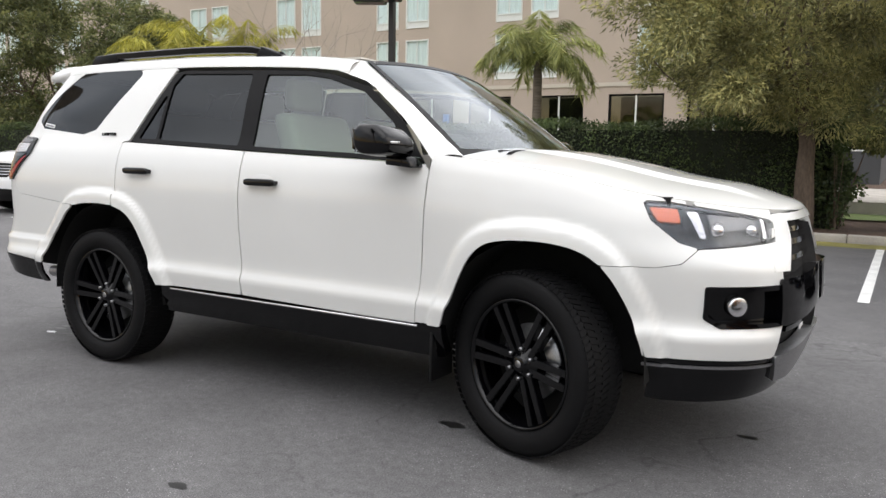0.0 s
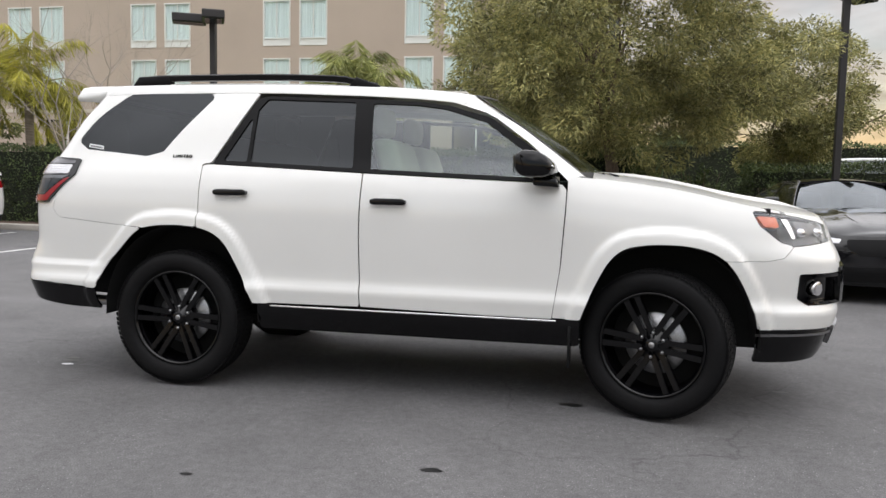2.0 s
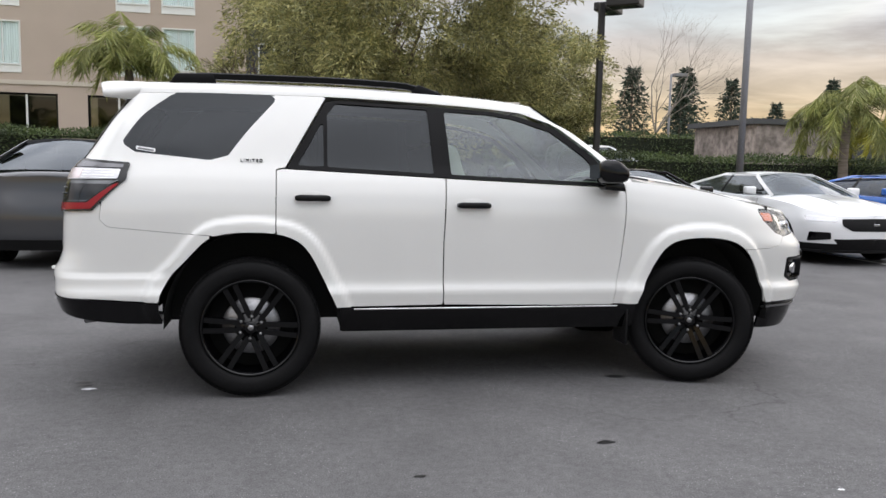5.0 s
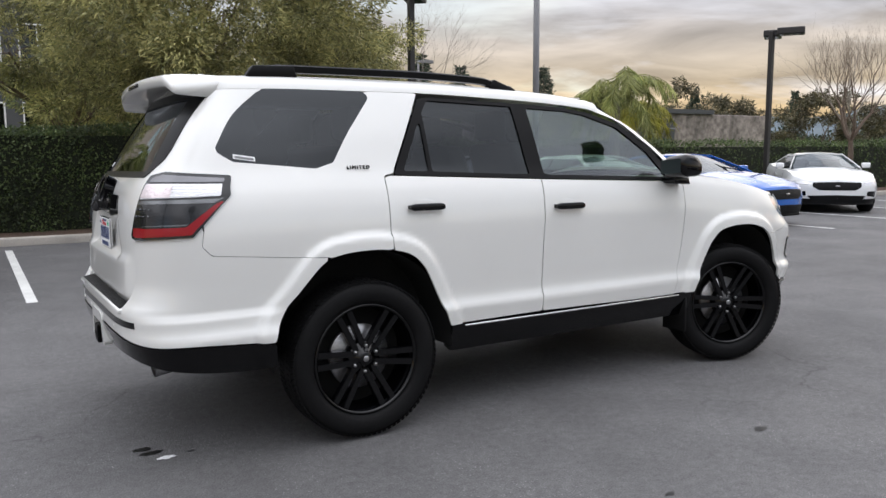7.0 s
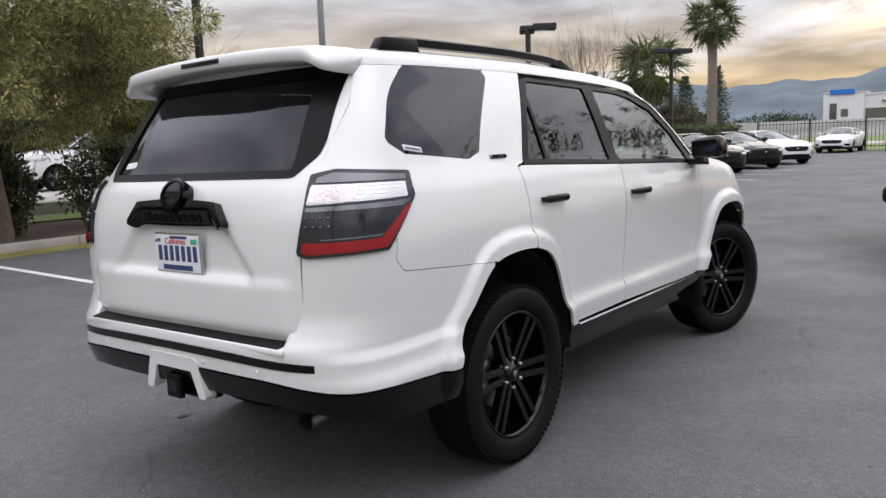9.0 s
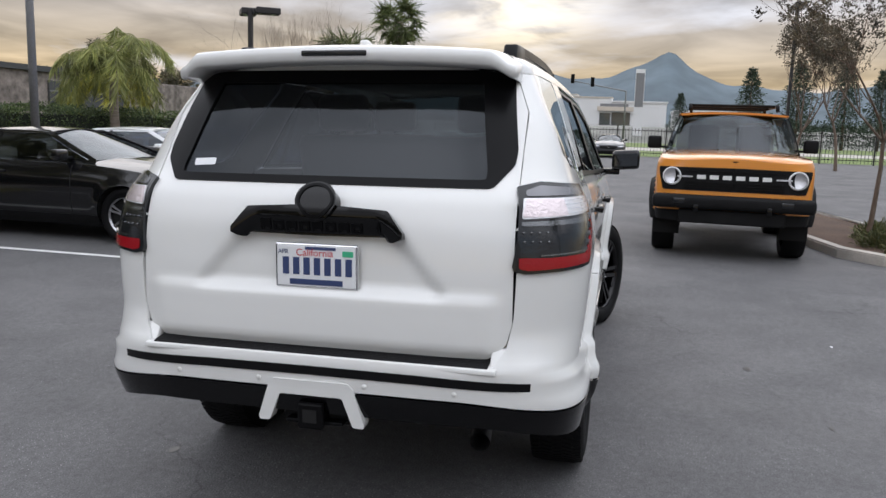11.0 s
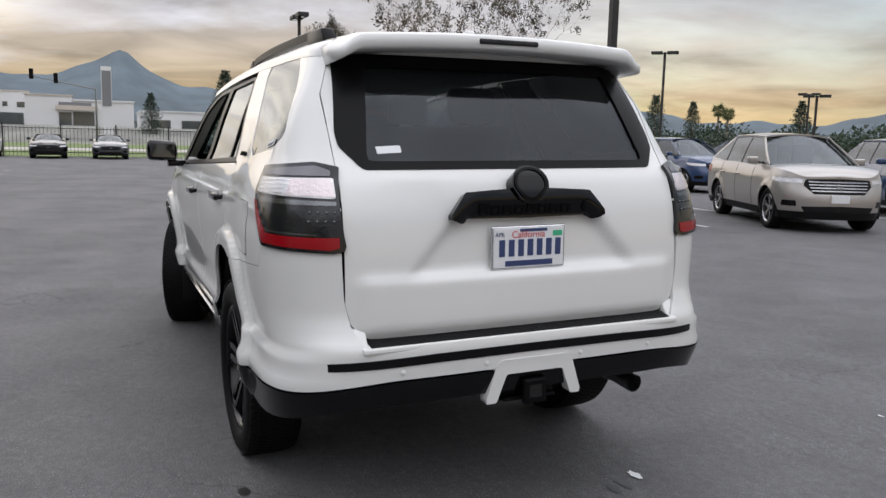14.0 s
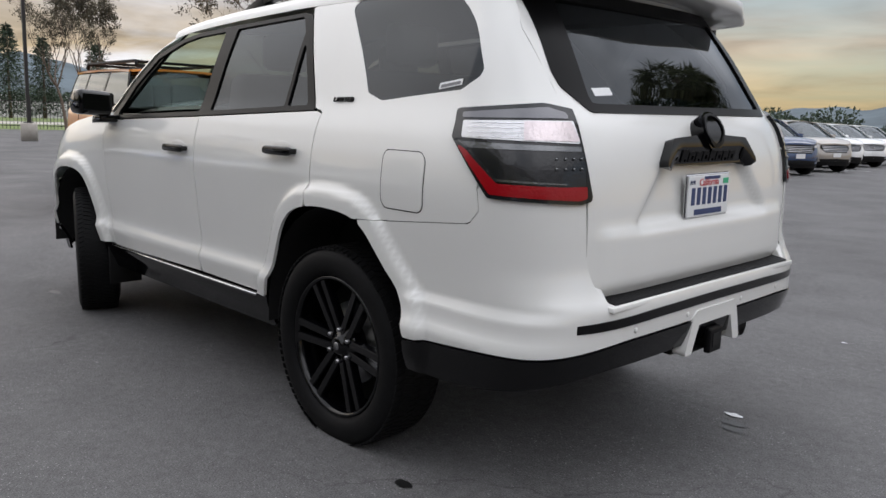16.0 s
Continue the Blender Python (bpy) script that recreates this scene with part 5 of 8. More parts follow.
# ---- ground, kerbs and lines ----
def asphalt_material():
    m = material("worn_asphalt", (0.108, 0.106, 0.107), 0.82, bump=0.5, bump_scale=90, spec=0.35)
    nt = m.node_tree
    N, L = nt.nodes.new, nt.links.new
    b = nt.nodes["Principled BSDF"]
    co = N("ShaderNodeTexCoord")

    def noise_of(scale, detail=5, rough=0.55, warp=0.0):
        n = N("ShaderNodeTexNoise")
        n.inputs["Scale"].default_value, n.inputs["Detail"].default_value = scale, detail
        n.inputs["Roughness"].default_value, n.inputs["Distortion"].default_value = rough, warp
        L(co.outputs["Object"], n.inputs["Vector"])
        return n.outputs["Fac"]

    def ranged(src, a, b_, c, d):
        r = N("ShaderNodeMapRange")
        for k, v in zip(("From Min", "From Max", "To Min", "To Max"), (a, b_, c, d)):
            r.inputs[k].default_value = v
        L(src, r.inputs[0])
        return r.outputs[0]

    def mult(a, b_):
        x = N("ShaderNodeMath")
        x.operation = "MULTIPLY"
        L(a, x.inputs[0]); L(b_, x.inputs[1])
        return x.outputs[0]

    v = mult(ranged(noise_of(0.35, 5, 0.55, 0.2), 0.3, 0.7, 0.86, 1.14), ranged(noise_of(2.3, 6, 0.65, 0.1), 0.3, 0.7, 0.88, 1.12))
    v = mult(v, ranged(noise_of(150, 3), 0.3, 0.7, 0.58, 1.46))
    v = mult(v, ranged(noise_of(22, 5, 0.75), 0.3, 0.7, 0.76, 1.26))
    # pale stones showing through here and there
    vor = N("ShaderNodeTexVoronoi")
    vor.inputs["Scale"].default_value = 75
    L(co.outputs["Object"], vor.inputs["Vector"])
    chip = ranged(vor.outputs["Distance"], 0.15, 0.25, 1.0, 0.0)
    chip = mult(chip, ranged(noise_of(1.1, 5, 0.7), 0.42, 0.58, 0.0, 1.0))
    chip = mult(chip, ranged(noise_of(60, 2), 0.45, 0.6, 0.0, 1.0))
    # dark sealed cracks
    vc = N("ShaderNodeTexVoronoi")
    vc.feature = "DISTANCE_TO_EDGE"
    vc.inputs["Scale"].default_value = 0.22
    warp = N("ShaderNodeVectorMath")
    warp.operation = "ADD"
    nv = N("ShaderNodeTexNoise")
    nv.inputs["Scale"].default_value, nv.inputs["Detail"].default_value = 1.6, 6
    L(co.outputs["Object"], nv.inputs["Vector"])
    L(co.outputs["Object"], warp.inputs[0]); L(nv.outputs["Color"], warp.inputs[1])
    L(warp.outputs[0], vc.inputs["Vector"])
    crack = mult(ranged(vc.outputs["Distance"], 0.0, 0.003, 0.36, 0.0), ranged(noise_of(0.8, 3), 0.42, 0.58, 0.0, 1.0))
    keep = N("ShaderNodeMath"); keep.operation = "SUBTRACT"; keep.inputs[0].default_value = 1.0
    L(crack, keep.inputs[1])
    v = mult(v, keep.outputs[0])
    mix = N("ShaderNodeMix"); mix.data_type, mix.blend_type = "RGBA", "MULTIPLY"
    mix.inputs[0].default_value = 1.0
    mix.inputs[6].default_value = (0.108, 0.106, 0.107, 1)
    L(v, mix.inputs[7])
    mix2 = N("ShaderNodeMix"); mix2.data_type = "RGBA"
    mix2.inputs[7].default_value = (0.40, 0.40, 0.40, 1)
    L(chip, mix2.inputs[0]); L(mix.outputs[2], mix2.inputs[6])
    L(mix2.outputs[2], b.inputs["Base Color"])
    L(ranged(noise_of(0.9, 5), 0.3, 0.7, 0.62, 0.9), b.inputs["Roughness"])
    return m


ASPHALT = asphalt_material()
CONCRETE = material("weathered_concrete", (0.42, 0.39, 0.35), 0.85, grain=0.12, grain_scale=60, stain=0.2, stain_scale=2, bump=0.3, bump_scale=120)
MULCH = material("brown_bark_mulch", (0.085, 0.052, 0.035), 0.95, grain=0.5, grain_scale=45, stain=0.25, stain_scale=1.2, bump=1.0, bump_scale=50)
GRASS = material("mown_grass", (0.14, 0.19, 0.055), 0.9, grain=0.35, grain_scale=25, stain=0.25, stain_scale=0.5, bump=0.8, bump_scale=60)
LINE_WHITE = material("worn_white_line_paint", (0.68, 0.68, 0.66), 0.7, grain=0.18, grain_scale=120, stain=0.12, stain_scale=4)
LINE_YELLOW = material("faded_yellow_kerb_paint", (0.22, 0.20, 0.055), 0.8, grain=0.3, grain_scale=60, stain=0.35, stain_scale=1.5)
OIL = material("oil_stain", (0.012, 0.012, 0.012), 0.35, grain=0.3, grain_scale=80)
STUCCO = material("tan_stucco", (0.47, 0.385, 0.325), 0.9, grain=0.05, grain_scale=30, stain=0.05, stain_scale=0.4, bump=0.3, bump_scale=80)
STUCCO_DARK = material("dark_grey_stucco", (0.075, 0.077, 0.08), 0.9, grain=0.06, grain_scale=30, stain=0.08, stain_scale=0.4)
STUCCO_PALE = material("pale_stucco", (0.56, 0.50, 0.43), 0.9, grain=0.05, grain_scale=30, stain=0.05, stain_scale=0.4)
FRAME_WHITE = material("white_window_frame", (0.74, 0.74, 0.72), 0.5, stain=0.05, stain_scale=2)
CURTAIN = material("pale_curtain", (0.80, 0.86, 0.85), 0.9, grain=0.10, grain_scale=3, stretch=(6, 1, 0.2))
# dark colour stands in for the unlit depth of the rooms
ROOM_DARK = material("room_shade_backing", (0.05, 0.05, 0.05), 0.9)
PANE = glass("window_pane", (0.97, 0.99, 0.99), 1.0, 1.5)
PANE_DARK = glass("shop_window_pane", (0.35, 0.37, 0.37))
METAL_BLACK = material("black_lamp_metal", (0.018, 0.016, 0.016), 0.5, grain=0.15, grain_scale=60)
METAL_GREY = material("grey_galvanised_metal", (0.20, 0.20, 0.21), 0.5, grain=0.15, grain_scale=40)
SIGN_BLUE = material("blue_sign", (0.02, 0.16, 0.55), 0.4)
WALL_WHITE = material("far_white_wall", (0.72, 0.72, 0.72), 0.9, stain=0.06, stain_scale=0.1)
WALL_STONE = material("brown_stone_wall", (0.24, 0.205, 0.185), 0.95, grain=0.45, grain_scale=5.0, stain=0.35, stain_scale=1.1, bump=0.8, bump_scale=6)
# the blue of the distant haze is mixed into the hills' base colour
HILL = material("haze_tinted_hills", (0.105, 0.135, 0.155), 1.0, grain=0.18, grain_scale=0.02, stain=0.22, stain_scale=0.006)


def flat(name, outline, z, m, label, category, kind="structure"):
    bm = bmesh.new()
    f = bm.faces.new([bm.verts.new((x, y, z)) for x, y in outline])
    f.normal_update()
    if f.normal.z < 0:
        bmesh.ops.reverse_faces(bm, faces=bm.faces)
    return tagged(part(name, bm, m, None, "", False), label, category, "", kind)


def rect(x0, x1, y0, y1):
    return [(x0, y0), (x1, y0), (x1, y1), (x0, y1)]


flat("ground", rect(-2500, 2500, -2500, 2500), 0.0, ASPHALT, "dark grey worn asphalt of a car park", "ground")
flat("planting_strip", rect(-70, 44, 9.74, 60), 0.09, MULCH, "brown bark mulch strip behind the kerb", "ground")
flat("grass_verge", rect(47.5, 64, -60, 60), 0.02, GRASS, "mown green grass verge behind the fence", "grass")
flat("grass_verge", rect(-70, 44, 13.2, 30), 0.12, GRASS, "mown green lawn behind the hedge", "grass")
tagged(part("pavement", box_bm(-1.0, 16.0, 15.0, 23.4, 0.0, 0.38, 0.01), CONCRETE, None, "", False), "raised pale paved lot behind the hedge", "pavement", "", "structure")
flat("yellow_kerb_zone", rect(-0.2, 7.5, 8.95, 9.58), 0.004, LINE_YELLOW, "faded yellow painted strip along the kerb", "road marking")
# kerb stones along the planting strip
kerb = thing("kerb", "pale concrete kerb along the planting strip", "kerb", kind="structure")
kerb_mesh = None
for k in range(38):
    x = -70 + 3 * k
    if kerb_mesh is None:
        o = part("kerb_stone", box_bm(0.005, 2.995, 9.58, 9.74, -0.05, 0.13, 0.02), CONCRETE, kerb)
        kerb_mesh = o.data
    else:
        o = new("kerb_stone", kerb_mesh)
        o.parent = kerb
    o.matrix_basis = pose(x, 0, 0)
for k, x in enumerate((-16.35, -13.6, -10.85, -8.1, -5.35, -2.6, 0.15, 2.48, 5.1, 7.75, 10.5, 13.4, 16.3, 19.1, 21.9, 24.7, 27.5)):
    flat("stall_line", rect(x - 0.05, x + 0.05, 4.1 if x < 40 else 4.3, 8.95), 0.006, LINE_WHITE, "worn white parking stall line", "road marking")
for y in (-5.9, -8.75, -11.5, -14.3, -17.1, -19.9, -22.7, -25.5, -28.3):
    flat("stall_line", rect(6.0, 11.2, y - 0.05, y + 0.05), 0.006, LINE_WHITE, "worn white parking stall line", "road marking")


def blot(name, x, y, r, m, label, seed, z=0.004, squash=0.5):
    rnd = random.Random(seed)
    pts = [(x + r * (0.6 + 0.6 * rnd.random()) * math.cos(a), y + squash * r * (0.6 + 0.6 * rnd.random()) * math.sin(a)) for a in np.linspace(0, 2 * math.pi, 18, endpoint=False)]
    return flat(name, pts, z, m, label, "stain")


for k, (x, y, r) in enumerate(((0.95, -0.72, 0.07), (-2.39, -0.55, 0.06), (-2.22, -0.62, 0.02), (-2.42, -0.48, 0.05), (2.2, -0.1, 0.05), (1.9, 0.9, 0.07), (0.4, -1.9, 0.05), (-0.6, -2.2, 0.03), (-1.90, 0.95, 0.05))):
    blot("oil_stain", x, y, r, OIL, "small black oil stain on the asphalt", k)
for k, (x, y, r) in enumerate(((-2.34, -0.65, 0.045), (-3.4, 2.6, 0.03), (-2.2, -2.4, 0.02), (1.2, -2.6, 0.02))):
    blot("paper_scrap", x, y, r, PAPER, "flattened scrap of pale paper on asphalt", 40 + k, 0.005)

# planter island
def island_outline(grow=0.0):
    pts = [(5.25, -4.6), (5.55, -4.15), (6.1, -3.75), (7.2, -3.55), (13.2, -2.7), (13.7, -3.2), (13.4, -4.2), (7.0, -5.55), (5.75, -5.72), (5.35, -5.55), (5.15, -5.1)]
    cx, cy = 9.2, -4.3
    return [(x + grow * (1 if x > cx else -1), y + grow * (1 if y > cy else -1)) for x, y in pts]


isl = thing("planter_island", "concrete kerbed planter island with low shrubs", "planter", kind="structure")
io, ii = island_outline(), island_outline(-0.15)
bm = bmesh.new()
n = len(io)
ring = [[bm.verts.new((x, y, z)) for x, y in o] for o, z in ((io, -0.02), (io, 0.13), (ii, 0.13), (ii, 0.05))]
for a, b in zip(ring, ring[1:]):
    for k in range(n):
        bm.faces.new((a[k], a[(k + 1) % n], b[(k + 1) % n], b[k]))
bmesh.ops.recalc_face_normals(bm, faces=bm.faces)
bmesh.ops.bevel(bm, geom=[e for e in bm.edges if all(v.co.z > 0.12 for v in e.verts)], offset=0.02, segments=2, affect="EDGES")
part("island_kerb", bm, CONCRETE, isl, "pale concrete kerb", False)
bm = bmesh.new()
bm.faces.new([bm.verts.new((x, y, 0.09)) for x, y in ii])
bmesh.ops.recalc_face_normals(bm, faces=bm.faces)
part("island_soil", bm, MULCH, isl, "brown mulch", False)

# ---- hotel ----
def wall_with_openings(name, x0, x1, y, depth, z0, z1, holes, m, parent):
    """A wall along x with real rectangular openings (x0, x1, z0, z1)."""
    xs = sorted({x0, x1, *[h[0] for h in holes], *[h[1] for h in holes]})
    zs = sorted({z0, z1, *[h[2] for h in holes], *[h[3] for h in holes]})
    solid = [[not any(h[0] <= (a + b) / 2 <= h[1] and h[2] <= (c + d) / 2 <= h[3] for h in holes) for c, d in zip(zs, zs[1:])] for a, b in zip(xs, xs[1:])]
    verts, faces, ids = [], [], {}
    def vid(i, j, back):
        key = (i, j, back)
        if key not in ids:
            ids[key] = len(verts)
            verts.append((xs[i], y + (depth if back else 0), zs[j]))
        return ids[key]
    nx, nz = len(xs) - 1, len(zs) - 1
    for i in range(nx):
        for j in range(nz):
            if not solid[i][j]:
                continue
            faces.append((vid(i, j, 0), vid(i + 1, j, 0), vid(i + 1, j + 1, 0), vid(i, j + 1, 0)))
            faces.append((vid(i, j, 1), vid(i, j + 1, 1), vid(i + 1, j + 1, 1), vid(i + 1, j, 1)))
            if i == 0 or not solid[i - 1][j]:
                faces.append((vid(i, j, 0), vid(i, j + 1, 0), vid(i, j + 1, 1), vid(i, j, 1)))
            if i == nx - 1 or not solid[i + 1][j]:
                faces.append((vid(i + 1, j, 0), vid(i + 1, j, 1), vid(i + 1, j + 1, 1), vid(i + 1, j + 1, 0)))
            if j == 0 or not solid[i][j - 1]:
                faces.append((vid(i, j, 0), vid(i, j, 1), vid(i + 1, j, 1), vid(i + 1, j, 0)))
            if j == nz - 1 or not solid[i][j + 1]:
                faces.append((vid(i, j + 1, 0), vid(i + 1, j + 1, 0), vid(i + 1, j + 1, 1), vid(i, j + 1, 1)))
    return part(name, mesh_of(name, verts, faces, False), m, parent, "", False)


SHARED = {}


def shared(key, name, make, m, parent, label="", smooth=False):
    if key in SHARED:
        o = new(name, SHARED[key])
        o.parent = parent
        return tagged(o, label)
    o = part(name, make(), m, parent, label, smooth)
    SHARED[key] = o.data
    return o


def frame_bm(w, h, t, d):
    bm = bmesh.new()
    for a in ((-w / 2, w / 2, 0, d, 0, t), (-w / 2, w / 2, 0, d, h - t, h), (-w / 2, -w / 2 + t, 0, d, t, h - t), (w / 2 - t, w / 2, 0, d, t, h - t)):
        box_bm(*a, bm=bm)
    return bm


def hotel_window(hotel, x, z, w, h, y):
    win = shared("hw", "window", lambda: frame_bm(1.6, 2.45, 0.07, 0.12), FRAME_WHITE, hotel, "white framed hotel window with a pale curtain")
    win.matrix_basis = pose(x, y - 0.03, z)
    shared("hwp", "pane", lambda: box_bm(-0.73, 0.73, 0.05, 0.06, 0.40, 2.38), PANE, win)
    shared("hwt", "transom", lambda: box_bm(-0.73, 0.73, -0.005, 0.10, 0.36, 0.42), FRAME_WHITE, win)
    shared("hwl", "lower_panel", lambda: box_bm(-0.73, 0.73, 0.03, 0.08, 0.07, 0.36), FRAME_WHITE, win, "white louvred panel")
    shared("hwc", "curtain", curtain_bm, CURTAIN, win, "pale gathered curtain", True)
    shared("hwm", "mullion", lambda: box_bm(-0.02, 0.02, 0.0, 0.05, 0.42, 2.38), FRAME_WHITE, win)
    # no room is built: a dark board gives the shade behind the pane
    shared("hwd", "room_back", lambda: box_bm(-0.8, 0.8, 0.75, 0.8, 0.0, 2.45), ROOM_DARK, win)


def curtain_bm():
    bm = bmesh.new()
    prev = None
    for k in range(49):
        x = -0.76 + 1.52 * k / 48
        yy = 0.115 + 0.03 * math.sin(k * 1.9)
        cur = (bm.verts.new((x, yy, 0.05)), bm.verts.new((x, yy, 2.42)))
        if prev:
            bm.faces.new((prev[0], cur[0], cur[1], prev[1]))
        prev = cur
    return bm


HY = 36.0
hotel = thing("hotel", "tan stucco four-storey hotel with white framed windows", "building", at=pose(0, 0, 0))
holes, spots = [], []
for base in (-66.2, -58.1, -50.0, -41.9, -33.8, -25.75, -17.65, -9.6):
    for dx in (0.0, 2.12):
        for z in (5.30, 8.42, 11.54):
            x = base + dx
            if x + 1.6 < -3.9:
                holes.append((x, x + 1.6, z, z + 2.45))
                spots.append((x + 0.8, z))
shop = [(-23.3, -20.3), (-19.3, -16.6), (-15.2, -12.35), (-11.0, -8.1), (-6.95, -4.35), (-27.4, -24.6), (-31.5, -28.7)]
for a, b in shop:
    holes.append((a, b, 0.9, 4.35))
wall_with_openings("wall", -76, -3.5, HY, 0.4, 0, 15.2, holes, STUCCO, hotel)
part("band", box_bm(-76.0, -3.48, HY - 0.05, HY - 0.002, 4.75, 4.95), STUCCO_PALE, hotel, "pale string course", False)
part("end_wall", box_bm(-3.9, -3.5, HY + 0.4, HY + 14, 0, 15.2), STUCCO, hotel, "", False)
part("roof", box_bm(-76.2, -3.3, HY - 0.2, HY + 14, 15.2, 15.6), STUCCO_PALE, hotel, "", False)
for x, z in spots:
    hotel_window(hotel, x, z, 1.6, 2.45, HY)
for a, b in shop:
    w = part("shop_window", frame_bm(b - a, 3.45, 0.10, 0.12), BLACK_SATIN, hotel, "dark framed ground floor window", False)
    w.matrix_basis = pose((a + b) / 2, HY + 0.1, 0.9)
    part("pane", box_bm(-(b - a) / 2 + 0.05, (b - a) / 2 - 0.05, 0.05, 0.06, 0.05, 3.4), PANE_DARK, w, "", False)
    part("mullion", box_bm(-0.05, 0.03, -0.01, 0.10, 0.05, 3.4), FRAME_WHITE, w, "", False)
    # dark board in place of the shaded shop interior
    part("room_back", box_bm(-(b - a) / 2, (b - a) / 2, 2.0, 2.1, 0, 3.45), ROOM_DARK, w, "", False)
sign = part("access_sign", box_bm(-20.95, -20.55, HY - 0.02, HY - 0.005, 2.6, 3.4), SIGN_BLUE, hotel, "blue sign", False)
wing = thing("hotel_wing", "dark grey stucco hotel wing set back behind trees", "building")
wh = [(x, x + 1.6, z, z + 2.2) for x in (-2.9, -0.6) for z in (1.6, 5.2, 8.4)]
wall_with_openings("wall", -3.5, 1.6, HY + 1.2, 0.4, 0, 14.0, wh, STUCCO_DARK, wing)
part("roof", box_bm(-3.5, 1.8, HY + 1.1, HY + 12, 14.0, 14.3), STUCCO_DARK, wing, "", False)
part("end_wall", box_bm(1.2, 1.6, HY + 1.6, HY + 12, 0, 14.0), STUCCO_DARK, wing, "", False)
for a, b, c, d in wh:
    w = part("window", frame_bm(b - a, d - c, 0.07, 0.12), FRAME_WHITE, wing, "white framed window", False)
    w.matrix_basis = pose((a + b) / 2, HY + 1.18, c)
    part("pane", box_bm(-0.76, 0.76, 0.05, 0.06, 0.05, d - c - 0.05), PANE_DARK, w, "", False)
    part("mullion", box_bm(-0.03, 0.03, -0.01, 0.10, 0.05, d - c - 0.05), FRAME_WHITE, w, "", False)
    part("room_back", box_bm(-0.8, 0.8, 0.6, 0.65, 0, d - c), CURTAIN, w, "", False)

# ---- lamp posts ----
def lamp_post(x, y, h, arms, m=METAL_BLACK, base=0.0, thick=0.062, size=1.0):
    """A pole with a flat box head on a short arm towards each of the bearings in arms."""
    lp = thing("lamp_post", "black metal car park lamp post with flat box heads" if m is METAL_BLACK else "grey metal lamp post", "lamp post", "car park lamps", at=pose(x, y, 0))
    if base:
        part("footing", lathe_bm([(0.0, 0.0), (0.30, 0.0), (0.30, base - 0.03), (0.27, base), (0.0, base)], 20, "z"), CONCRETE, lp, "round concrete footing")
    part("pole", box_bm(-thick, thick, -thick, thick, 0, h, 0.012) if m is METAL_BLACK else tube_bm([(0, 0, 0), (0, 0, h)], [thick * 1.15, thick * 0.9], 12), m, lp, "", m is not METAL_BLACK)
    part("pole_plate", box_bm(-0.16, 0.16, -0.16, 0.16, base, base + 0.03, 0.005), m, lp, "", False)
    for turn in arms:
        arm = part("arm", box_bm(0.04, 0.22, -0.03, 0.03, h - 0.10, h - 0.04, 0.006), m, lp, "", False)
        arm.matrix_basis = pose(0, 0, 0, 0, 0, turn)
        hd = part("head", box_bm(0.14, 0.14 + 0.70 * size, -0.23 * size, 0.23 * size, h - 0.12, h + 0.06, 0.025), m, lp, "flat box lamp head", False)
        hd.matrix_basis = pose(0, 0, 0, 0, 0, turn)
        part("lamp_glass", box_bm(0.19, 0.09 + 0.70 * size, -0.17, 0.17, h - 0.127, h - 0.119), PANE_DARK, hd, "", False)
    return lp


lamp_post(-7.33, 10.8, 4.62, (208, 298))
lamp_post(5.3, 10.66, 4.85, (52, -38))
lamp_post(8.95, 11.0, 7.5, (10, 190), METAL_GREY, thick=0.075)
lamp_post(16.4, 9.95, 4.72, (34, -56), base=0.62)
lamp_post(26.9, 9.7, 4.70, (-35, 145))
lamp_post(30.0, -7.1, 6.75, (0, 180), base=0.7)
lamp_post(10.6, -9.75, 8.5, (-40, 140), base=0.6, thick=0.085)
lamp_post(35.9, -32.1, 7.4, (45, 225))
lamp_post(11.8, -26.8, 6.1, (40, 220))
lamp_post(32.6, -42.0, 5.0, (40, 220))
lamp_post(45.5, -29.9, 5.85, (-30,))
lamp_post(28.6, -45.0, 6.2, (40, 220))
lamp_post(8.0, -46.0, 7.0, (20, 200))
lamp_post(13.5, -60.0, 6.5, (20, 200))
lamp_post(9.0, -62.0, 5.6, (20, 200))
lamp_post(42.0, -52.0, 6.0, (40, 220))
lamp_post(18.7, 34.0, 6.4, (0,), METAL_GREY)

# ---- fence, far buildings, hills ----
fence = thing("fence", "black metal picket fence along the grass verge", "fence")
for k in range(21):
    o = shared("fpost", "post", lambda: box_bm(-0.04, 0.04, -0.04, 0.04, 0, 1.95, 0.006), METAL_BLACK, fence)
    o.matrix_basis = pose(46.6, -48 + 3 * k, 0)
for z in (0.25, 1.65):
    part("rail", box_bm(46.58, 46.62, -48, 12, z, z + 0.04), METAL_BLACK, fence, "", False)
for k in range(300):
    o = shared("fpick", "picket", lambda: box_bm(-0.011, 0.011, -0.011, 0.011, 0.08, 1.82), METAL_BLACK, fence)
    o.matrix_basis = pose(46.6, -48 + 0.2 * k + 0.1, 0)


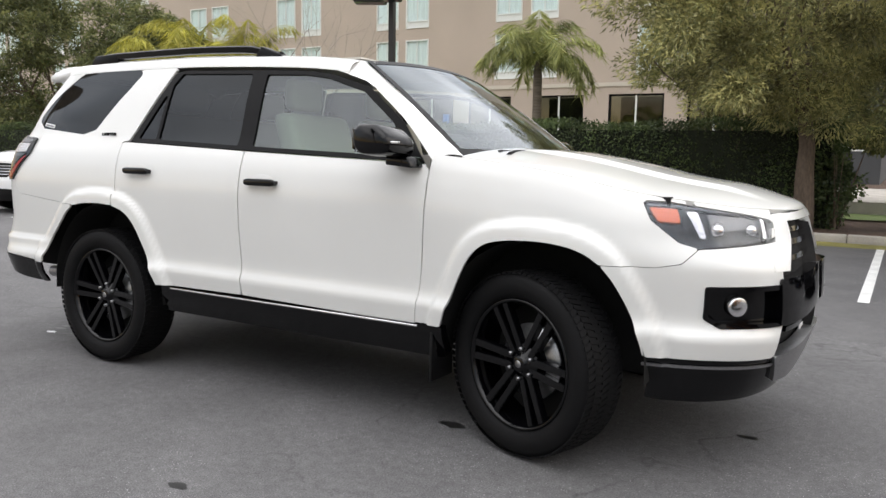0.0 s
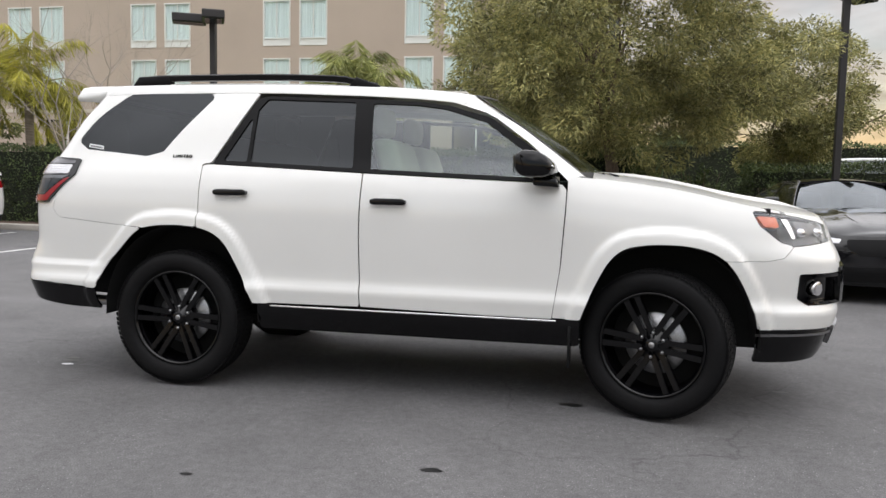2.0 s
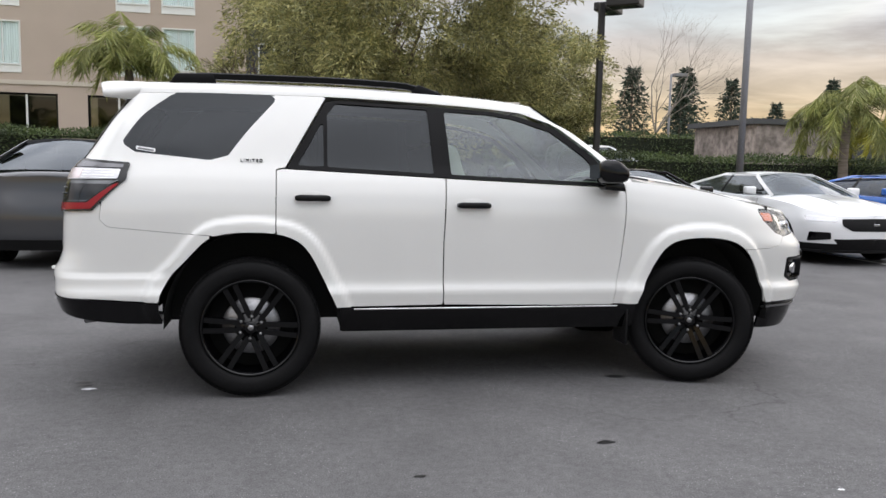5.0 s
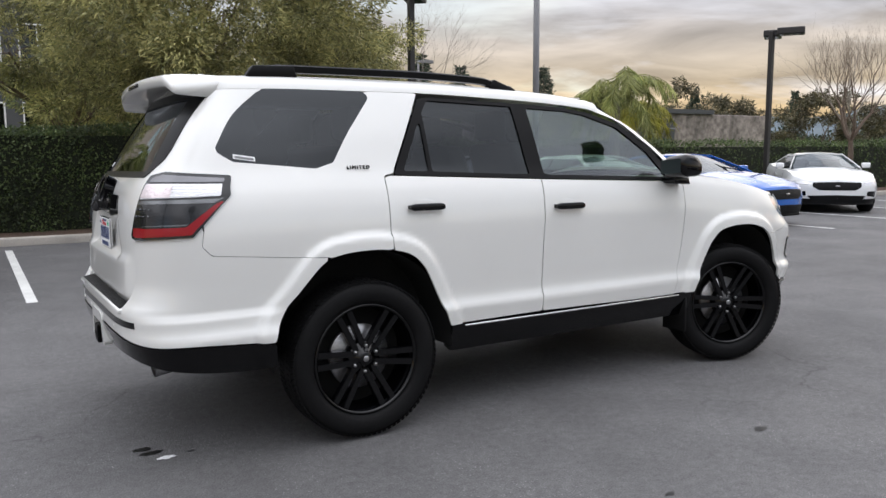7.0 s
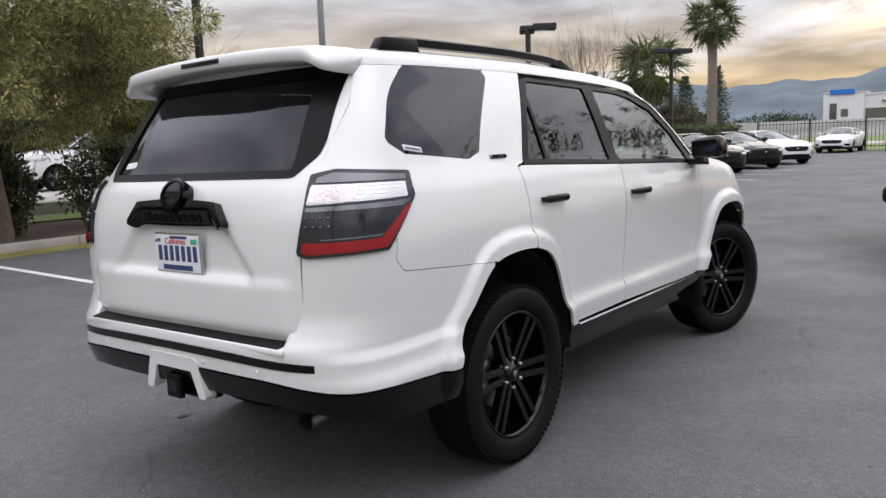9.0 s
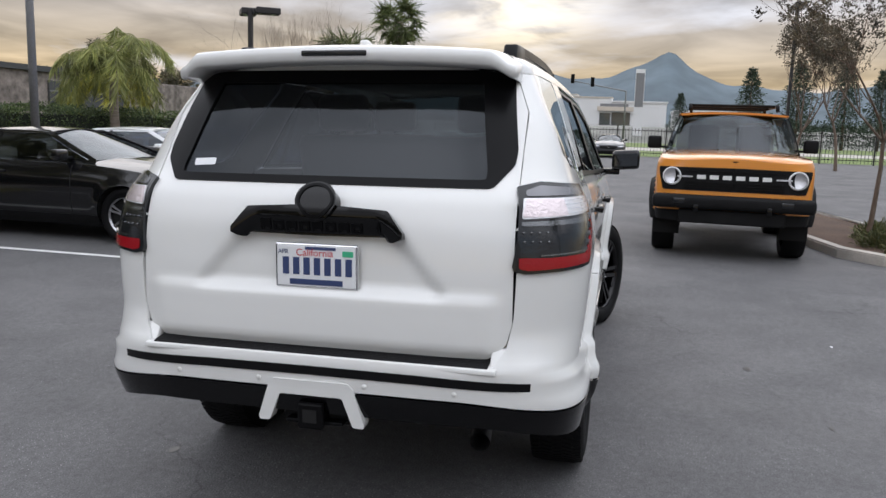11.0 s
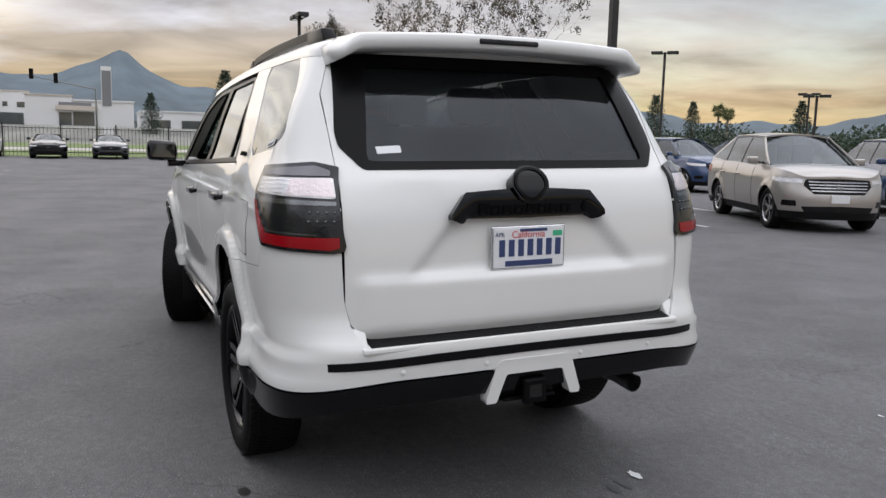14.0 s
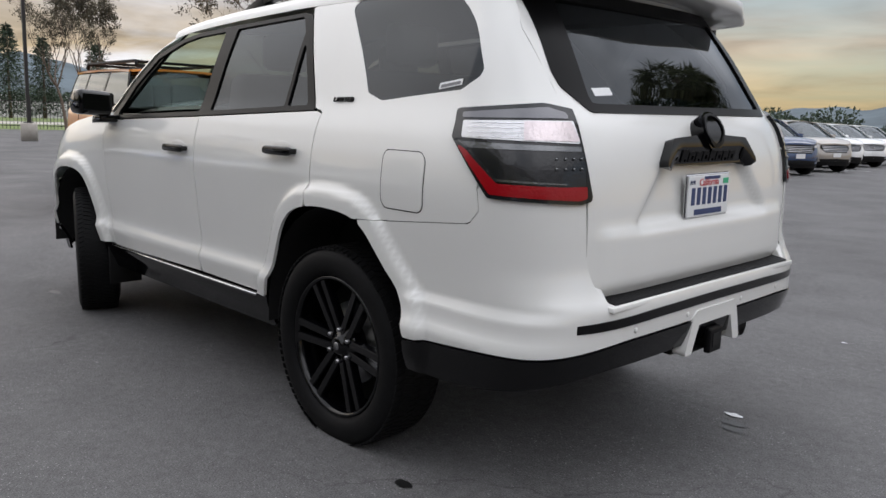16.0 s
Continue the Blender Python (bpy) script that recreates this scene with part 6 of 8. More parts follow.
def far_building(name, x, y0, y1, base, h, depth, label, blocks=(), bays=(), bands=()):
    """Blocks, bays and bands run as shares of the front, from its north end."""
    b = thing(name, label, "building", at=pose(0, 0, base))
    at = lambda k: y1 + (y0 - y1) * k
    part("wall", box_bm(x, x + depth, y0, y1, -1.5, h), WALL_WHITE, b, "", False)
    part("roof", box_bm(x - 0.3, x + depth + 0.3, y0 - 0.3, y1 + 0.3, h, h + 0.35), WALL_WHITE, b, "", False)
    for a, c, d, e, top in blocks:
        part("front_block", box_bm(x - d, x + e, at(c), at(a), -1.5, top), WALL_WHITE, b, "taller plain front block", False)
        part("coping", box_bm(x - d - 0.2, x + e + 0.2, at(c) - 0.2, at(a) + 0.2, top, top + 0.3), STUCCO_PALE, b, "", False)
    for a, c, z0, z1, d in bays:
        win = part("window", box_bm(x - d - 0.12, x - d + 0.05, at(c), at(a), z0, z1), PANE_DARK, b, "dark glazed bay", False)
        n = max(1, round((c - a) * (y1 - y0) / 2.2))
        for k in range(n + 1):
            yy = at(a + (c - a) * k / n)
            part("mullion", box_bm(x - d - 0.2, x - d - 0.1, yy - 0.07, yy + 0.07, z0, z1), METAL_GREY, win, "", False)
    for a, c, z0, z1, d, m in bands:
        part("sign_band", box_bm(x - d - 0.5, x - d + 0.05, at(c), at(a), z0, z1, 0.05), m, b, "", False)
    return b


def bank():
    """Raised ground with a road that carries the buildings across the way."""
    xs, ys = np.linspace(100, 330, 60), np.linspace(-190, 190, 80)
    X, Y = np.meshgrid(xs, ys, indexing="ij")
    Z = 2.9 * ease(X, 110, 185) * (1 - ease(np.abs(Y - 5), 90, 180)) * (1 - ease(X, 280, 328)) - 0.01
    V = np.stack([X, Y, Z], -1).reshape(-1, 3)
    n = len(ys)
    F = [(i * n + k, (i + 1) * n + k, (i + 1) * n + k + 1, i * n + k + 1) for i in range(len(xs) - 1) for k in range(n - 1)]
    tagged(part("ground_bank", mesh_of("ground_bank", V, F), BANK), "raised grey-green ground across the road", "ground", "", "structure")


BANK = material("grey_green_verge", (0.17, 0.17, 0.15), 0.9, grain=0.2, grain_scale=0.6, stain=0.5, stain_scale=0.05)
bank()
far_building("dealer_building", 230, 15.0, 48.0, 2.9, 6.6, 30, "low white commercial building with a blue roof sign", ((0.64, 0.97, 1.2, 9.0, 8.8), (0.0, 0.30, 0.8, 6.0, 7.2)), ((0.05, 0.10, 0.2, 4.6, 0.8), (0.135, 0.185, 1.0, 3.0, 0.8), (0.31, 0.46, 0.3, 3.0, 0.0), (0.66, 0.94, 0.2, 3.4, 1.2), (0.70, 0.74, 5.0, 6.2, 1.2), (0.80, 0.83, 5.0, 6.2, 1.2), (0.90, 0.95, 4.8, 6.2, 1.2)), ((0.05, 0.23, 6.9, 8.2, 0.8, SIGN_BLUE), (0.42, 0.62, 4.4, 5.0, 0.0, METAL_GREY)))
far_building("dealer_building", 190, -8, 14, 2.9, 5.6, 30, "low white commercial building with a dark glazed entrance", ((0.0, 0.42, 0.6, 6.0, 6.5),), ((0.30, 0.41, 0.2, 3.0, 0.6), (0.43, 0.62, 0.2, 3.2, 0.0)), ((0.27, 0.66, 3.5, 4.5, 0.9, STUCCO_PALE), (0.30, 0.60, 4.5, 5.2, 0.7, METAL_GREY)))
far_building("dealer_building", 210, -30, -11, 2.6, 4.6, 25, "low white commercial building far across the road", (), ((0.1, 0.35, 0.3, 2.6, 0.0), (0.5, 0.9, 0.3, 2.6, 0.0)))
far_building("warehouse", 260, -120, -70, 0.0, 5.0, 25, "long low pale warehouse far across the road", (), ((0.1, 0.2, 0.3, 2.6, 0.0), (0.5, 0.6, 0.3, 2.6, 0.0)))
stone = thing("stone_building", "low brown stone building behind the hedge", "building")
part("wall", box_bm(13.2, 26.0, 17.1, 21.0, 0, 2.85, 0.03), WALL_STONE, stone, "", False)
part("roof", box_bm(13.0, 22.6, 17.0, 21.2, 2.85, 3.02), STUCCO_DARK, stone, "", False)
part("gate", box_bm(16.6, 20.4, 17.02, 17.09, 0, 2.6), STUCCO_DARK, stone, "dark panel", False)
for k in range(4):
    part("gate_rail", box_bm(16.6, 20.4, 16.99, 17.02, 0.45 + 0.6 * k, 0.50 + 0.6 * k), METAL_GREY, stone, "", False)
pylon = thing("sign_pylon", "tall pale sign pylon far across the road", "sign")
part("shaft", box_bm(139.4, 140.6, -2.2, -0.6, 0, 12.5), WALL_WHITE, pylon, "", False)
part("sign_panel", box_bm(139.3, 139.38, -2.1, -0.7, 6.0, 11.8), METAL_GREY, pylon, "", False)
mast = thing("traffic_signal", "traffic signal mast far across the road", "traffic light")
part("mast", tube_bm([(110, 0.5, 0), (110, 0.5, 7.2), (110, 8.5, 8.6)], [0.16, 0.12, 0.06], 8), METAL_GREY, mast)
for y in (5.2, 8.0):
    part("signal_head", box_bm(109.7, 110.1, y - 0.25, y + 0.25, 7.7 + (y - 5) * 0.15, 9.0 + (y - 5) * 0.15, 0.04), BLACK_SATIN, mast, "", False)
flat("far_road", rect(66, 78, -300, 300), 0.008, CONCRETE, "pale road beyond the verge", "road")
flat("far_field", [(80, -900), (2400, -2400), (2400, 2400), (80, 900)], 0.012, GRASS, "far green field", "ground")


def hills():
    R = 1500
    az = np.radians(np.linspace(-100, 125, 460))
    def prof(a):
        d = np.degrees(a)
        h = 3.3 + 0.5 * np.sin(d * 0.11 + 1) + 0.35 * np.sin(d * 0.31) + 0.2 * np.sin(d * 0.83 + 2) + 0.08 * np.sin(d * 2.3)
        h += 0.3 * np.exp(-((d - 20) / 9) ** 2) - 1.9 * ease(d, 34, 60) + 0.6 * np.exp(-((d + 18) / 6) ** 2) - 1.5 * np.exp(-((d + 55) / 25) ** 2)
        h += 2.3 * np.exp(-np.abs((d + 2.2) / 2.2) ** 1.4) * 0.75 + 0.9 * np.exp(-((d + 3.0) / 4.5) ** 2)
        return np.tan(np.radians(h)) * R * 0.92
    verts, faces = [], []
    rows = 9
    for j in range(rows):
        k = j / (rows - 1)
        for i, a in enumerate(az):
            r = R * (0.72 + 0.28 * k)
            z = prof(a) * k ** 1.3 * (1 + 0.10 * math.sin(a * 90 + 4 * k) * (1 - k))
            z += 8 * noise.noise(Vector((math.cos(a) * r * 0.012, math.sin(a) * r * 0.012, 0))) * k * (1 - 0.5 * k)
            verts.append((r * math.cos(a), r * math.sin(a), z - 2))
    for j in range(rows - 1):
        for i in range(len(az) - 1):
            p = j * len(az) + i
            faces.append((p, p + 1, p + len(az) + 1, p + len(az)))
    tagged(part("hills", mesh_of("hills", verts, faces), HILL), "distant green-brown hills with one peak, coloured blue-green for haze", "hills", "", "structure")


hills()

# ---- other parked vehicles ----
PAINT = {
    "black": material("black_car_paint", (0.005, 0.005, 0.006), 0.12, coat=0.5, spec=0.4),
    "grey": material("dark_grey_car_paint", (0.045, 0.047, 0.052), 0.28, metal=0.3, coat=1.0),
    "white": material("white_car_paint", (0.78, 0.79, 0.80), 0.3, coat=1.0),
    "pale_blue": material("pale_blue_car_paint", (0.50, 0.57, 0.66), 0.3, coat=1.0),
    "blue": material("bright_blue_car_paint", (0.010, 0.115, 0.47), 0.25, metal=0.2, coat=1.0),
    "navy": material("dark_blue_car_paint", (0.012, 0.040, 0.115), 0.25, metal=0.2, coat=1.0),
    "red": material("dark_red_car_paint", (0.30, 0.018, 0.025), 0.25, metal=0.1, coat=1.0),
    "silver": material("warm_silver_car_paint", (0.36, 0.335, 0.31), 0.3, metal=0.5, coat=1.0),
    "orange": material("orange_car_paint", (0.72, 0.27, 0.035), 0.28, coat=1.0),
}
GLASS_CAR = glass("car_window_glass", (0.20, 0.22, 0.22))
GLASS_CAR_CLEAR = glass("car_windscreen_glass", (0.42, 0.47, 0.46))
ALLOY = material("bright_alloy", (0.42, 0.42, 0.43), 0.25, metal=1.0)
CABIN_DARK = material("dark_cabin", (0.03, 0.03, 0.03), 0.8)

# half lengths run from the middle of the wheelbase; heights in metres
COUPE = dict(front=2.30, rear=-2.49, base=1.36, w=[(0.18, 0.84), (0.30, 0.90), (0.55, 0.935), (0.78, 0.94), (0.92, 0.915), (1.02, 0.87)], low=0.20,
             top=[(-2.49, 1.05), (-2.0, 1.06), (-1.2, 1.01), (-0.2, 0.96), (0.7, 0.95), (1.4, 0.90), (2.0, 0.80), (2.3, 0.74)], crown=0.075,
             cab=dict(a=(0.86, 0.975), b=(0.02, 1.325), c=(-0.95, 1.315), d=(-1.90, 1.085), yb=0.80, yr=0.545, peak=0.05), arch=0.375, tyre=0.345, tyre_w=0.26, fn=2.5, rn=3.0, fa=0.75, ra=0.5)
CROSS = dict(front=2.28, rear=-2.50, base=1.425, w=[(0.22, 0.86), (0.35, 0.90), (0.60, 0.945), (0.92, 0.955), (1.10, 0.925), (1.21, 0.88)], low=0.24,
             top=[(-2.5, 1.17), (-1.0, 1.17), (0.4, 1.13), (0.9, 1.13), (1.5, 1.12), (2.0, 1.06), (2.3, 0.97)], crown=0.07,
             cab=dict(a=(1.10, 1.14), b=(0.25, 1.685), c=(-1.35, 1.705), d=(-2.28, 1.20), yb=0.83, yr=0.61, peak=0.07), arch=0.41, tyre=0.375, tyre_w=0.25, fn=2.6, rn=3.0, fa=0.75, ra=0.5)
BOXY = dict(front=2.12, rear=-2.10, base=1.275, w=[(0.36, 0.86), (0.52, 0.90), (0.80, 0.925), (1.10, 0.93), (1.26, 0.915), (1.31, 0.89)], low=0.48,
            top=[(-2.10, 1.31), (0.5, 1.30), (1.2, 1.29), (1.8, 1.27), (2.12, 1.23)], crown=0.05,
            cab=dict(a=(0.78, 1.31), b=(0.42, 1.835), c=(-1.95, 1.855), d=(-2.06, 1.31), yb=0.86, yr=0.70, peak=0.04), arch=0.48, tyre=0.42, tyre_w=0.28, fn=5.5, rn=5.0, fa=0.45, ra=0.4)
HATCH = dict(CROSS, front=2.25, rear=-2.46, base=1.49, top=[(-2.46, 1.12), (-1.0, 1.10), (0.4, 1.04), (0.9, 1.02), (1.5, 0.98), (2.0, 0.90), (2.3, 0.82)],
             cab=dict(a=(1.15, 1.03), b=(0.25, 1.54), c=(-1.15, 1.56), d=(-2.25, 1.17), yb=0.82, yr=0.58, peak=0.06))


def vehicle(spec, paint, name, label, style):
    """A parked car along +x, standing on z = 0, built from its plan, top line and cabin profile."""
    S = spec
    car = thing(name, label, "car", "parked cars")
    W = smooth_table(*zip(*S["w"]))
    T = smooth_table(*zip(*S["top"]))
    arc_f, arc_r = quarter_arc(S["fa"], 0.92, S["fn"]), quarter_arc(S["ra"], 0.92, S["rn"])
    fc, rc = S["front"] - S["fa"], S["rear"] + S["ra"]
    u1, u0 = fc + arc_f[0][-1], rc - arc_r[0][-1]

    def skin(u, z):
        top = T(np.clip(u, S["rear"], S["front"]))
        zz = z + (S["w"][-1][0] - top) * ease(z, 0.45, 0.75)
        w = W(zz)
        tuck_f = 0.10 * ease(z, 0.55, 0.95) + 0.05 * (1 - ease(z, 0.2, 0.4)) if style != "boxy" else 0.02
        tuck_r = 0.08 * ease(z, 0.6, 1.1) + 0.06 * (1 - ease(z, 0.2, 0.42))
        bx, by = np.interp(u - fc, arc_f[0], arc_f[1]), np.interp(u - fc, arc_f[0], arc_f[2])
        ax, ay = np.interp(rc - u, arc_r[0], arc_r[1]), np.interp(rc - u, arc_r[0], arc_r[2])
        x = np.where(u > fc, fc + (S["fa"] - tuck_f) * bx, np.where(u < rc, rc - (S["ra"] - tuck_r) * ax, u))
        y = np.where(u > fc, w * by, np.where(u < rc, w * ay, w))
        d = np.minimum(np.hypot(u - S["base"], z - S["tyre"]), np.hypot(u + S["base"], z - S["tyre"])) - S["arch"]
        y = y + (0.025 if style != "boxy" else 0.07) * (1 - ease(d, 0.03, 0.10 if style != "boxy" else 0.08)) * ease(z, 0.2, 0.4)
        return np.stack([x, -y, z], -1)

    arches = lambda u, z: np.minimum(np.hypot(u - S["base"], z - S["tyre"]), np.hypot(u + S["base"], z - S["tyre"])) - S["arch"]
    flank = lambda u, z: np.maximum.reduce([u0 - u, u - u1, S["low"] - z, z - T(np.clip(u, S["rear"], S["front"])), -arches(u, z)])
    dark_low = lambda u, z: np.maximum.reduce([u0 - u, u - u1, S["low"] - z, z - (S["low"] + 0.13), -arches(u, z)])
    zmax = max(t for _, t in S["top"])
    C = S["cab"]
    ax_, az_ = C["a"]; bx_, bz_ = C["b"]; cx_, cz_ = C["c"]; dx_, dz_ = C["d"]
    af = lambda x, z: (x, z)
    for mirror in (False, True):
        s = 1 if mirror else -1
        part("body_side", sheet("body_side", skin, flank, (u0, u1), (S["low"], zmax), 0.05, mirror, 0.02), paint, car)
        part("sill", sheet("sill", skin, dark_low, (u0, u1), (S["low"] - 0.02, S["low"] + 0.15), 0.045, mirror, 0.02, 0.006), BLACK_PLASTIC, car, "black lower trim")
        # door joints
        for x0 in ((0.62, -0.62) if style == "coupe" else (0.62, -0.32, -1.25)):
            ztop = float(T(x0))
            g = poly_sdf([(x0 - 0.006, 0.36), (x0 + 0.006, 0.36), (x0 + 0.006, ztop - 0.02), (x0 - 0.006, ztop - 0.02)])
            part("door_joint", sheet("door_joint", skin, g, (x0 - 0.006, x0 + 0.006), (0.35, ztop), 0.006, mirror, 0.002, 0.002), UNDER, car)
        # side glass between belt and roof
        def side_pt(x, k):
            zb = np.interp(x, [dx_, cx_, bx_, ax_], [dz_, T(cx_), T(bx_), az_])
            zr = np.interp(x, [dx_, cx_, bx_, ax_], [dz_, cz_, bz_, az_])
            return np.stack([x, -(C["yb"] * (1 - k) + C["yr"] * k) - 0.03 * k * (1 - k), zb * (1 - k) + k * bz_ + 0 * zr], -1)
        prof = poly_sdf([(dx_, dz_ + 0.01), (cx_, cz_ - 0.015), (bx_, bz_ - 0.015), (ax_, az_ + 0.01), (bx_, float(T(bx_)) - 0.01), (cx_, float(T(cx_)) - 0.01)])
        def glass_fn(x, z):
            zb, zt = 1.0, bz_
            k = np.clip((z - az_) / (bz_ - az_), -0.3, 1.1)
            return np.stack([x, -(C["yb"] * (1 - k) + C["yr"] * k) - 0.06 * k * (1 - k), z], -1)
        part("side_window", sheet("side_window", glass_fn, grown(prof, -0.02), (dx_, ax_), (0.9, max(bz_, cz_)), 0.03, mirror, 0.004), GLASS_CAR, car, "dark side window")
        rim_f = less(grown(prof, 0.035), grown(prof, -0.012))
        part("window_surround", sheet("window_surround", glass_fn, rim_f, (dx_ - 0.05, ax_ + 0.05), (0.88, max(bz_, cz_) + 0.05), 0.022, mirror, 0.01, 0.002), paint if style != "boxy" else BLACK_PLASTIC, car)
        for px in ((-0.66,) if style == "coupe" else (-0.36, -1.30)):
            pil = both(poly_sdf([(px - 0.03, 0.8), (px + 0.03, 0.8), (px + 0.01, 2.0), (px - 0.05, 2.0)]), prof)
            part("pillar", sheet("pillar", glass_fn, pil, (px - 0.06, px + 0.04), (0.9, bz_), 0.02, mirror, 0.004, 0.004), BLACK_SATIN, car)
        mz = az_ + 0.06
        mi = box_bm(ax_ - 0.40, ax_ - 0.28, *sorted((s * (C["yb"] + 0.08), s * (C["yb"] + 0.27))), mz - 0.04, mz + 0.09 + (0.05 if style == "boxy" else 0), 0.03, 3)
        part("door_mirror", mi, paint if style != "boxy" else BLACK_PLASTIC, car)
        part("mirror_arm", box_bm(ax_ - 0.37, ax_ - 0.31, *sorted((s * (C["yb"] - 0.03), s * (C["yb"] + 0.10))), mz - 0.03, mz, 0.005), BLACK_PLASTIC, car, "", False)
        for hx in ((-0.42,) if style == "coupe" else (-0.22, -1.12)):
            yy = -float(skin(np.array([hx]), np.array([zmax - 0.22]))[0, 1])
            part("door_handle", box_bm(hx - 0.09, hx + 0.09, *sorted((s * (yy - 0.01), s * (yy + 0.03))), zmax - 0.245, zmax - 0.215, 0.008), paint if paint is not PAINT["orange"] else BLACK_PLASTIC, car)
        # lamps
        uf = lambda y: fc + float(np.interp(-y / 0.9, -arc_f[2], arc_f[0]))
        ur = lambda y: rc - float(np.interp(-y / 0.9, -arc_r[2], arc_r[0]))
        if style == "coupe":
            hl = poly_sdf([(uf(0.86), 0.735), (uf(0.55), 0.700), (uf(0.56), 0.655), (uf(0.84), 0.660)], 0.01)
            part("head_lamp", sheet("head_lamp", skin, hl, (uf(0.90), uf(0.5)), (0.63, 0.76), 0.014, mirror, 0.02, 0.006), LAMP_CLEAR, car, "slim head lamp")
            sl = poly_sdf([(uf(0.82), 0.50), (uf(0.62), 0.50), (uf(0.62), 0.40), (uf(0.84), 0.36)], 0.01)
            part("side_intake", sheet("side_intake", skin, sl, (uf(0.88), uf(0.58)), (0.34, 0.52), 0.018, mirror, 0.02, 0.006), BLACK_GLOSS, car)
            for k in range(3):
                tl = poly_sdf([(ur(0.76 - 0.12 * k), 0.98), (ur(0.68 - 0.12 * k), 0.98), (ur(0.68 - 0.12 * k), 0.80), (ur(0.76 - 0.12 * k), 0.80)], 0.01)
                part("tail_lamp", sheet("tail_lamp", skin, tl, (ur(0.40), ur(0.80)), (0.78, 1.0), 0.02, mirror, 0.02, 0.006), LAMP_RED, car)
        elif style == "boxy":
            pass
        else:
            hl = poly_sdf([(uf(0.90), 0.96), (uf(0.58), 0.93), (uf(0.58), 0.86), (uf(0.88), 0.87)], 0.01)
            part("head_lamp", sheet("head_lamp", skin, hl, (uf(0.92), uf(0.52)), (0.83, 0.98), 0.016, mirror, 0.02, 0.006), LAMP_CLEAR, car, "head lamp")
            fg = poly_sdf([(uf(0.82), 0.56), (uf(0.66), 0.56), (uf(0.66), 0.46), (uf(0.84), 0.46)], 0.01)
            part("fog_intake", sheet("fog_intake", skin, fg, (uf(0.88), uf(0.6)), (0.44, 0.58), 0.018, mirror, 0.02, 0.006), BLACK_GLOSS, car)
            if name == "hatchback":
                for k in range(3):
                    tl = poly_sdf([(ur(0.84 - 0.075 * k), 1.02), (ur(0.80 - 0.075 * k), 1.02), (ur(0.78 - 0.075 * k), 0.90), (ur(0.82 - 0.075 * k), 0.90)], 0.006)
                    part("tail_lamp", sheet("tail_lamp", skin, tl, (ur(0.55), ur(0.88)), (0.88, 1.04), 0.014, mirror, 0.02, 0.006), LAMP_CLEAR, car, "slim three-bar tail lamp")
            else:
                tl = poly_sdf([(ur(0.90) + 0.05, 1.08), (ur(0.55), 1.06), (ur(0.55), 0.94), (ur(0.90) + 0.05, 0.92)], 0.01)
                part("tail_lamp", sheet("tail_lamp", skin, tl, (ur(0.5), ur(0.92) + 0.08), (0.9, 1.1), 0.018, mirror, 0.02, 0.006), LAMP_RED, car, "red tail lamp")
        if style == "boxy":
            flare = lambda u, z: np.maximum.reduce([arches(u, z) - 0.085, -arches(u, z), S["low"] - 0.02 - z])
            part("wheel_flare", sheet("wheel_flare", skin, flare, (-S["base"] - 0.7, S["base"] + 0.7), (S["low"] - 0.02, 1.2), 0.03, mirror, 0.04, 0.012), BLACK_PLASTIC, car, "black plastic wheel flare")
        # wheel wells
        for x in (-S["base"], S["base"]):
            bml = bmesh.new()
            prev = None
            for k in range(15):
                a = math.pi * (-0.1 + 1.2 * k / 14)
                cur = [bml.verts.new((x + (S["arch"] + 0.01) * math.cos(a), s * 0.60, S["tyre"] + (S["arch"] + 0.01) * math.sin(a))), bml.verts.new((x + (S["arch"] + 0.01) * math.cos(a), s * 0.92, S["tyre"] + (S["arch"] + 0.01) * math.sin(a)))]
                if prev:
                    bml.faces.new((prev[0], prev[1], cur[1], cur[0]))
                prev = cur
            part("arch_liner", bml, UNDER, car)
    # upper panel: bonnet, shoulders and tail as one sheet with a crown
    def deck(u, r):
        e = skin(u, T(np.clip(u, S["rear"], S["front"])))
        ye = -e[..., 1]
        rise = S["crown"] * np.clip(ye / 0.75, 0, 1) * (1 - np.abs(r) ** 2.4)
        if style == "coupe":
            rise = rise + 0.018 * (1 - ease(np.abs(np.abs(ye * r) - 0.36), 0.0, 0.10)) * ease(u, 0.8, 1.1) * (1 - ease(u, 1.9, 2.3))
        return np.stack([e[..., 0], ye * r, e[..., 2] + rise], -1)
    part("upper_panel", sheet("upper_panel", deck, lambda u, v: np.maximum.reduce([u0 + 0.04 - u, u - u1 + 0.04, np.abs(v) - 1.0]), (u0, u1), (-1, 1), 0.06, False, 0.02), paint, car, "bonnet and upper body")

    def quad(p0, p1, y0, y1, bow):
        def f(a, b):
            k = b
            x = p0[0] * (1 - k) + p1[0] * k - bow * a * a * (1 if p0[0] > p1[0] else -1)
            y = a * (y0 * (1 - k) + y1 * k)
            z = p0[1] * (1 - k) + p1[1] * k + 0.03 * k * (1 - k) + C["peak"] * k * (1 - a * a) * 0.8 + S["crown"] * (1 - k) * (1 - a * a) * 0.4
            if p0[0] < p1[0]:
                y = -y
            return np.stack([x, y, z], -1)
        return f
    sq = lambda u, v: np.maximum.reduce([np.abs(u) - 0.97, np.abs(v - 0.5) - 0.48])
    part("windscreen", sheet("windscreen", quad((ax_ + 0.06, az_), (bx_, bz_), C["yb"], C["yr"], 0.14), sq, (-1, 1), (0, 1), 0.06, False, 0.004), GLASS_CAR_CLEAR, car, "tinted windscreen")
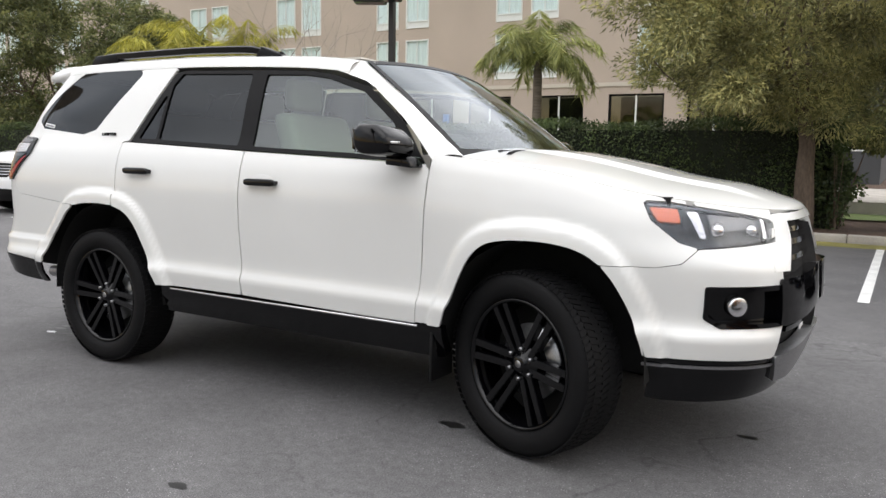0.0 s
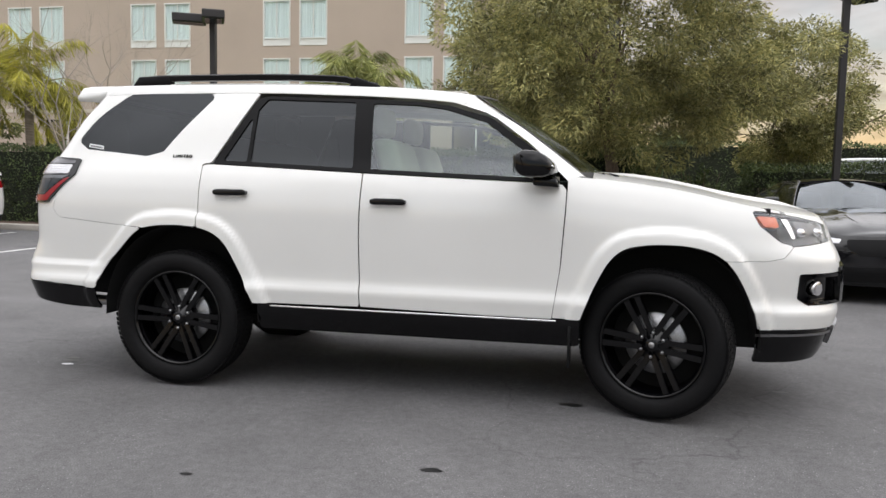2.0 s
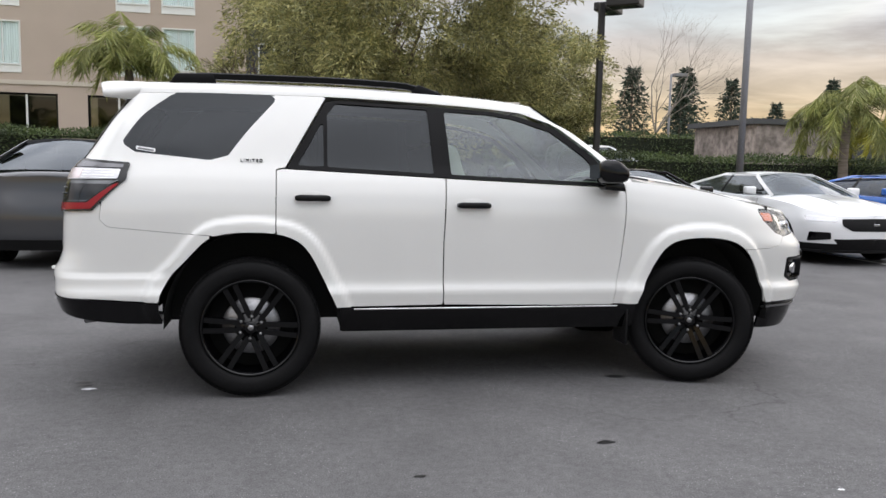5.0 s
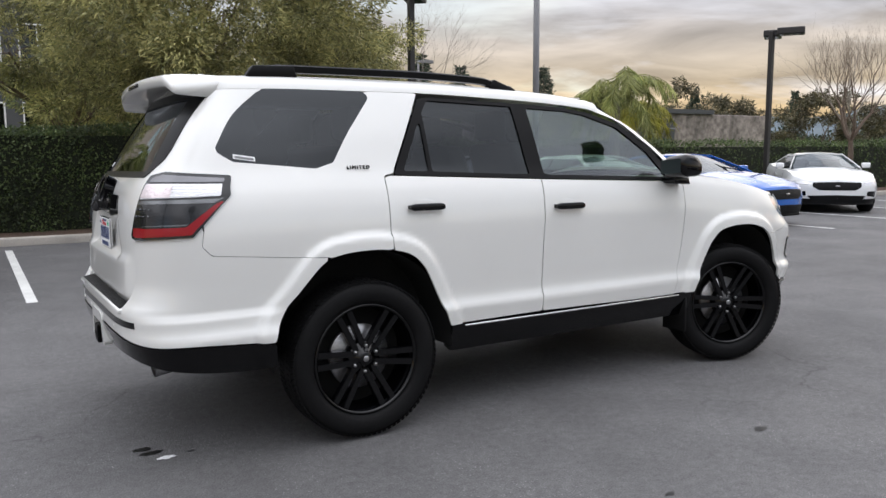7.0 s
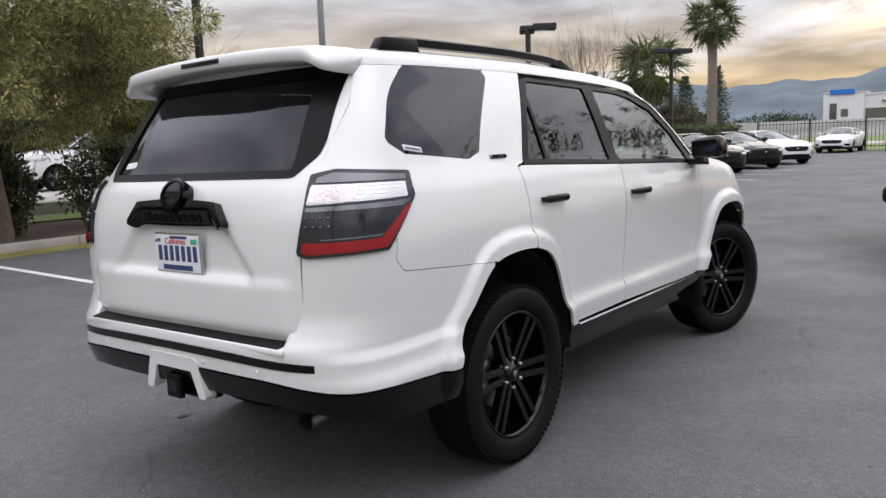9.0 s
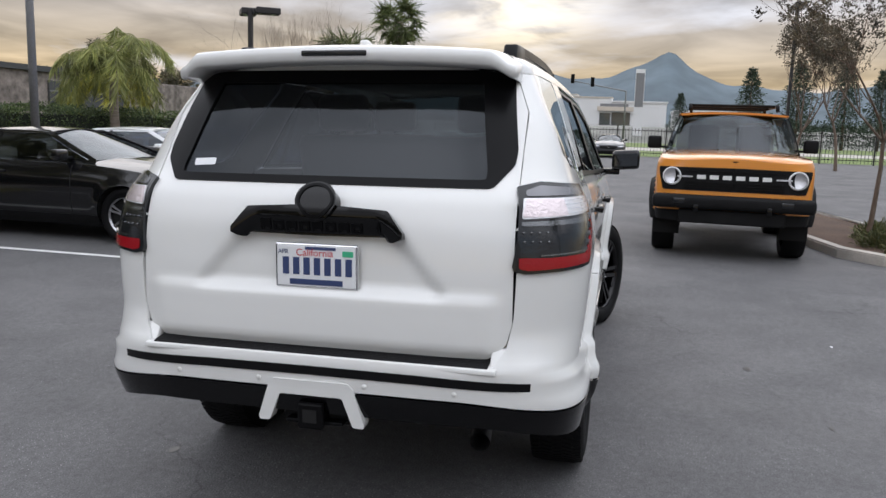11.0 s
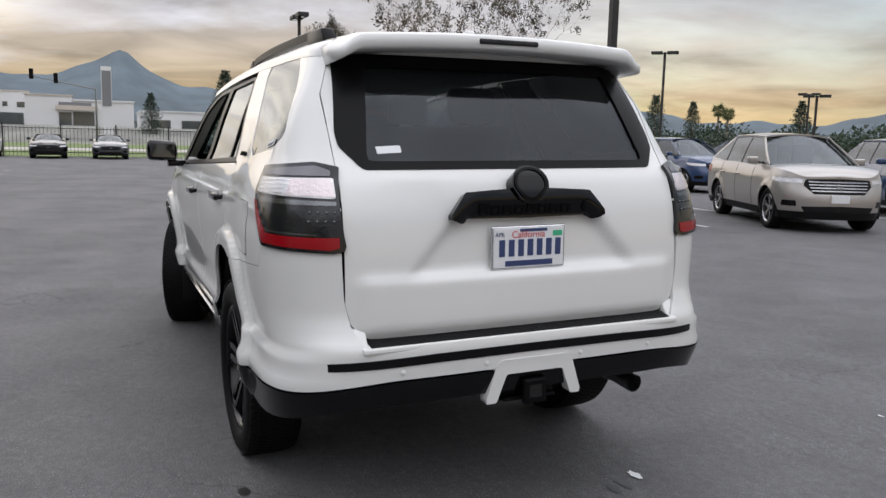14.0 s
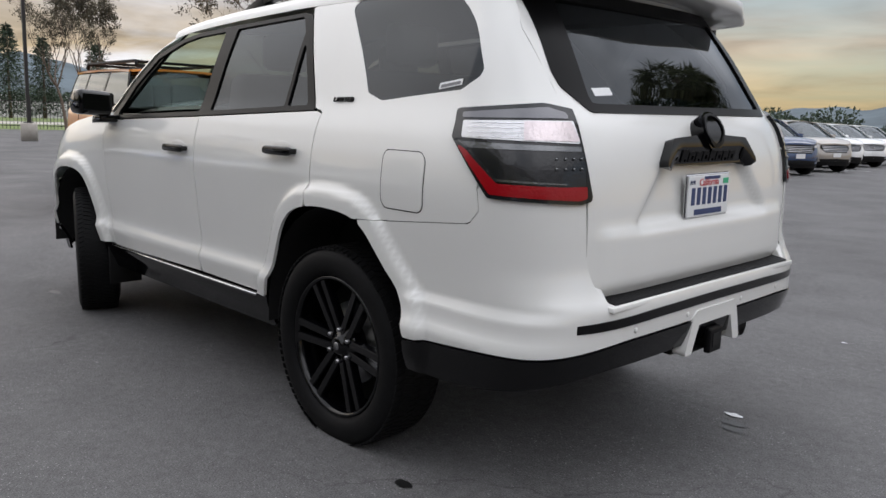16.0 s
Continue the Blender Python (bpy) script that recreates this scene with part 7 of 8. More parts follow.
    if name in ("hatchback", "crossover", "coupe", "boxy_off_roader"):
        part("rear_window", sheet("rear_window", quad((dx_ - 0.03, dz_), (cx_, cz_), C["yb"] * 0.95, C["yr"], 0.08), sq, (-1, 1), (0, 1), 0.06, False, 0.004), GLASS_CAR, car, "dark rear window")

    def roof_fn(x, a):
        k = np.interp(x, [cx_, bx_], [cz_, bz_])
        t = (x - cx_) / (bx_ - cx_)
        return np.stack([x, a * C["yr"] * 1.03, k + 0.035 * 4 * t * (1 - t) * 0.6 + C["peak"] * (1 - np.abs(a) ** 2.5) * 0.85 - 0.004], -1)
    part("roof", sheet("roof", roof_fn, lambda u, v: np.maximum.reduce([cx_ - 0.05 - u, u - bx_ - 0.04, np.abs(v) - 1]), (cx_ - 0.06, bx_ + 0.06), (-1, 1), 0.06, False, 0.03), paint, car)
    part("cabin", box_bm(dx_ + 0.35, ax_ - 0.15, -0.70, 0.70, 0.55, zmax - 0.06), CABIN_DARK, car, "dark cabin interior", False)
    for sx in ((-0.15,) if style == "coupe" else (-0.1, -0.95)):
        for sy in (-0.36, 0.36):
            b = box_bm(sx - 0.32, sx - 0.18, sy - 0.22, sy + 0.22, 0.85, bz_ - 0.14, 0.05)
            part("seat_back", b, CABIN_DARK, car)
    pan = box_bm(S["rear"] + 0.25, S["front"] - 0.30, -0.58, 0.58, S["low"] + 0.02, zmax - 0.35)
    part("floor_pan", pan, UNDER, car, "", False)
    part("floor_pan", box_bm(-S["base"] + S["arch"] + 0.02, S["base"] - S["arch"] - 0.02, -0.84, 0.84, S["low"] + 0.02, zmax - 0.30), UNDER, car, "", False)
    # face of the car
    gmat = BLACK_PLASTIC
    for mirror in (False, True):
        uf = lambda y: fc + float(np.interp(-y / 0.9, -arc_f[2], arc_f[0]))
        if style == "coupe":
            g = poly_sdf([(uf(0.50), 0.70), (u1 + 0.02, 0.715), (u1 + 0.02, 0.525), (uf(0.36), 0.525), (uf(0.48), 0.60)], 0.01)
            part("grille", sheet("grille", skin, g, (uf(0.54), u1), (0.51, 0.73), 0.02, mirror, 0.02, 0.004), BLACK_PLASTIC, car, "black grille")
            g = poly_sdf([(uf(0.60), 0.40), (u1 + 0.02, 0.42), (u1 + 0.02, 0.29), (uf(0.50), 0.28)], 0.01)
            part("lower_intake", sheet("lower_intake", skin, g, (uf(0.66), u1), (0.26, 0.44), 0.02, mirror, 0.02, 0.004), BLACK_PLASTIC, car, "black lower intake")
            g = poly_sdf([(uf(0.88), 0.235), (u1 + 0.02, 0.245), (u1 + 0.02, 0.205), (uf(0.88), 0.205)], 0.004)
            part("splitter", sheet("splitter", skin, g, (uf(0.9), u1), (0.19, 0.26), 0.014, mirror, 0.03, 0.03), BLACK_PLASTIC, car, "black front splitter")
        elif style == "boxy":
            g = poly_sdf([(uf(0.86), 1.14), (u1 + 0.02, 1.15), (u1 + 0.02, 0.86), (uf(0.80), 0.86)], 0.02)
            part("grille", sheet("grille", skin, g, (uf(0.9), u1), (0.84, 1.18), 0.018, mirror, 0.02, 0.006), BLACK_PLASTIC, car, "black grille panel")
            for k in range(7):
                zz = 0.885 + 0.034 * k
                if 0.985 < zz < 1.065:
                    continue
                b = poly_sdf([(uf(0.56), zz), (u1 + 0.02, zz), (u1 + 0.02, zz + 0.012), (uf(0.56), zz + 0.012)])
                part("grille_bar", sheet("grille_bar", skin, b, (uf(0.6), u1), (zz - 0.006, zz + 0.018), 0.006, mirror, 0.008, 0.014), BLACK_SATIN, car)
            for k in range(3):
                y = 0.075 + 0.145 * k
                b = poly_sdf([(uf(y + 0.05), 1.055), (uf(y - 0.05), 1.055), (uf(y - 0.05), 1.005), (uf(y + 0.05), 1.005)])
                part("grille_letter_bar", sheet("grille_letter_bar", skin, b, (uf(y + 0.06), uf(y - 0.06)), (0.99, 1.07), 0.012, mirror, 0.01, 0.014), FRAME_WHITE, car, "white plain bar")
            q = skin(np.array([uf(0.70)]), np.array([1.03]))[0]
            sg = -1 if not mirror else 1
            lamp = part("head_lamp", lathe_bm([(0.105, 0.0), (0.105, 0.03), (0.088, 0.035), (0.086, 0.015), (0.0, 0.02)], 28, "x"), LAMP_CLEAR, car, "round head lamp")
            lamp.matrix_basis = pose(q[0] - 0.005, sg * 0.725, 1.03)
            part("lamp_ring", lathe_bm([(0.108, 0.0), (0.112, 0.036), (0.100, 0.038)], 28, "x"), FRAME_WHITE, lamp)
            part("lamp_bar", box_bm(q[0] + 0.02, q[0] + 0.035, *sorted((sg * 0.48, sg * 0.66)), 1.02, 1.04), LAMP_CLEAR, car, "", False)
        else:
            g = poly_sdf([(uf(0.54), 0.93), (u1 + 0.02, 0.95), (u1 + 0.02, 0.68), (uf(0.40), 0.68), (uf(0.56), 0.82)], 0.015)
            part("grille", sheet("grille", skin, g, (uf(0.60), u1), (0.66, 0.97), 0.02, mirror, 0.02, 0.004), BLACK_PLASTIC, car, "dark grille with bright bars")
            if name != "hatchback":
                for k in range(4):
                    z = 0.72 + 0.052 * k
                    b = poly_sdf([(uf(0.44 + 0.02 * k), z), (u1 + 0.02, z), (u1 + 0.02, z + 0.02), (uf(0.44 + 0.02 * k), z + 0.02)])
                    part("grille_bar", sheet("grille_bar", skin, b, (uf(0.56), u1), (z - 0.01, z + 0.03), 0.012, mirror, 0.01, 0.014), ALLOY, car)
            g = poly_sdf([(uf(0.60), 0.46), (u1 + 0.02, 0.48), (u1 + 0.02, 0.36), (uf(0.56), 0.36)], 0.01)
            part("lower_intake", sheet("lower_intake", skin, g, (uf(0.64), u1), (0.34, 0.5), 0.02, mirror, 0.02, 0.004), BLACK_PLASTIC, car, "black lower intake")
    xf = float(skin(np.array([u1]), np.array([0.78 if style != "coupe" else 0.62]))[0, 0])
    part("emblem", box_bm(xf + 0.002, xf + 0.022, -0.07 if style != "coupe" else -0.05, 0.07 if style != "coupe" else 0.05, (0.755 if style != "coupe" else 0.60), (0.805 if style != "coupe" else 0.64), 0.008), ALLOY if style != "boxy" else BLACK_SATIN, car, "plain bright emblem")
    xp = float(skin(np.array([u1]), np.array([0.56]))[0, 0])
    if style == "cross" and name != "hatchback":
        part("front_plate", box_bm(xp + 0.01, xp + 0.02, -0.155, 0.155, 0.53, 0.67, 0.003), PAPER, car, "pale dealer plate", False)
    if style == "boxy":
        bumper = box_bm(xp - 0.06, xp + 0.14, -0.94, 0.94, 0.64, 0.81, 0.05, 3)
        part("front_bumper", bumper, BLACK_PLASTIC, car, "heavy black front bumper")
        part("bumper_skid", box_bm(xp - 0.05, xp + 0.06, -0.62, 0.62, 0.46, 0.63, 0.02), BLACK_PLASTIC, car, "", False)
        for sg in (-1, 1):
            part("tow_hook", box_bm(xp + 0.13, xp + 0.17, sg * 0.42 - 0.03, sg * 0.42 + 0.03, 0.60, 0.70, 0.01), BLACK_GLOSS, car)
            rl = part("roof_rail", tube_bm([(0.35, sg * 0.58, 1.89), (0.30, sg * 0.58, 1.96), (-1.85, sg * 0.58, 1.98), (-1.90, sg * 0.58, 1.91)], 0.025, 8), BLACK_PLASTIC, car, "black roof rail")
            part("fog_lamp", box_bm(xp + 0.12, xp + 0.15, sg * 0.62 - 0.07, sg * 0.62 + 0.07, 0.70, 0.77, 0.01), LAMP_DARK, car, "dark square fog lamp")
        for x in (0.1, -0.9, -1.7):
            part("roof_bar", tube_bm([(x, -0.58, 1.965), (x, 0.58, 1.965)], 0.02, 8), BLACK_PLASTIC, car, "black roof bar")
        part("light_bar", box_bm(ax_ - 0.20, ax_ - 0.16, -0.62, 0.62, az_ + 0.015, az_ + 0.03), BLACK_PLASTIC, car, "", False)
    # wheels
    key = (style, S["tyre"])
    for x in (-S["base"], S["base"]):
        for s in (-1, 1):
            w = new("wheel")
            w.parent = car
            r, tw = S["tyre"], S["tyre_w"] / 2
            rim_r = r * 0.70
            shared(key + ("t",), "tyre", lambda: lathe_bm([(rim_r, -tw * 0.8), (rim_r + 0.02, -tw), (r - 0.03, -tw), (r - 0.005, -tw * 0.82), (r, 0), (r - 0.005, tw * 0.82), (r - 0.03, tw), (rim_r, tw * 0.8)], 44), RUBBER, w, "", True)
            shared(key + ("r",), "rim", lambda: alloy_bm(rim_r, tw, 5 if style != "boxy" else 6), ALLOY if style != "boxy" else WHEEL_BLACK, w, "bright alloy wheel" if style != "boxy" else "dark alloy wheel")
            shared(key + ("b",), "rim_back", lambda: lathe_bm([(0.01, -tw * 0.35), (rim_r * 0.98, -tw * 0.35), (rim_r, tw * 0.5)], 28), UNDER, w)
            w.matrix_basis = pose(x, s * (0.80 if style != "coupe" else 0.80), r, 0, 0, 0 if s < 0 else 180)
    return car


def alloy_bm(r, tw, n):
    bm = lathe_bm([(r, -tw * 0.80), (r - 0.012, -tw * 0.9), (r - 0.03, -tw * 0.75), (r - 0.035, -tw * 0.3)], 40)
    for k in range(n):
        a = 2 * math.pi * k / n + 0.2
        for off in (-0.16, 0.16):
            c, s = math.cos(a + off), math.sin(a + off)
            c0, s0 = math.cos(a + off * 0.5), math.sin(a + off * 0.5)
            top = [bm.verts.new((q * cc - t * ss, d, q * ss + t * cc)) for q, t, d, cc, ss in ((0.04, -0.014, -tw * 0.62, c0, s0), (0.04, 0.014, -tw * 0.62, c0, s0), (r - 0.02, 0.013, -tw * 0.80, c, s), (r - 0.02, -0.013, -tw * 0.80, c, s))]
            bot = [bm.verts.new((v.co.x, v.co.y + 0.03, v.co.z)) for v in top]
            bm.faces.new(top)
            for i in range(4):
                bm.faces.new((top[i], bot[i], bot[(i + 1) % 4], top[(i + 1) % 4]))
    lathe_bm([(0.0, -tw * 0.74), (0.05, -tw * 0.72), (0.06, -tw * 0.4)], 20, bm=bm)
    bmesh.ops.recalc_face_normals(bm, faces=bm.faces)
    return bm


def stand(make, places):
    """The first place takes the car itself, the others its copies; a place is x, y, heading in degrees."""
    ob = make()
    for k, (x, y, a, *z) in enumerate(places):
        m = pose(x, y, z[0] if z else 0, 0, 0, a)
        if k == 0:
            ob.matrix_basis = m
        else:
            copy_thing(ob, m)
    return ob


DOWN = -90
stand(lambda: vehicle(COUPE, PAINT["black"], "coupe", "glossy black two-door sports coupe parked in a marked stall", "coupe"), [(4.2, 6.25, DOWN), (23.4, 7.4, 226), (27.0, 7.2, 226), (45.0, 3.6, 182), (45.0, -6.5, 215)])
stand(lambda: vehicle(COUPE, PAINT["grey"], "coupe", "dark grey two-door sports coupe parked near the fence", "coupe"), [(45.0, 0.4, 180)])
stand(lambda: vehicle(COUPE, PAINT["white"], "coupe", "white two-door sports coupe parked in a marked stall", "coupe"), [(7.3, 6.9, DOWN), (15.4, 7.7, 224), (30.6, 7.0, 226), (45.0, 7.0, 180)])
stand(lambda: vehicle(COUPE, PAINT["blue"], "coupe", "bright blue two-door sports coupe parked in a marked stall", "coupe"), [(10.1, 7.1, DOWN)])
stand(lambda: vehicle(BOXY, PAINT["orange"], "boxy_off_roader", "orange boxy off-roader with black bumper and roof rack", "boxy"), [(7.2, -2.42, 176)])
stand(lambda: vehicle(CROSS, PAINT["black"], "crossover", "glossy black crossover parked in a marked stall", "cross"), [(7.95, -7.6, 167)])
stand(lambda: vehicle(CROSS, PAINT["silver"], "crossover", "warm silver crossover parked in a marked stall", "cross"), [(6.6, -11.3, 154), (8.2, -26.6, 150)])
stand(lambda: vehicle(CROSS, PAINT["navy"], "crossover", "dark blue crossover parked in a marked stall", "cross"), [(7.3, -16.0, 148), (16.4, -17.0, 176), (17.0, -21.5, 176), (7.9, -23.0, 148)])
stand(lambda: vehicle(CROSS, PAINT["red"], "crossover", "dark red crossover parked in a marked stall", "cross"), [(7.5, -19.5, 148)])
stand(lambda: vehicle(CROSS, PAINT["white"], "crossover", "white crossover parked in a marked stall", "cross"), [(-12.0, 6.7, DOWN), (9.0, -30.2, 150), (9.2, -33.5, 150), (9.4, -37.0, 150), (8.2, 20.6, 175, 0.38)])
stand(lambda: vehicle(HATCH, PAINT["grey"], "hatchback", "dark grey electric hatchback parked in a marked stall", "cross"), [(-4.05, 7.0, 90)])
stand(lambda: vehicle(BOXY, PAINT["black"], "boxy_off_roader", "black boxy off-roader parked far across the lot", "boxy"), [(48.5, -19.6, 72), (47.5, -23.2, 72)])

# ---- plants ----
def leaf_material(name, colour, colour2, rough=0.6):
    m = bpy.data.materials.new(name)
    m.use_nodes = True
    nt = m.node_tree
    N, L = nt.nodes.new, nt.links.new
    b = nt.nodes["Principled BSDF"]
    b.inputs["Roughness"].default_value = rough
    geo, mix = N("ShaderNodeNewGeometry"), N("ShaderNodeMix")
    mix.data_type = "RGBA"
    mix.inputs[6].default_value, mix.inputs[7].default_value = (*colour, 1), (*colour2, 1)
    L(geo.outputs["Random Per Island"], mix.inputs[0])
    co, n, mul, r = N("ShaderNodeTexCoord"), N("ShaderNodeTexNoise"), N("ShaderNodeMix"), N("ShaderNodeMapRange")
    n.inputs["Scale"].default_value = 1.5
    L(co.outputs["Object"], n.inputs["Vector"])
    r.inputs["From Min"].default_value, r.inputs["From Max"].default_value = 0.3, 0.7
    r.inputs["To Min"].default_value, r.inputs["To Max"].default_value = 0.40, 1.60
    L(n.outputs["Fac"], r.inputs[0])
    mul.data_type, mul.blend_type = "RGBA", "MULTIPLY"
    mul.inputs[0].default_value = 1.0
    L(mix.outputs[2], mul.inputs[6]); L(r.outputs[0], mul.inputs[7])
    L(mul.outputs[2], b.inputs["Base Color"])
    tr, ms, out = N("ShaderNodeBsdfTranslucent"), N("ShaderNodeMixShader"), nt.nodes["Material Output"]
    ms.inputs[0].default_value = 0.25
    L(mul.outputs[2], tr.inputs[0]); L(b.outputs[0], ms.inputs[1]); L(tr.outputs[0], ms.inputs[2]); L(ms.outputs[0], out.inputs[0])
    return m


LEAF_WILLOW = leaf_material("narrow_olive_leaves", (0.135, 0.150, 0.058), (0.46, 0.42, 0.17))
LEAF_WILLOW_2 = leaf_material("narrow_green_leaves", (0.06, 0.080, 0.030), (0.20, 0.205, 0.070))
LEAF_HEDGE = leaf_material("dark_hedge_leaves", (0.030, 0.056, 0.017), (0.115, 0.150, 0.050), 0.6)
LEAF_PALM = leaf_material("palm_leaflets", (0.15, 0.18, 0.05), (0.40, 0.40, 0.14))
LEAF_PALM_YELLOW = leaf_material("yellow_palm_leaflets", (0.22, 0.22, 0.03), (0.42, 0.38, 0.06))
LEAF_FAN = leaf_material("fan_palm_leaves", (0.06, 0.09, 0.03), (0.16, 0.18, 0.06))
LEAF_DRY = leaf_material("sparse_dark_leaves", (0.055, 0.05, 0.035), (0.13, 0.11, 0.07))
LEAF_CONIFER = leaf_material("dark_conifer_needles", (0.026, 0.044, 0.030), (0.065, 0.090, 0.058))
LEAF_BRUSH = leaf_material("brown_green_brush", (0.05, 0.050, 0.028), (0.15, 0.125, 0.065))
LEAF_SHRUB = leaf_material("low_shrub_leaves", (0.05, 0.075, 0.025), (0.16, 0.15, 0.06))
BARK = material("brown_bark", (0.13, 0.095, 0.07), 0.9, grain=0.3, grain_scale=30, stain=0.2, stain_scale=3, bump=0.8, bump_scale=40, stretch=(1, 1, 0.3))
BARK_PALE = material("pale_grey_bark", (0.30, 0.265, 0.23), 0.9, grain=0.2, grain_scale=30, stain=0.2, stain_scale=3, bump=0.4, bump_scale=50)
BARK_PALM = material("ringed_palm_trunk", (0.20, 0.165, 0.13), 0.9, grain=0.3, grain_scale=12, bump=0.8, bump_scale=14, stretch=(0.3, 0.3, 2.5))


def leaves_mesh(name, centres, dirs, length, width, bend=0.25, rng=None):
    """One mesh of many small folded leaves: at each centre a leaf that points along dirs."""
    n = len(centres)
    d = dirs / np.maximum(np.linalg.norm(dirs, axis=1), 1e-9)[:, None]
    side = np.cross(d, rng.normal(size=(n, 3)))
    side /= np.maximum(np.linalg.norm(side, axis=1), 1e-9)[:, None]
    up = np.cross(side, d)
    L = (length * rng.uniform(0.6, 1.3, n))[:, None]
    W = (width * rng.uniform(0.7, 1.2, n))[:, None]
    p0 = centres
    p1 = centres + d * L * 0.5 + side * W * 0.5
    p2 = centres + d * L - up * L * bend
    p3 = centres + d * L * 0.5 - side * W * 0.5
    verts = np.stack([p0, p1, p2, p3], 1).reshape(-1, 3)
    me = bpy.data.meshes.new(name)
    me.vertices.add(len(verts))
    me.vertices.foreach_set("co", verts.astype(np.float32).ravel())
    me.loops.add(4 * n)
    me.loops.foreach_set("vertex_index", np.arange(4 * n, dtype=np.int32))
    me.polygons.add(n)
    me.polygons.foreach_set("loop_start", np.arange(0, 4 * n, 4, dtype=np.int32))
    me.update(calc_edges=True)
    return me


def limbs(rng, base, height, spread, levels=4, splits=3, radius=0.14, lean=(0, 0), first=0.35, gravity=0.0):
    """A branching skeleton. Returns the bmesh and the twig tips with their directions."""
    bm = bmesh.new()
    tips = []

    def grow(p, d, length, r, level):
        n = 4
        pts, rad = [p], [r]
        q = p.copy()
        for k in range(n):
            d = (d + Vector(rng.normal(size=3)) * 0.10 + Vector((0, 0, 0.06 - gravity * level)) * 0.5).normalized()
            q = q + d * length / n
            pts.append(q.copy())
            rad.append(r * (1 - 0.42 * (k + 1) / n))
        tube_bm(pts, rad, 7 if level < 2 else 4, bm, False)
        if level >= levels:
            tips.append((q.copy(), d.copy()))
            return
        for k in range(splits if level else splits + 1):
            a = 2 * math.pi * (k + rng.uniform(-0.3, 0.3)) / (splits + (0 if level else 1))
            o = d.orthogonal().normalized()
            o.rotate(Matrix.Rotation(a, 3, d))
            nd = (d * (1.0 - 0.3 * spread) + o * spread * rng.uniform(0.7, 1.2)).normalized()
            at = pts[-1] if k == 0 or level < 1 else pts[rng.integers(2, 5)]
            grow(at.copy(), nd, length * rng.uniform(0.62, 0.85), rad[-1] * 0.78, level + 1)
            if level >= 2:
                tips.append((at + nd * length * 0.3, nd))
    grow(Vector(base), Vector((lean[0], lean[1], 1)).normalized(), height * first, radius, 0)
    return bm, tips


def bushy_tree(x, y, h, rx, seed, m, label, clumps=260, per=70, low=0.28, radius=0.20, ry=None, leaf=1.0):
    """A broad tree with drooping narrow leaves in many clumps."""
    rng = np.random.default_rng(seed)
    ry = ry or rx
    t = thing("leafy_tree", label, "tree", "trees", at=pose(x, y, 0))
    bm, tips = limbs(rng, (0, 0, 0), h, 0.75, 3, 3, radius, first=0.30)
    part("trunk", bm, BARK, t, "brown bark")
    cs, ds = [], []
    for k in range(clumps):
        v = rng.normal(size=3)
        v /= np.linalg.norm(v)
        rr = rng.uniform(0.30, 1.0) ** 0.45
        wob = 0.86 + 0.20 * math.sin(3.1 * math.atan2(v[1], v[0]) + seed) * math.cos(2.3 * v[2] + seed) + 0.07 * rng.normal()
        c = np.array([v[0] * rx * rr * wob, v[1] * ry * rr * wob, h * (low + (1 - low) * (0.5 + 0.5 * v[2] * rr * wob))])
        size = rng.uniform(0.30, 0.62) * (h / 7)
        # leaves hang from a domed clump, thick on its crest and ragged below
        q = rng.normal(size=(per, 3))
        q /= np.linalg.norm(q, axis=1)[:, None]
        rad = rng.uniform(0.45, 1.0, (per, 1)) ** 0.5
        pts = c + q * rad * size * np.array([1.0, 1.0, 0.62]) + rng.normal(size=(per, 3)) * 0.05
        out = q * np.array([0.9, 0.9, 0.6]) + np.array([v[0], v[1], 0]) * 0.25 + np.array([0, 0, -0.30]) + rng.normal(size=(per, 3)) * 0.40
        cs.append(pts); ds.append(out)
    part("crown", leaves_mesh("crown", np.concatenate(cs), np.concatenate(ds), 0.115 * leaf, 0.028 * leaf, 0.35, rng), m, t, "drooping narrow olive leaves", False)
    return t


def bare_tree(x, y, h, seed, label, m=BARK_PALE, leaves=0, lean=(0, 0), radius=0.09, spread=0.55, levels=4, leaf_size=0.10, first=0.36, rise=0.0):
    rng = np.random.default_rng(seed)
    t = thing("bare_tree" if not leaves else "sparse_tree", label, "tree", "trees", at=pose(x, y, 0))
    bm, tips = limbs(rng, (0, 0, 0), h, spread, levels, 3, radius, lean, first, -rise)
    part("trunk", bm, m, t)
    if leaves:
        P = np.array([p for p, d in tips])
        D = np.array([d for p, d in tips])
        # leaves sit in tight tufts on some of the twigs
        tuft = rng.integers(0, len(P), max(20, leaves // 18))
        k = tuft[rng.integers(0, len(tuft), leaves)]
        pts = P[k] + rng.normal(size=(leaves, 3)) * leaf_size * 0.75 + D[k] * rng.uniform(-0.05, 0.30, (leaves, 1)) * leaf_size * 5
        part("crown", leaves_mesh("crown", pts, D[k] + rng.normal(size=(leaves, 3)) * 0.8, leaf_size, leaf_size * 0.45, 0.3, rng), LEAF_DRY, t, "sparse dark leaves", False)
    return t


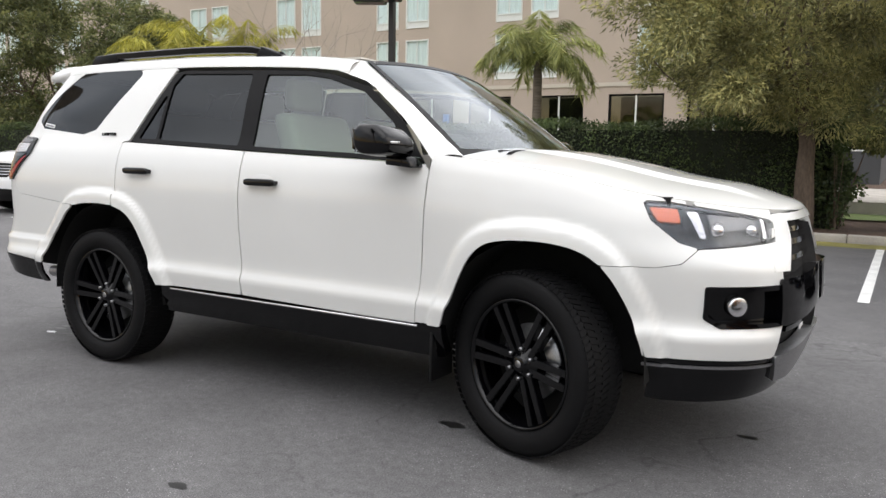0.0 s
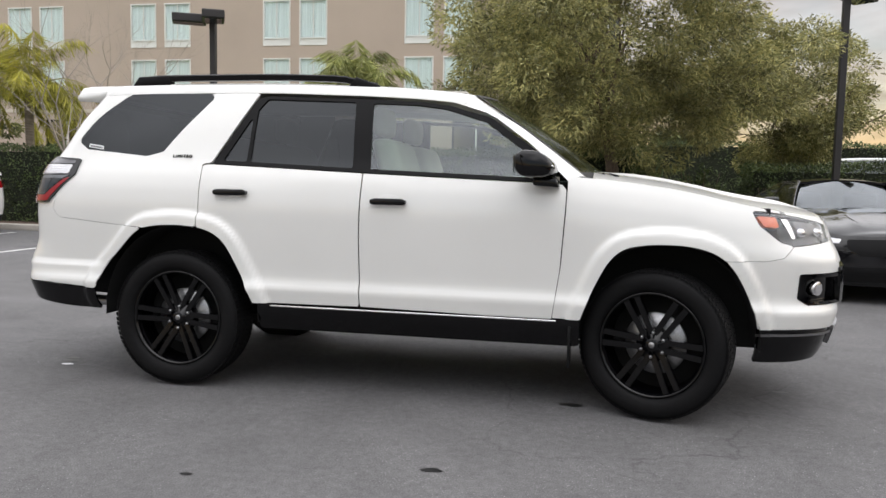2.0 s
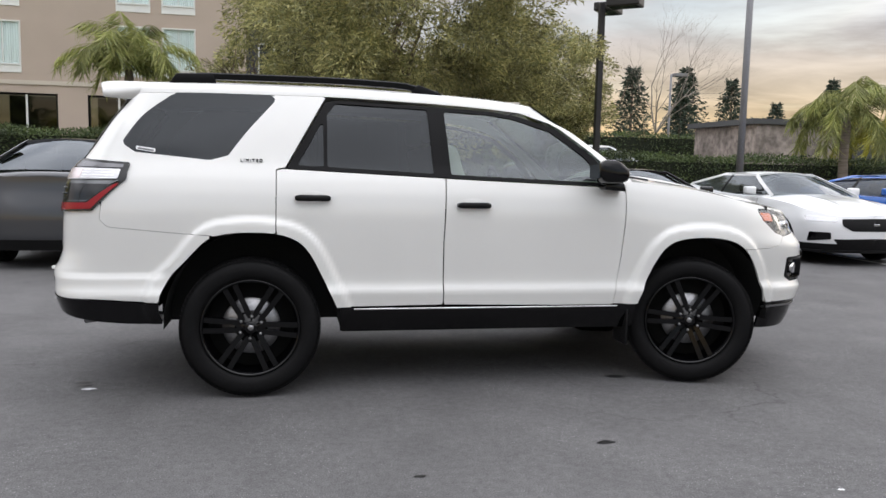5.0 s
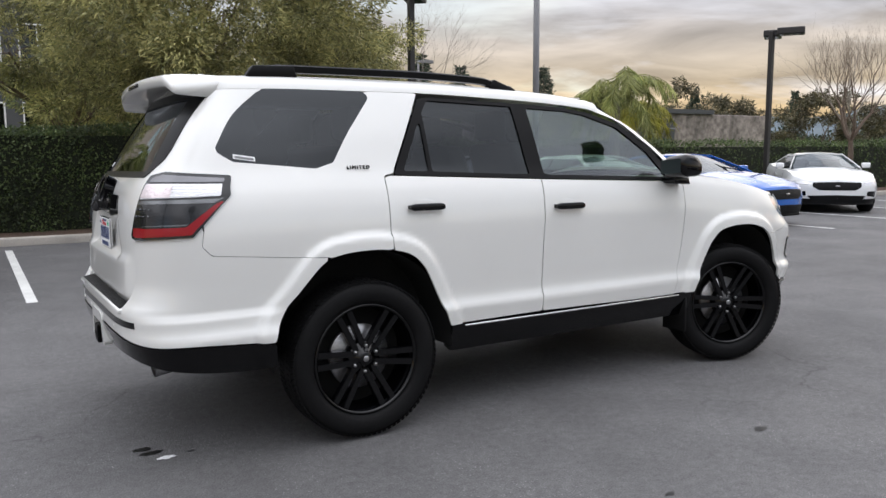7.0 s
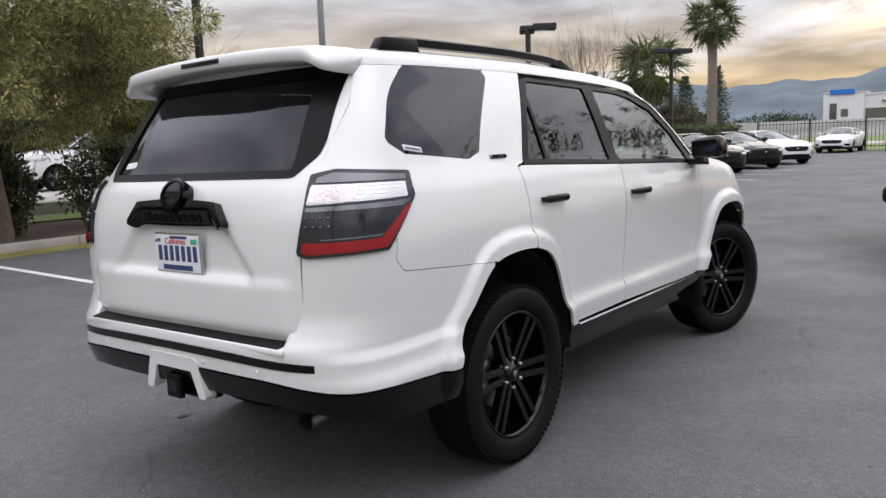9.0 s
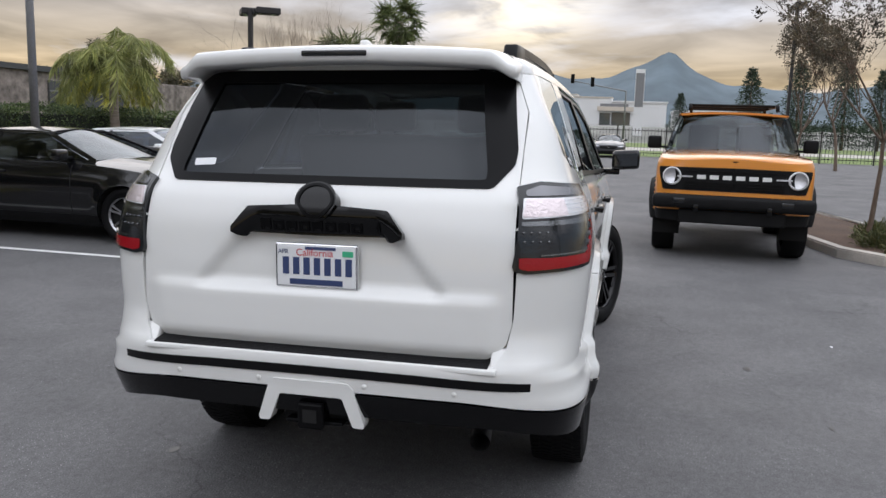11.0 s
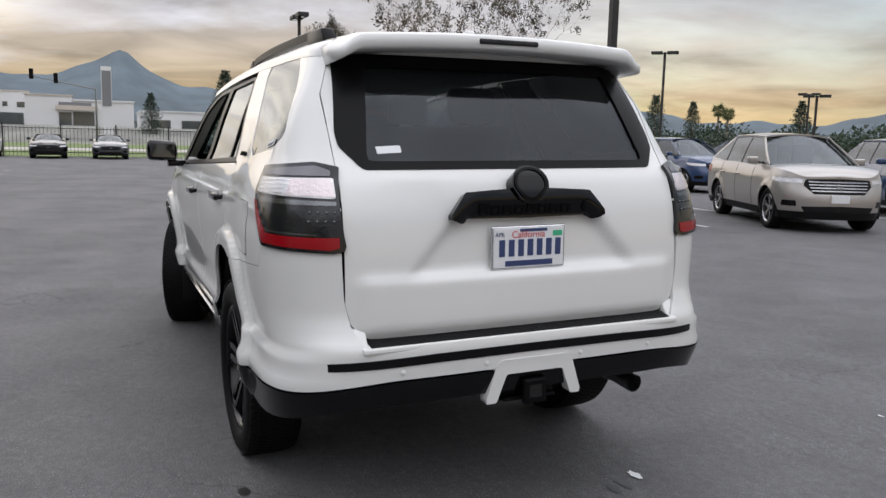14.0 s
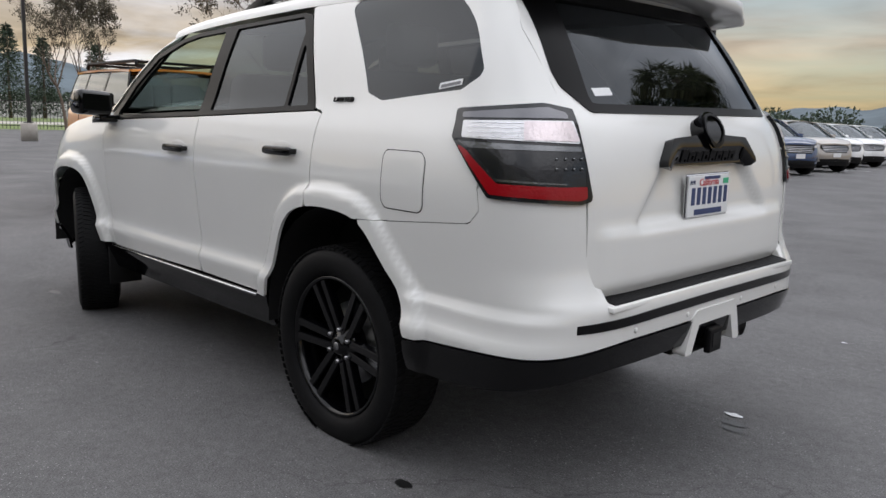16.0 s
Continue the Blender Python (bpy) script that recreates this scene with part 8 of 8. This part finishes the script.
def frond_points(rng, root, az, lift, length, droop, leaflets, leaf_len):
    cs, ds, spine = [], [], []
    p = Vector(root)
    d = Vector((math.cos(az) * math.cos(lift), math.sin(az) * math.cos(lift), math.sin(lift)))
    n = 14
    for k in range(n + 1):
        spine.append(p.copy())
        side = d.cross(Vector((0, 0, 1)))
        if side.length < 1e-3:
            side = Vector((1, 0, 0))
        side.normalize()
        if k > 1:
            for j in range(leaflets):
                q = p + d * length / n * j / leaflets
                for s in (-1, 1):
                    cs.append(tuple(q))
                    ds.append(tuple(side * s * 0.75 + d * 0.60 + Vector((0, 0, -0.75 - 0.5 * rng.random())) + Vector(rng.normal(size=3)) * 0.12))
        p = p + d * length / n
        d = (d + Vector((0, 0, -droop / n))).normalized()
    return cs, ds, spine


def queen_palm(x, y, trunk, seed, m, label, fronds=17, length=1.9):
    fronds, length = fronds + 6, length * 1.1
    rng = np.random.default_rng(seed)
    t = thing("palm_tree", label, "palm", "palms", at=pose(x, y, 0))
    bm = tube_bm([(0, 0, 0), (0.02, 0, trunk * 0.3), (0.0, 0.02, trunk * 0.7), (0, 0, trunk), (0, 0, trunk + 0.5)], [0.15, 0.12, 0.105, 0.10, 0.05], 12)
    part("trunk", bm, BARK_PALM, t, "slender grey palm trunk")
    for k in range(fronds):
        az = 2 * math.pi * (k * 0.382) + rng.uniform(-0.2, 0.2)
        lift = rng.uniform(0.55, 1.45)
        c, d, sp = frond_points(rng, (0, 0, trunk + 0.25), az, lift, length * rng.uniform(0.8, 1.15), rng.uniform(2.0, 3.4), 8, 0.4)
        fr = part("frond", leaves_mesh("frond", np.array(c), np.array(d), 0.50, 0.026, 0.3, rng), m, t, "arching feathery frond", False)
        part("midrib", tube_bm(sp, np.linspace(0.018, 0.004, len(sp)).tolist(), 4, None, False), m, fr)
    return t


def fan_palm(x, y, trunk, seed, label, size=1.0, lights=False):
    rng = np.random.default_rng(seed)
    t = thing("palm_tree", label, "palm", "palms", at=pose(x, y, 0))
    part("trunk", tube_bm([(0, 0, 0), (0, 0, 0.4), (0.05, 0, trunk * 0.5), (0, 0, trunk)], [0.34 * size, 0.27 * size, 0.23 * size, 0.25 * size], 12), BARK_PALM, t, "rough brown palm trunk")
    cs, ds = [], []
    stems = bmesh.new()
    for k in range(58):
        az = k * 2.399 + rng.uniform(-0.2, 0.2)
        lift = rng.uniform(-1.25, 1.30)
        d = Vector((math.cos(az) * math.cos(lift), math.sin(az) * math.cos(lift), math.sin(lift)))
        hub = Vector((0, 0, trunk)) + d * 0.85 * size
        tube_bm([(0, 0, trunk), tuple(hub)], [0.02, 0.012], 4, stems, False)
        o = d.orthogonal().normalized()
        q = d.cross(o)
        side = d.cross(Vector((0, 0, 1))).normalized() if abs(d.z) < 0.97 else o
        nrm = side.cross(d)
        for j in range(26):
            a = -1.75 + 3.5 * j / 25
            cs.append(tuple(hub))
            ds.append(tuple(d * math.cos(a) + side * math.sin(a) + Vector((0, 0, -0.40))))
    part("leaf_stem_cluster", stems, LEAF_FAN, t)
    part("crown", leaves_mesh("crown", np.array(cs), np.array(ds), 0.80 * size, 0.055 * size, 0.55, rng), LEAF_FAN, t, "stiff fan shaped leaves", False)
    return t


def conifer(h, seed):
    rng = np.random.default_rng(seed)
    t = thing("conifer", "dark green conifer tree in the distance", "tree", "far conifers")
    part("trunk", tube_bm([(0, 0, 0), (0, 0, h * 0.95)], [0.18, 0.03], 6), BARK, t)
    cs, ds = [], []
    for k in range(30):
        zk = h * (0.08 + 0.90 * k / 29)
        reach = (1 - zk / h) ** 0.75 * h * 0.30 * (0.8 + 0.4 * rng.random())
        for b in range(9):
            a = k * 2.1 + b * 2 * math.pi / 9 + rng.uniform(-0.3, 0.3)
            ln = reach * rng.uniform(0.6, 1.18) + 0.08
            for q in np.linspace(0.15, 1.0, 12):
                p = np.array([math.cos(a) * ln * q, math.sin(a) * ln * q, zk - 0.22 * ln * q + 0.10 * ln * q * q])
                cs.append(p + rng.normal(size=3) * 0.07)
                ds.append(np.array([math.cos(a), math.sin(a), -0.25]) + rng.normal(size=3) * 0.55)
    c, d = np.array(cs), np.array(ds)
    part("crown", leaves_mesh("crown", c, d, 0.36, 0.10, 0.2, rng), LEAF_CONIFER, t, "", False)
    return t


def hedge(name, x0, x1, y0, y1, h, seed, label, density=420, m=LEAF_HEDGE, leaf=0.075, front_only=True):
    rng = np.random.default_rng(seed)
    t = thing(name, label, "hedge")
    # a plain box, coloured as the shade seen between the leaves
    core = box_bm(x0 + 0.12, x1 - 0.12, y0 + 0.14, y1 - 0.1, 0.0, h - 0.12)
    part("core", core, HEDGE_CORE, t, "near-black filler box for the shade inside the hedge", False)
    L, H, D = x1 - x0, h, y1 - y0
    def bulge(x, z):
        return 0.10 * np.sin(x * 1.7 + seed) + 0.07 * np.sin(x * 3.9 + z * 2.3) + 0.05 * np.sin(z * 5 + x * 0.7)
    n1 = int(L * H * density)
    x, z = rng.uniform(x0, x1, n1), rng.uniform(0.06, h, n1)
    y = y0 + bulge(x, z) * 0.6 + rng.uniform(-0.02, 0.20, n1)
    c1 = np.stack([x, y, z], 1)
    d1 = np.stack([0 * x, -1 + 0 * x, 0.1 + 0 * x], 1) * 0.5 + rng.normal(size=(n1, 3)) * 0.8
    n2 = int(L * D * density * 0.8)
    x, y = rng.uniform(x0, x1, n2), rng.uniform(y0, y1, n2)
    z = h + bulge(x, y * 2) * 0.45 + rng.uniform(-0.12, 0.06, n2)
    c2 = np.stack([x, y, z], 1)
    d2 = np.stack([0 * x, 0 * x, 1 + 0 * x], 1) * 0.7 + rng.normal(size=(n2, 3)) * 0.7
    cs, ds = [c1, c2], [d1, d2]
    for xe, s in ((x0, -1), (x1, 1)):
        n3 = int(D * H * density)
        y, z = rng.uniform(y0, y1, n3), rng.uniform(0.06, h, n3)
        cs.append(np.stack([xe + rng.uniform(-0.12, 0.05, n3) * s, y, z], 1))
        ds.append(np.stack([s + 0 * y, 0 * y, 0 * y], 1) * 0.5 + rng.normal(size=(n3, 3)) * 0.8)
    lv = part("leaves", leaves_mesh("leaves", np.concatenate(cs), np.concatenate(ds), leaf, leaf * 0.62, 0.2, rng), m, t, "", False)
    tagged(lv, kind="stuff")
    return t


# near-black green: the hedge's inner shade put into the colour
HEDGE_CORE = material("hedge_shade_core", (0.012, 0.016, 0.007), 0.95, grain=0.4, grain_scale=25)
hedge("hedge", -34, -10.2, 10.9, 12.1, 1.85, 1, "clipped dark green hedge behind the kerb", 520, leaf=0.064)
hedge("hedge", -10.2, 1.7, 10.9, 12.1, 1.88, 2, "clipped dark green hedge behind the kerb", 900, leaf=0.058)
hedge("hedge", 3.9, 14.0, 11.3, 12.5, 1.66, 3, "clipped dark green hedge behind the kerb", 760, leaf=0.058)
hedge("hedge", 14.0, 27.0, 11.3, 12.5, 1.66, 4, "clipped dark green hedge behind the kerb", 260)
hedge("hedge", 27.0, 44.0, 12.2, 13.4, 1.7, 5, "clipped dark green hedge behind the kerb", 130, leaf=0.11)
hedge("hedge", 3.0, 15.0, 23.6, 24.8, 2.7, 6, "untrimmed dark hedge behind the trees", 260, leaf=0.09)
# loose shrubs under the big tree
for k, (x, y, w, h) in enumerate(((1.72, 11.0, 0.6, 1.35), (2.95, 11.1, 0.65, 1.5), (4.3, 11.0, 0.6, 1.2), (-0.2, 11.4, 0.8, 1.6))):
    rng = np.random.default_rng(70 + k)
    t = thing("shrub", "loose dark green shrub in mulch", "shrub", "loose shrubs", at=pose(x, y, 0.08))
    st = bmesh.new()
    for j in range(9):
        a = rng.uniform(0, 6.28)
        tube_bm([(0.05 * math.cos(a), 0.05 * math.sin(a), 0), (w * 0.35 * math.cos(a), w * 0.35 * math.sin(a), h * 0.55), (w * 0.6 * math.cos(a), w * 0.6 * math.sin(a), h * 0.95)], [0.014, 0.010, 0.004], 5, st, False)
    part("branchwork", st, BARK, t)
    n = 1500
    v = rng.normal(size=(n, 3)); v /= np.linalg.norm(v, axis=1)[:, None]
    c = v * (rng.uniform(0.2, 1, (n, 1)) ** 0.5) * np.array([w * 0.75, w * 0.6, h * 0.5]) * (0.8 + 0.25 * np.sin(v[:, :1] * 7 + k)) + np.array([0, 0, h * 0.56])
    part("leaves", leaves_mesh("leaves", c, v + rng.normal(size=(n, 3)) * 0.7, 0.085, 0.05, 0.2, rng), LEAF_HEDGE, t, "", False)
# low planting in the island
rng = np.random.default_rng(90)
for k in range(7):
    x, y = 6.1 + 0.33 * k + rng.uniform(-0.1, 0.1), -4.75 + rng.uniform(-0.35, 0.35)
    t = thing("low_shrub", "low dry green shrub in a planter island", "shrub", "island shrubs", at=pose(x, y, 0.08))
    n = 700
    v = rng.normal(size=(n, 3)); v[:, 2] = np.abs(v[:, 2]); v /= np.linalg.norm(v, axis=1)[:, None]
    c = v * rng.uniform(0.2, 1, (n, 1)) * np.array([0.36, 0.34, 0.24])
    part("leaves", leaves_mesh("leaves", c, v + np.array([0, 0, 0.4]) + rng.normal(size=(n, 3)) * 0.5, 0.085, 0.022, 0.2, rng), LEAF_SHRUB, t, "", False)

bushy_tree(1.25, 10.55, 6.7, 3.8, 11, LEAF_WILLOW, "large bushy tree with drooping narrow olive leaves", 240, 480, 0.24, 0.19)
bushy_tree(-0.6, 15.6, 6.3, 2.7, 15, LEAF_WILLOW, "bushy olive tree behind the larger one", 120, 330, 0.18, 0.15, leaf=1.25)
bushy_tree(2.4, 28.0, 6.5, 3.6, 16, LEAF_WILLOW_2, "bushy dark green tree behind the far hedge", 110, 260, 0.10, 0.16, leaf=2.0)
bushy_tree(5.2, 14.0, 5.2, 2.0, 12, LEAF_WILLOW, "bushy tree with narrow green leaves", 120, 420, 0.24, 0.13)
bushy_tree(-25.0, 14.0, 8.0, 4.5, 13, LEAF_WILLOW_2, "bushy dark green tree beside the hotel", 170, 330, 0.12, 0.2, leaf=1.7)
bushy_tree(-21.5, 16.5, 6.5, 3.2, 14, LEAF_WILLOW_2, "bushy dark green tree beside the hotel", 120, 330, 0.12, 0.2, leaf=1.7)
queen_palm(-4.6, 12.6, 3.0, 21, LEAF_PALM, "young feathery palm with green fronds", 10, 1.4)
queen_palm(11.75, 11.15, 2.45, 22, LEAF_PALM, "young feathery palm with green fronds", 9, 1.55)
queen_palm(14.4, 13.2, 2.2, 26, LEAF_PALM_YELLOW, "young feathery palm with yellowing fronds", 7, 1.3)
queen_palm(-15.3, 12.4, 3.1, 23, LEAF_PALM_YELLOW, "feathery palm with yellowing fronds", 20, 2.3)
queen_palm(-17.8, 13.4, 3.1, 24, LEAF_PALM_YELLOW, "feathery palm with yellowing fronds", 18, 2.3)
queen_palm(-13.1, 12.2, 2.9, 25, LEAF_PALM_YELLOW, "feathery palm with yellowing fronds", 14, 1.7)
bare_tree(-10.7, 10.35, 4.6, 31, "small bare deciduous tree in the planting strip", radius=0.055)
bare_tree(-13.4, 14.6, 6.4, 32, "bare deciduous tree beside the hedge", radius=0.08)
bare_tree(13.8, 26.0, 8.0, 33, "bare deciduous tree behind the hedge", radius=0.085, spread=0.42, levels=5)
bare_tree(21.4, 10.6, 6.6, 34, "bare deciduous tree above the hedge", m=BARK, radius=0.13, spread=0.62, levels=6, first=0.26, rise=0.12)
bare_tree(31.0, 16.0, 6.5, 35, "bare deciduous tree above the hedge", radius=0.085, spread=0.45, levels=5)
bare_tree(7.2, -4.35, 3.55, 36, "small sparse tree leaning in the planter island", BARK, 9000, (0.10, -0.14), 0.042, 0.66, 5, 0.050, 0.43, 0.10)
bare_tree(20.5, -5.8, 4.5, 37, "small sparse tree across the car park", BARK, 9000, (0.03, 0.02), 0.06, 0.56, 5, 0.07, 0.38, 0.25)
bare_tree(36.0, -10.5, 6.5, 38, "sparse tree across the car park", BARK, 4200, (0, 0), 0.09, 0.5, 5, 0.10, 0.36, 0.2)
for k, (x, y, h, r) in enumerate(((27.5, 19.5, 4.0, 2.4), (31.5, 18.0, 4.6, 2.4), (35.5, 17.5, 4.0, 2.2), (40.0, 18.5, 4.8, 2.6), (44.5, 16.5, 3.6, 2.2), (29.0, 24.0, 5.4, 2.8))):
    bushy_tree(x, y, h, r, 80 + k, LEAF_BRUSH, "overgrown brown-green brush behind the hedge", 46, 150, 0.06, 0.10, leaf=2.0)
fan_palm(31.0, 12.4, 4.4, 41, "short stout fan palm above the hedge", 1.15)
fan_palm(42.0, 13.3, 7.7, 42, "tall fan palm above the hedge", 1.1)
fan_palm(-12.2, -4.2, 12.6, 43, "tall fan palm behind the lot", 1.3)
fan_palm(-7.0, -17.0, 10.5, 44, "tall fan palm behind the lot", 1.3)
fan_palm(150.0, -144.0, 11.0, 45, "slender fan palm in the far distance", 1.2)
fan_palm(153.0, -150.0, 10.5, 46, "slender fan palm in the far distance", 1.2)
first = conifer(8.0, 51)
spots = [(21, 44, 8.2), (24, 43, 6.5), (28, 50, 9.0), (33, 52, 8.5), (37, 52, 6.8), (45, 56, 9.4), (55, 57, 8.0), (60, 54, 6.0), (66, 56, 7.6), (72, 57, 7.0), (78, 52, 8.0), (95, 48, 10.0),
         (86, 38, 9.0), (92, 34, 8.2), (104, -21, 11.0), (106, -27, 11.5), (109, -32, 10.5), (112, -40, 10.5), (116, -48, 9.0), (102, -15, 10.0), (120, -62, 9.0), (108, -90, 10.5), (112, -102, 10.0), (96, -112, 10.0), (150, -9, 9.0), (86, 28, 8.6)]
for k, (x, y, h) in enumerate(spots):
    m = pose(x, y, 0, 0, 0, 47 * k)
    if k == 0:
        first.matrix_basis = m
        continue
    c = copy_thing(first, m)
    c.scale = (h / 8.0 * (0.9 + 0.25 * ((k * 7) % 5) / 5), h / 8.0 * (0.9 + 0.25 * ((k * 3) % 5) / 5), h / 8.0)


def far_wood():
    """Rounded far trees in a loose belt along the edge of the lot and the fields."""
    rng = np.random.default_rng(60)
    cs, ds = [], []
    for k in range(330):
        a = math.radians(rng.uniform(-88, 62))
        r = rng.uniform(170, 330) if not -0.12 < a < 0.30 else rng.uniform(270, 360)
        cx, cy, h = r * math.cos(a), r * math.sin(a), rng.uniform(3.0, 7.5)
        n = 330
        v = rng.normal(size=(n, 3)); v /= np.linalg.norm(v, axis=1)[:, None]
        c = v * np.array([h * 0.75, h * 0.75, h * 0.5]) * rng.uniform(0.5, 1.05, (n, 1)) + np.array([cx, cy, h * 0.5])
        cs.append(c); ds.append(v + rng.normal(size=(n, 3)) * 0.5)
    t = part("far_trees", leaves_mesh("far_trees", np.concatenate(cs), np.concatenate(ds), 0.95, 0.60, 0.2, rng), LEAF_CONIFER, None, "", False)
    tagged(t, "belt of dark rounded trees in the distance", "trees", "", "stuff")


far_wood()
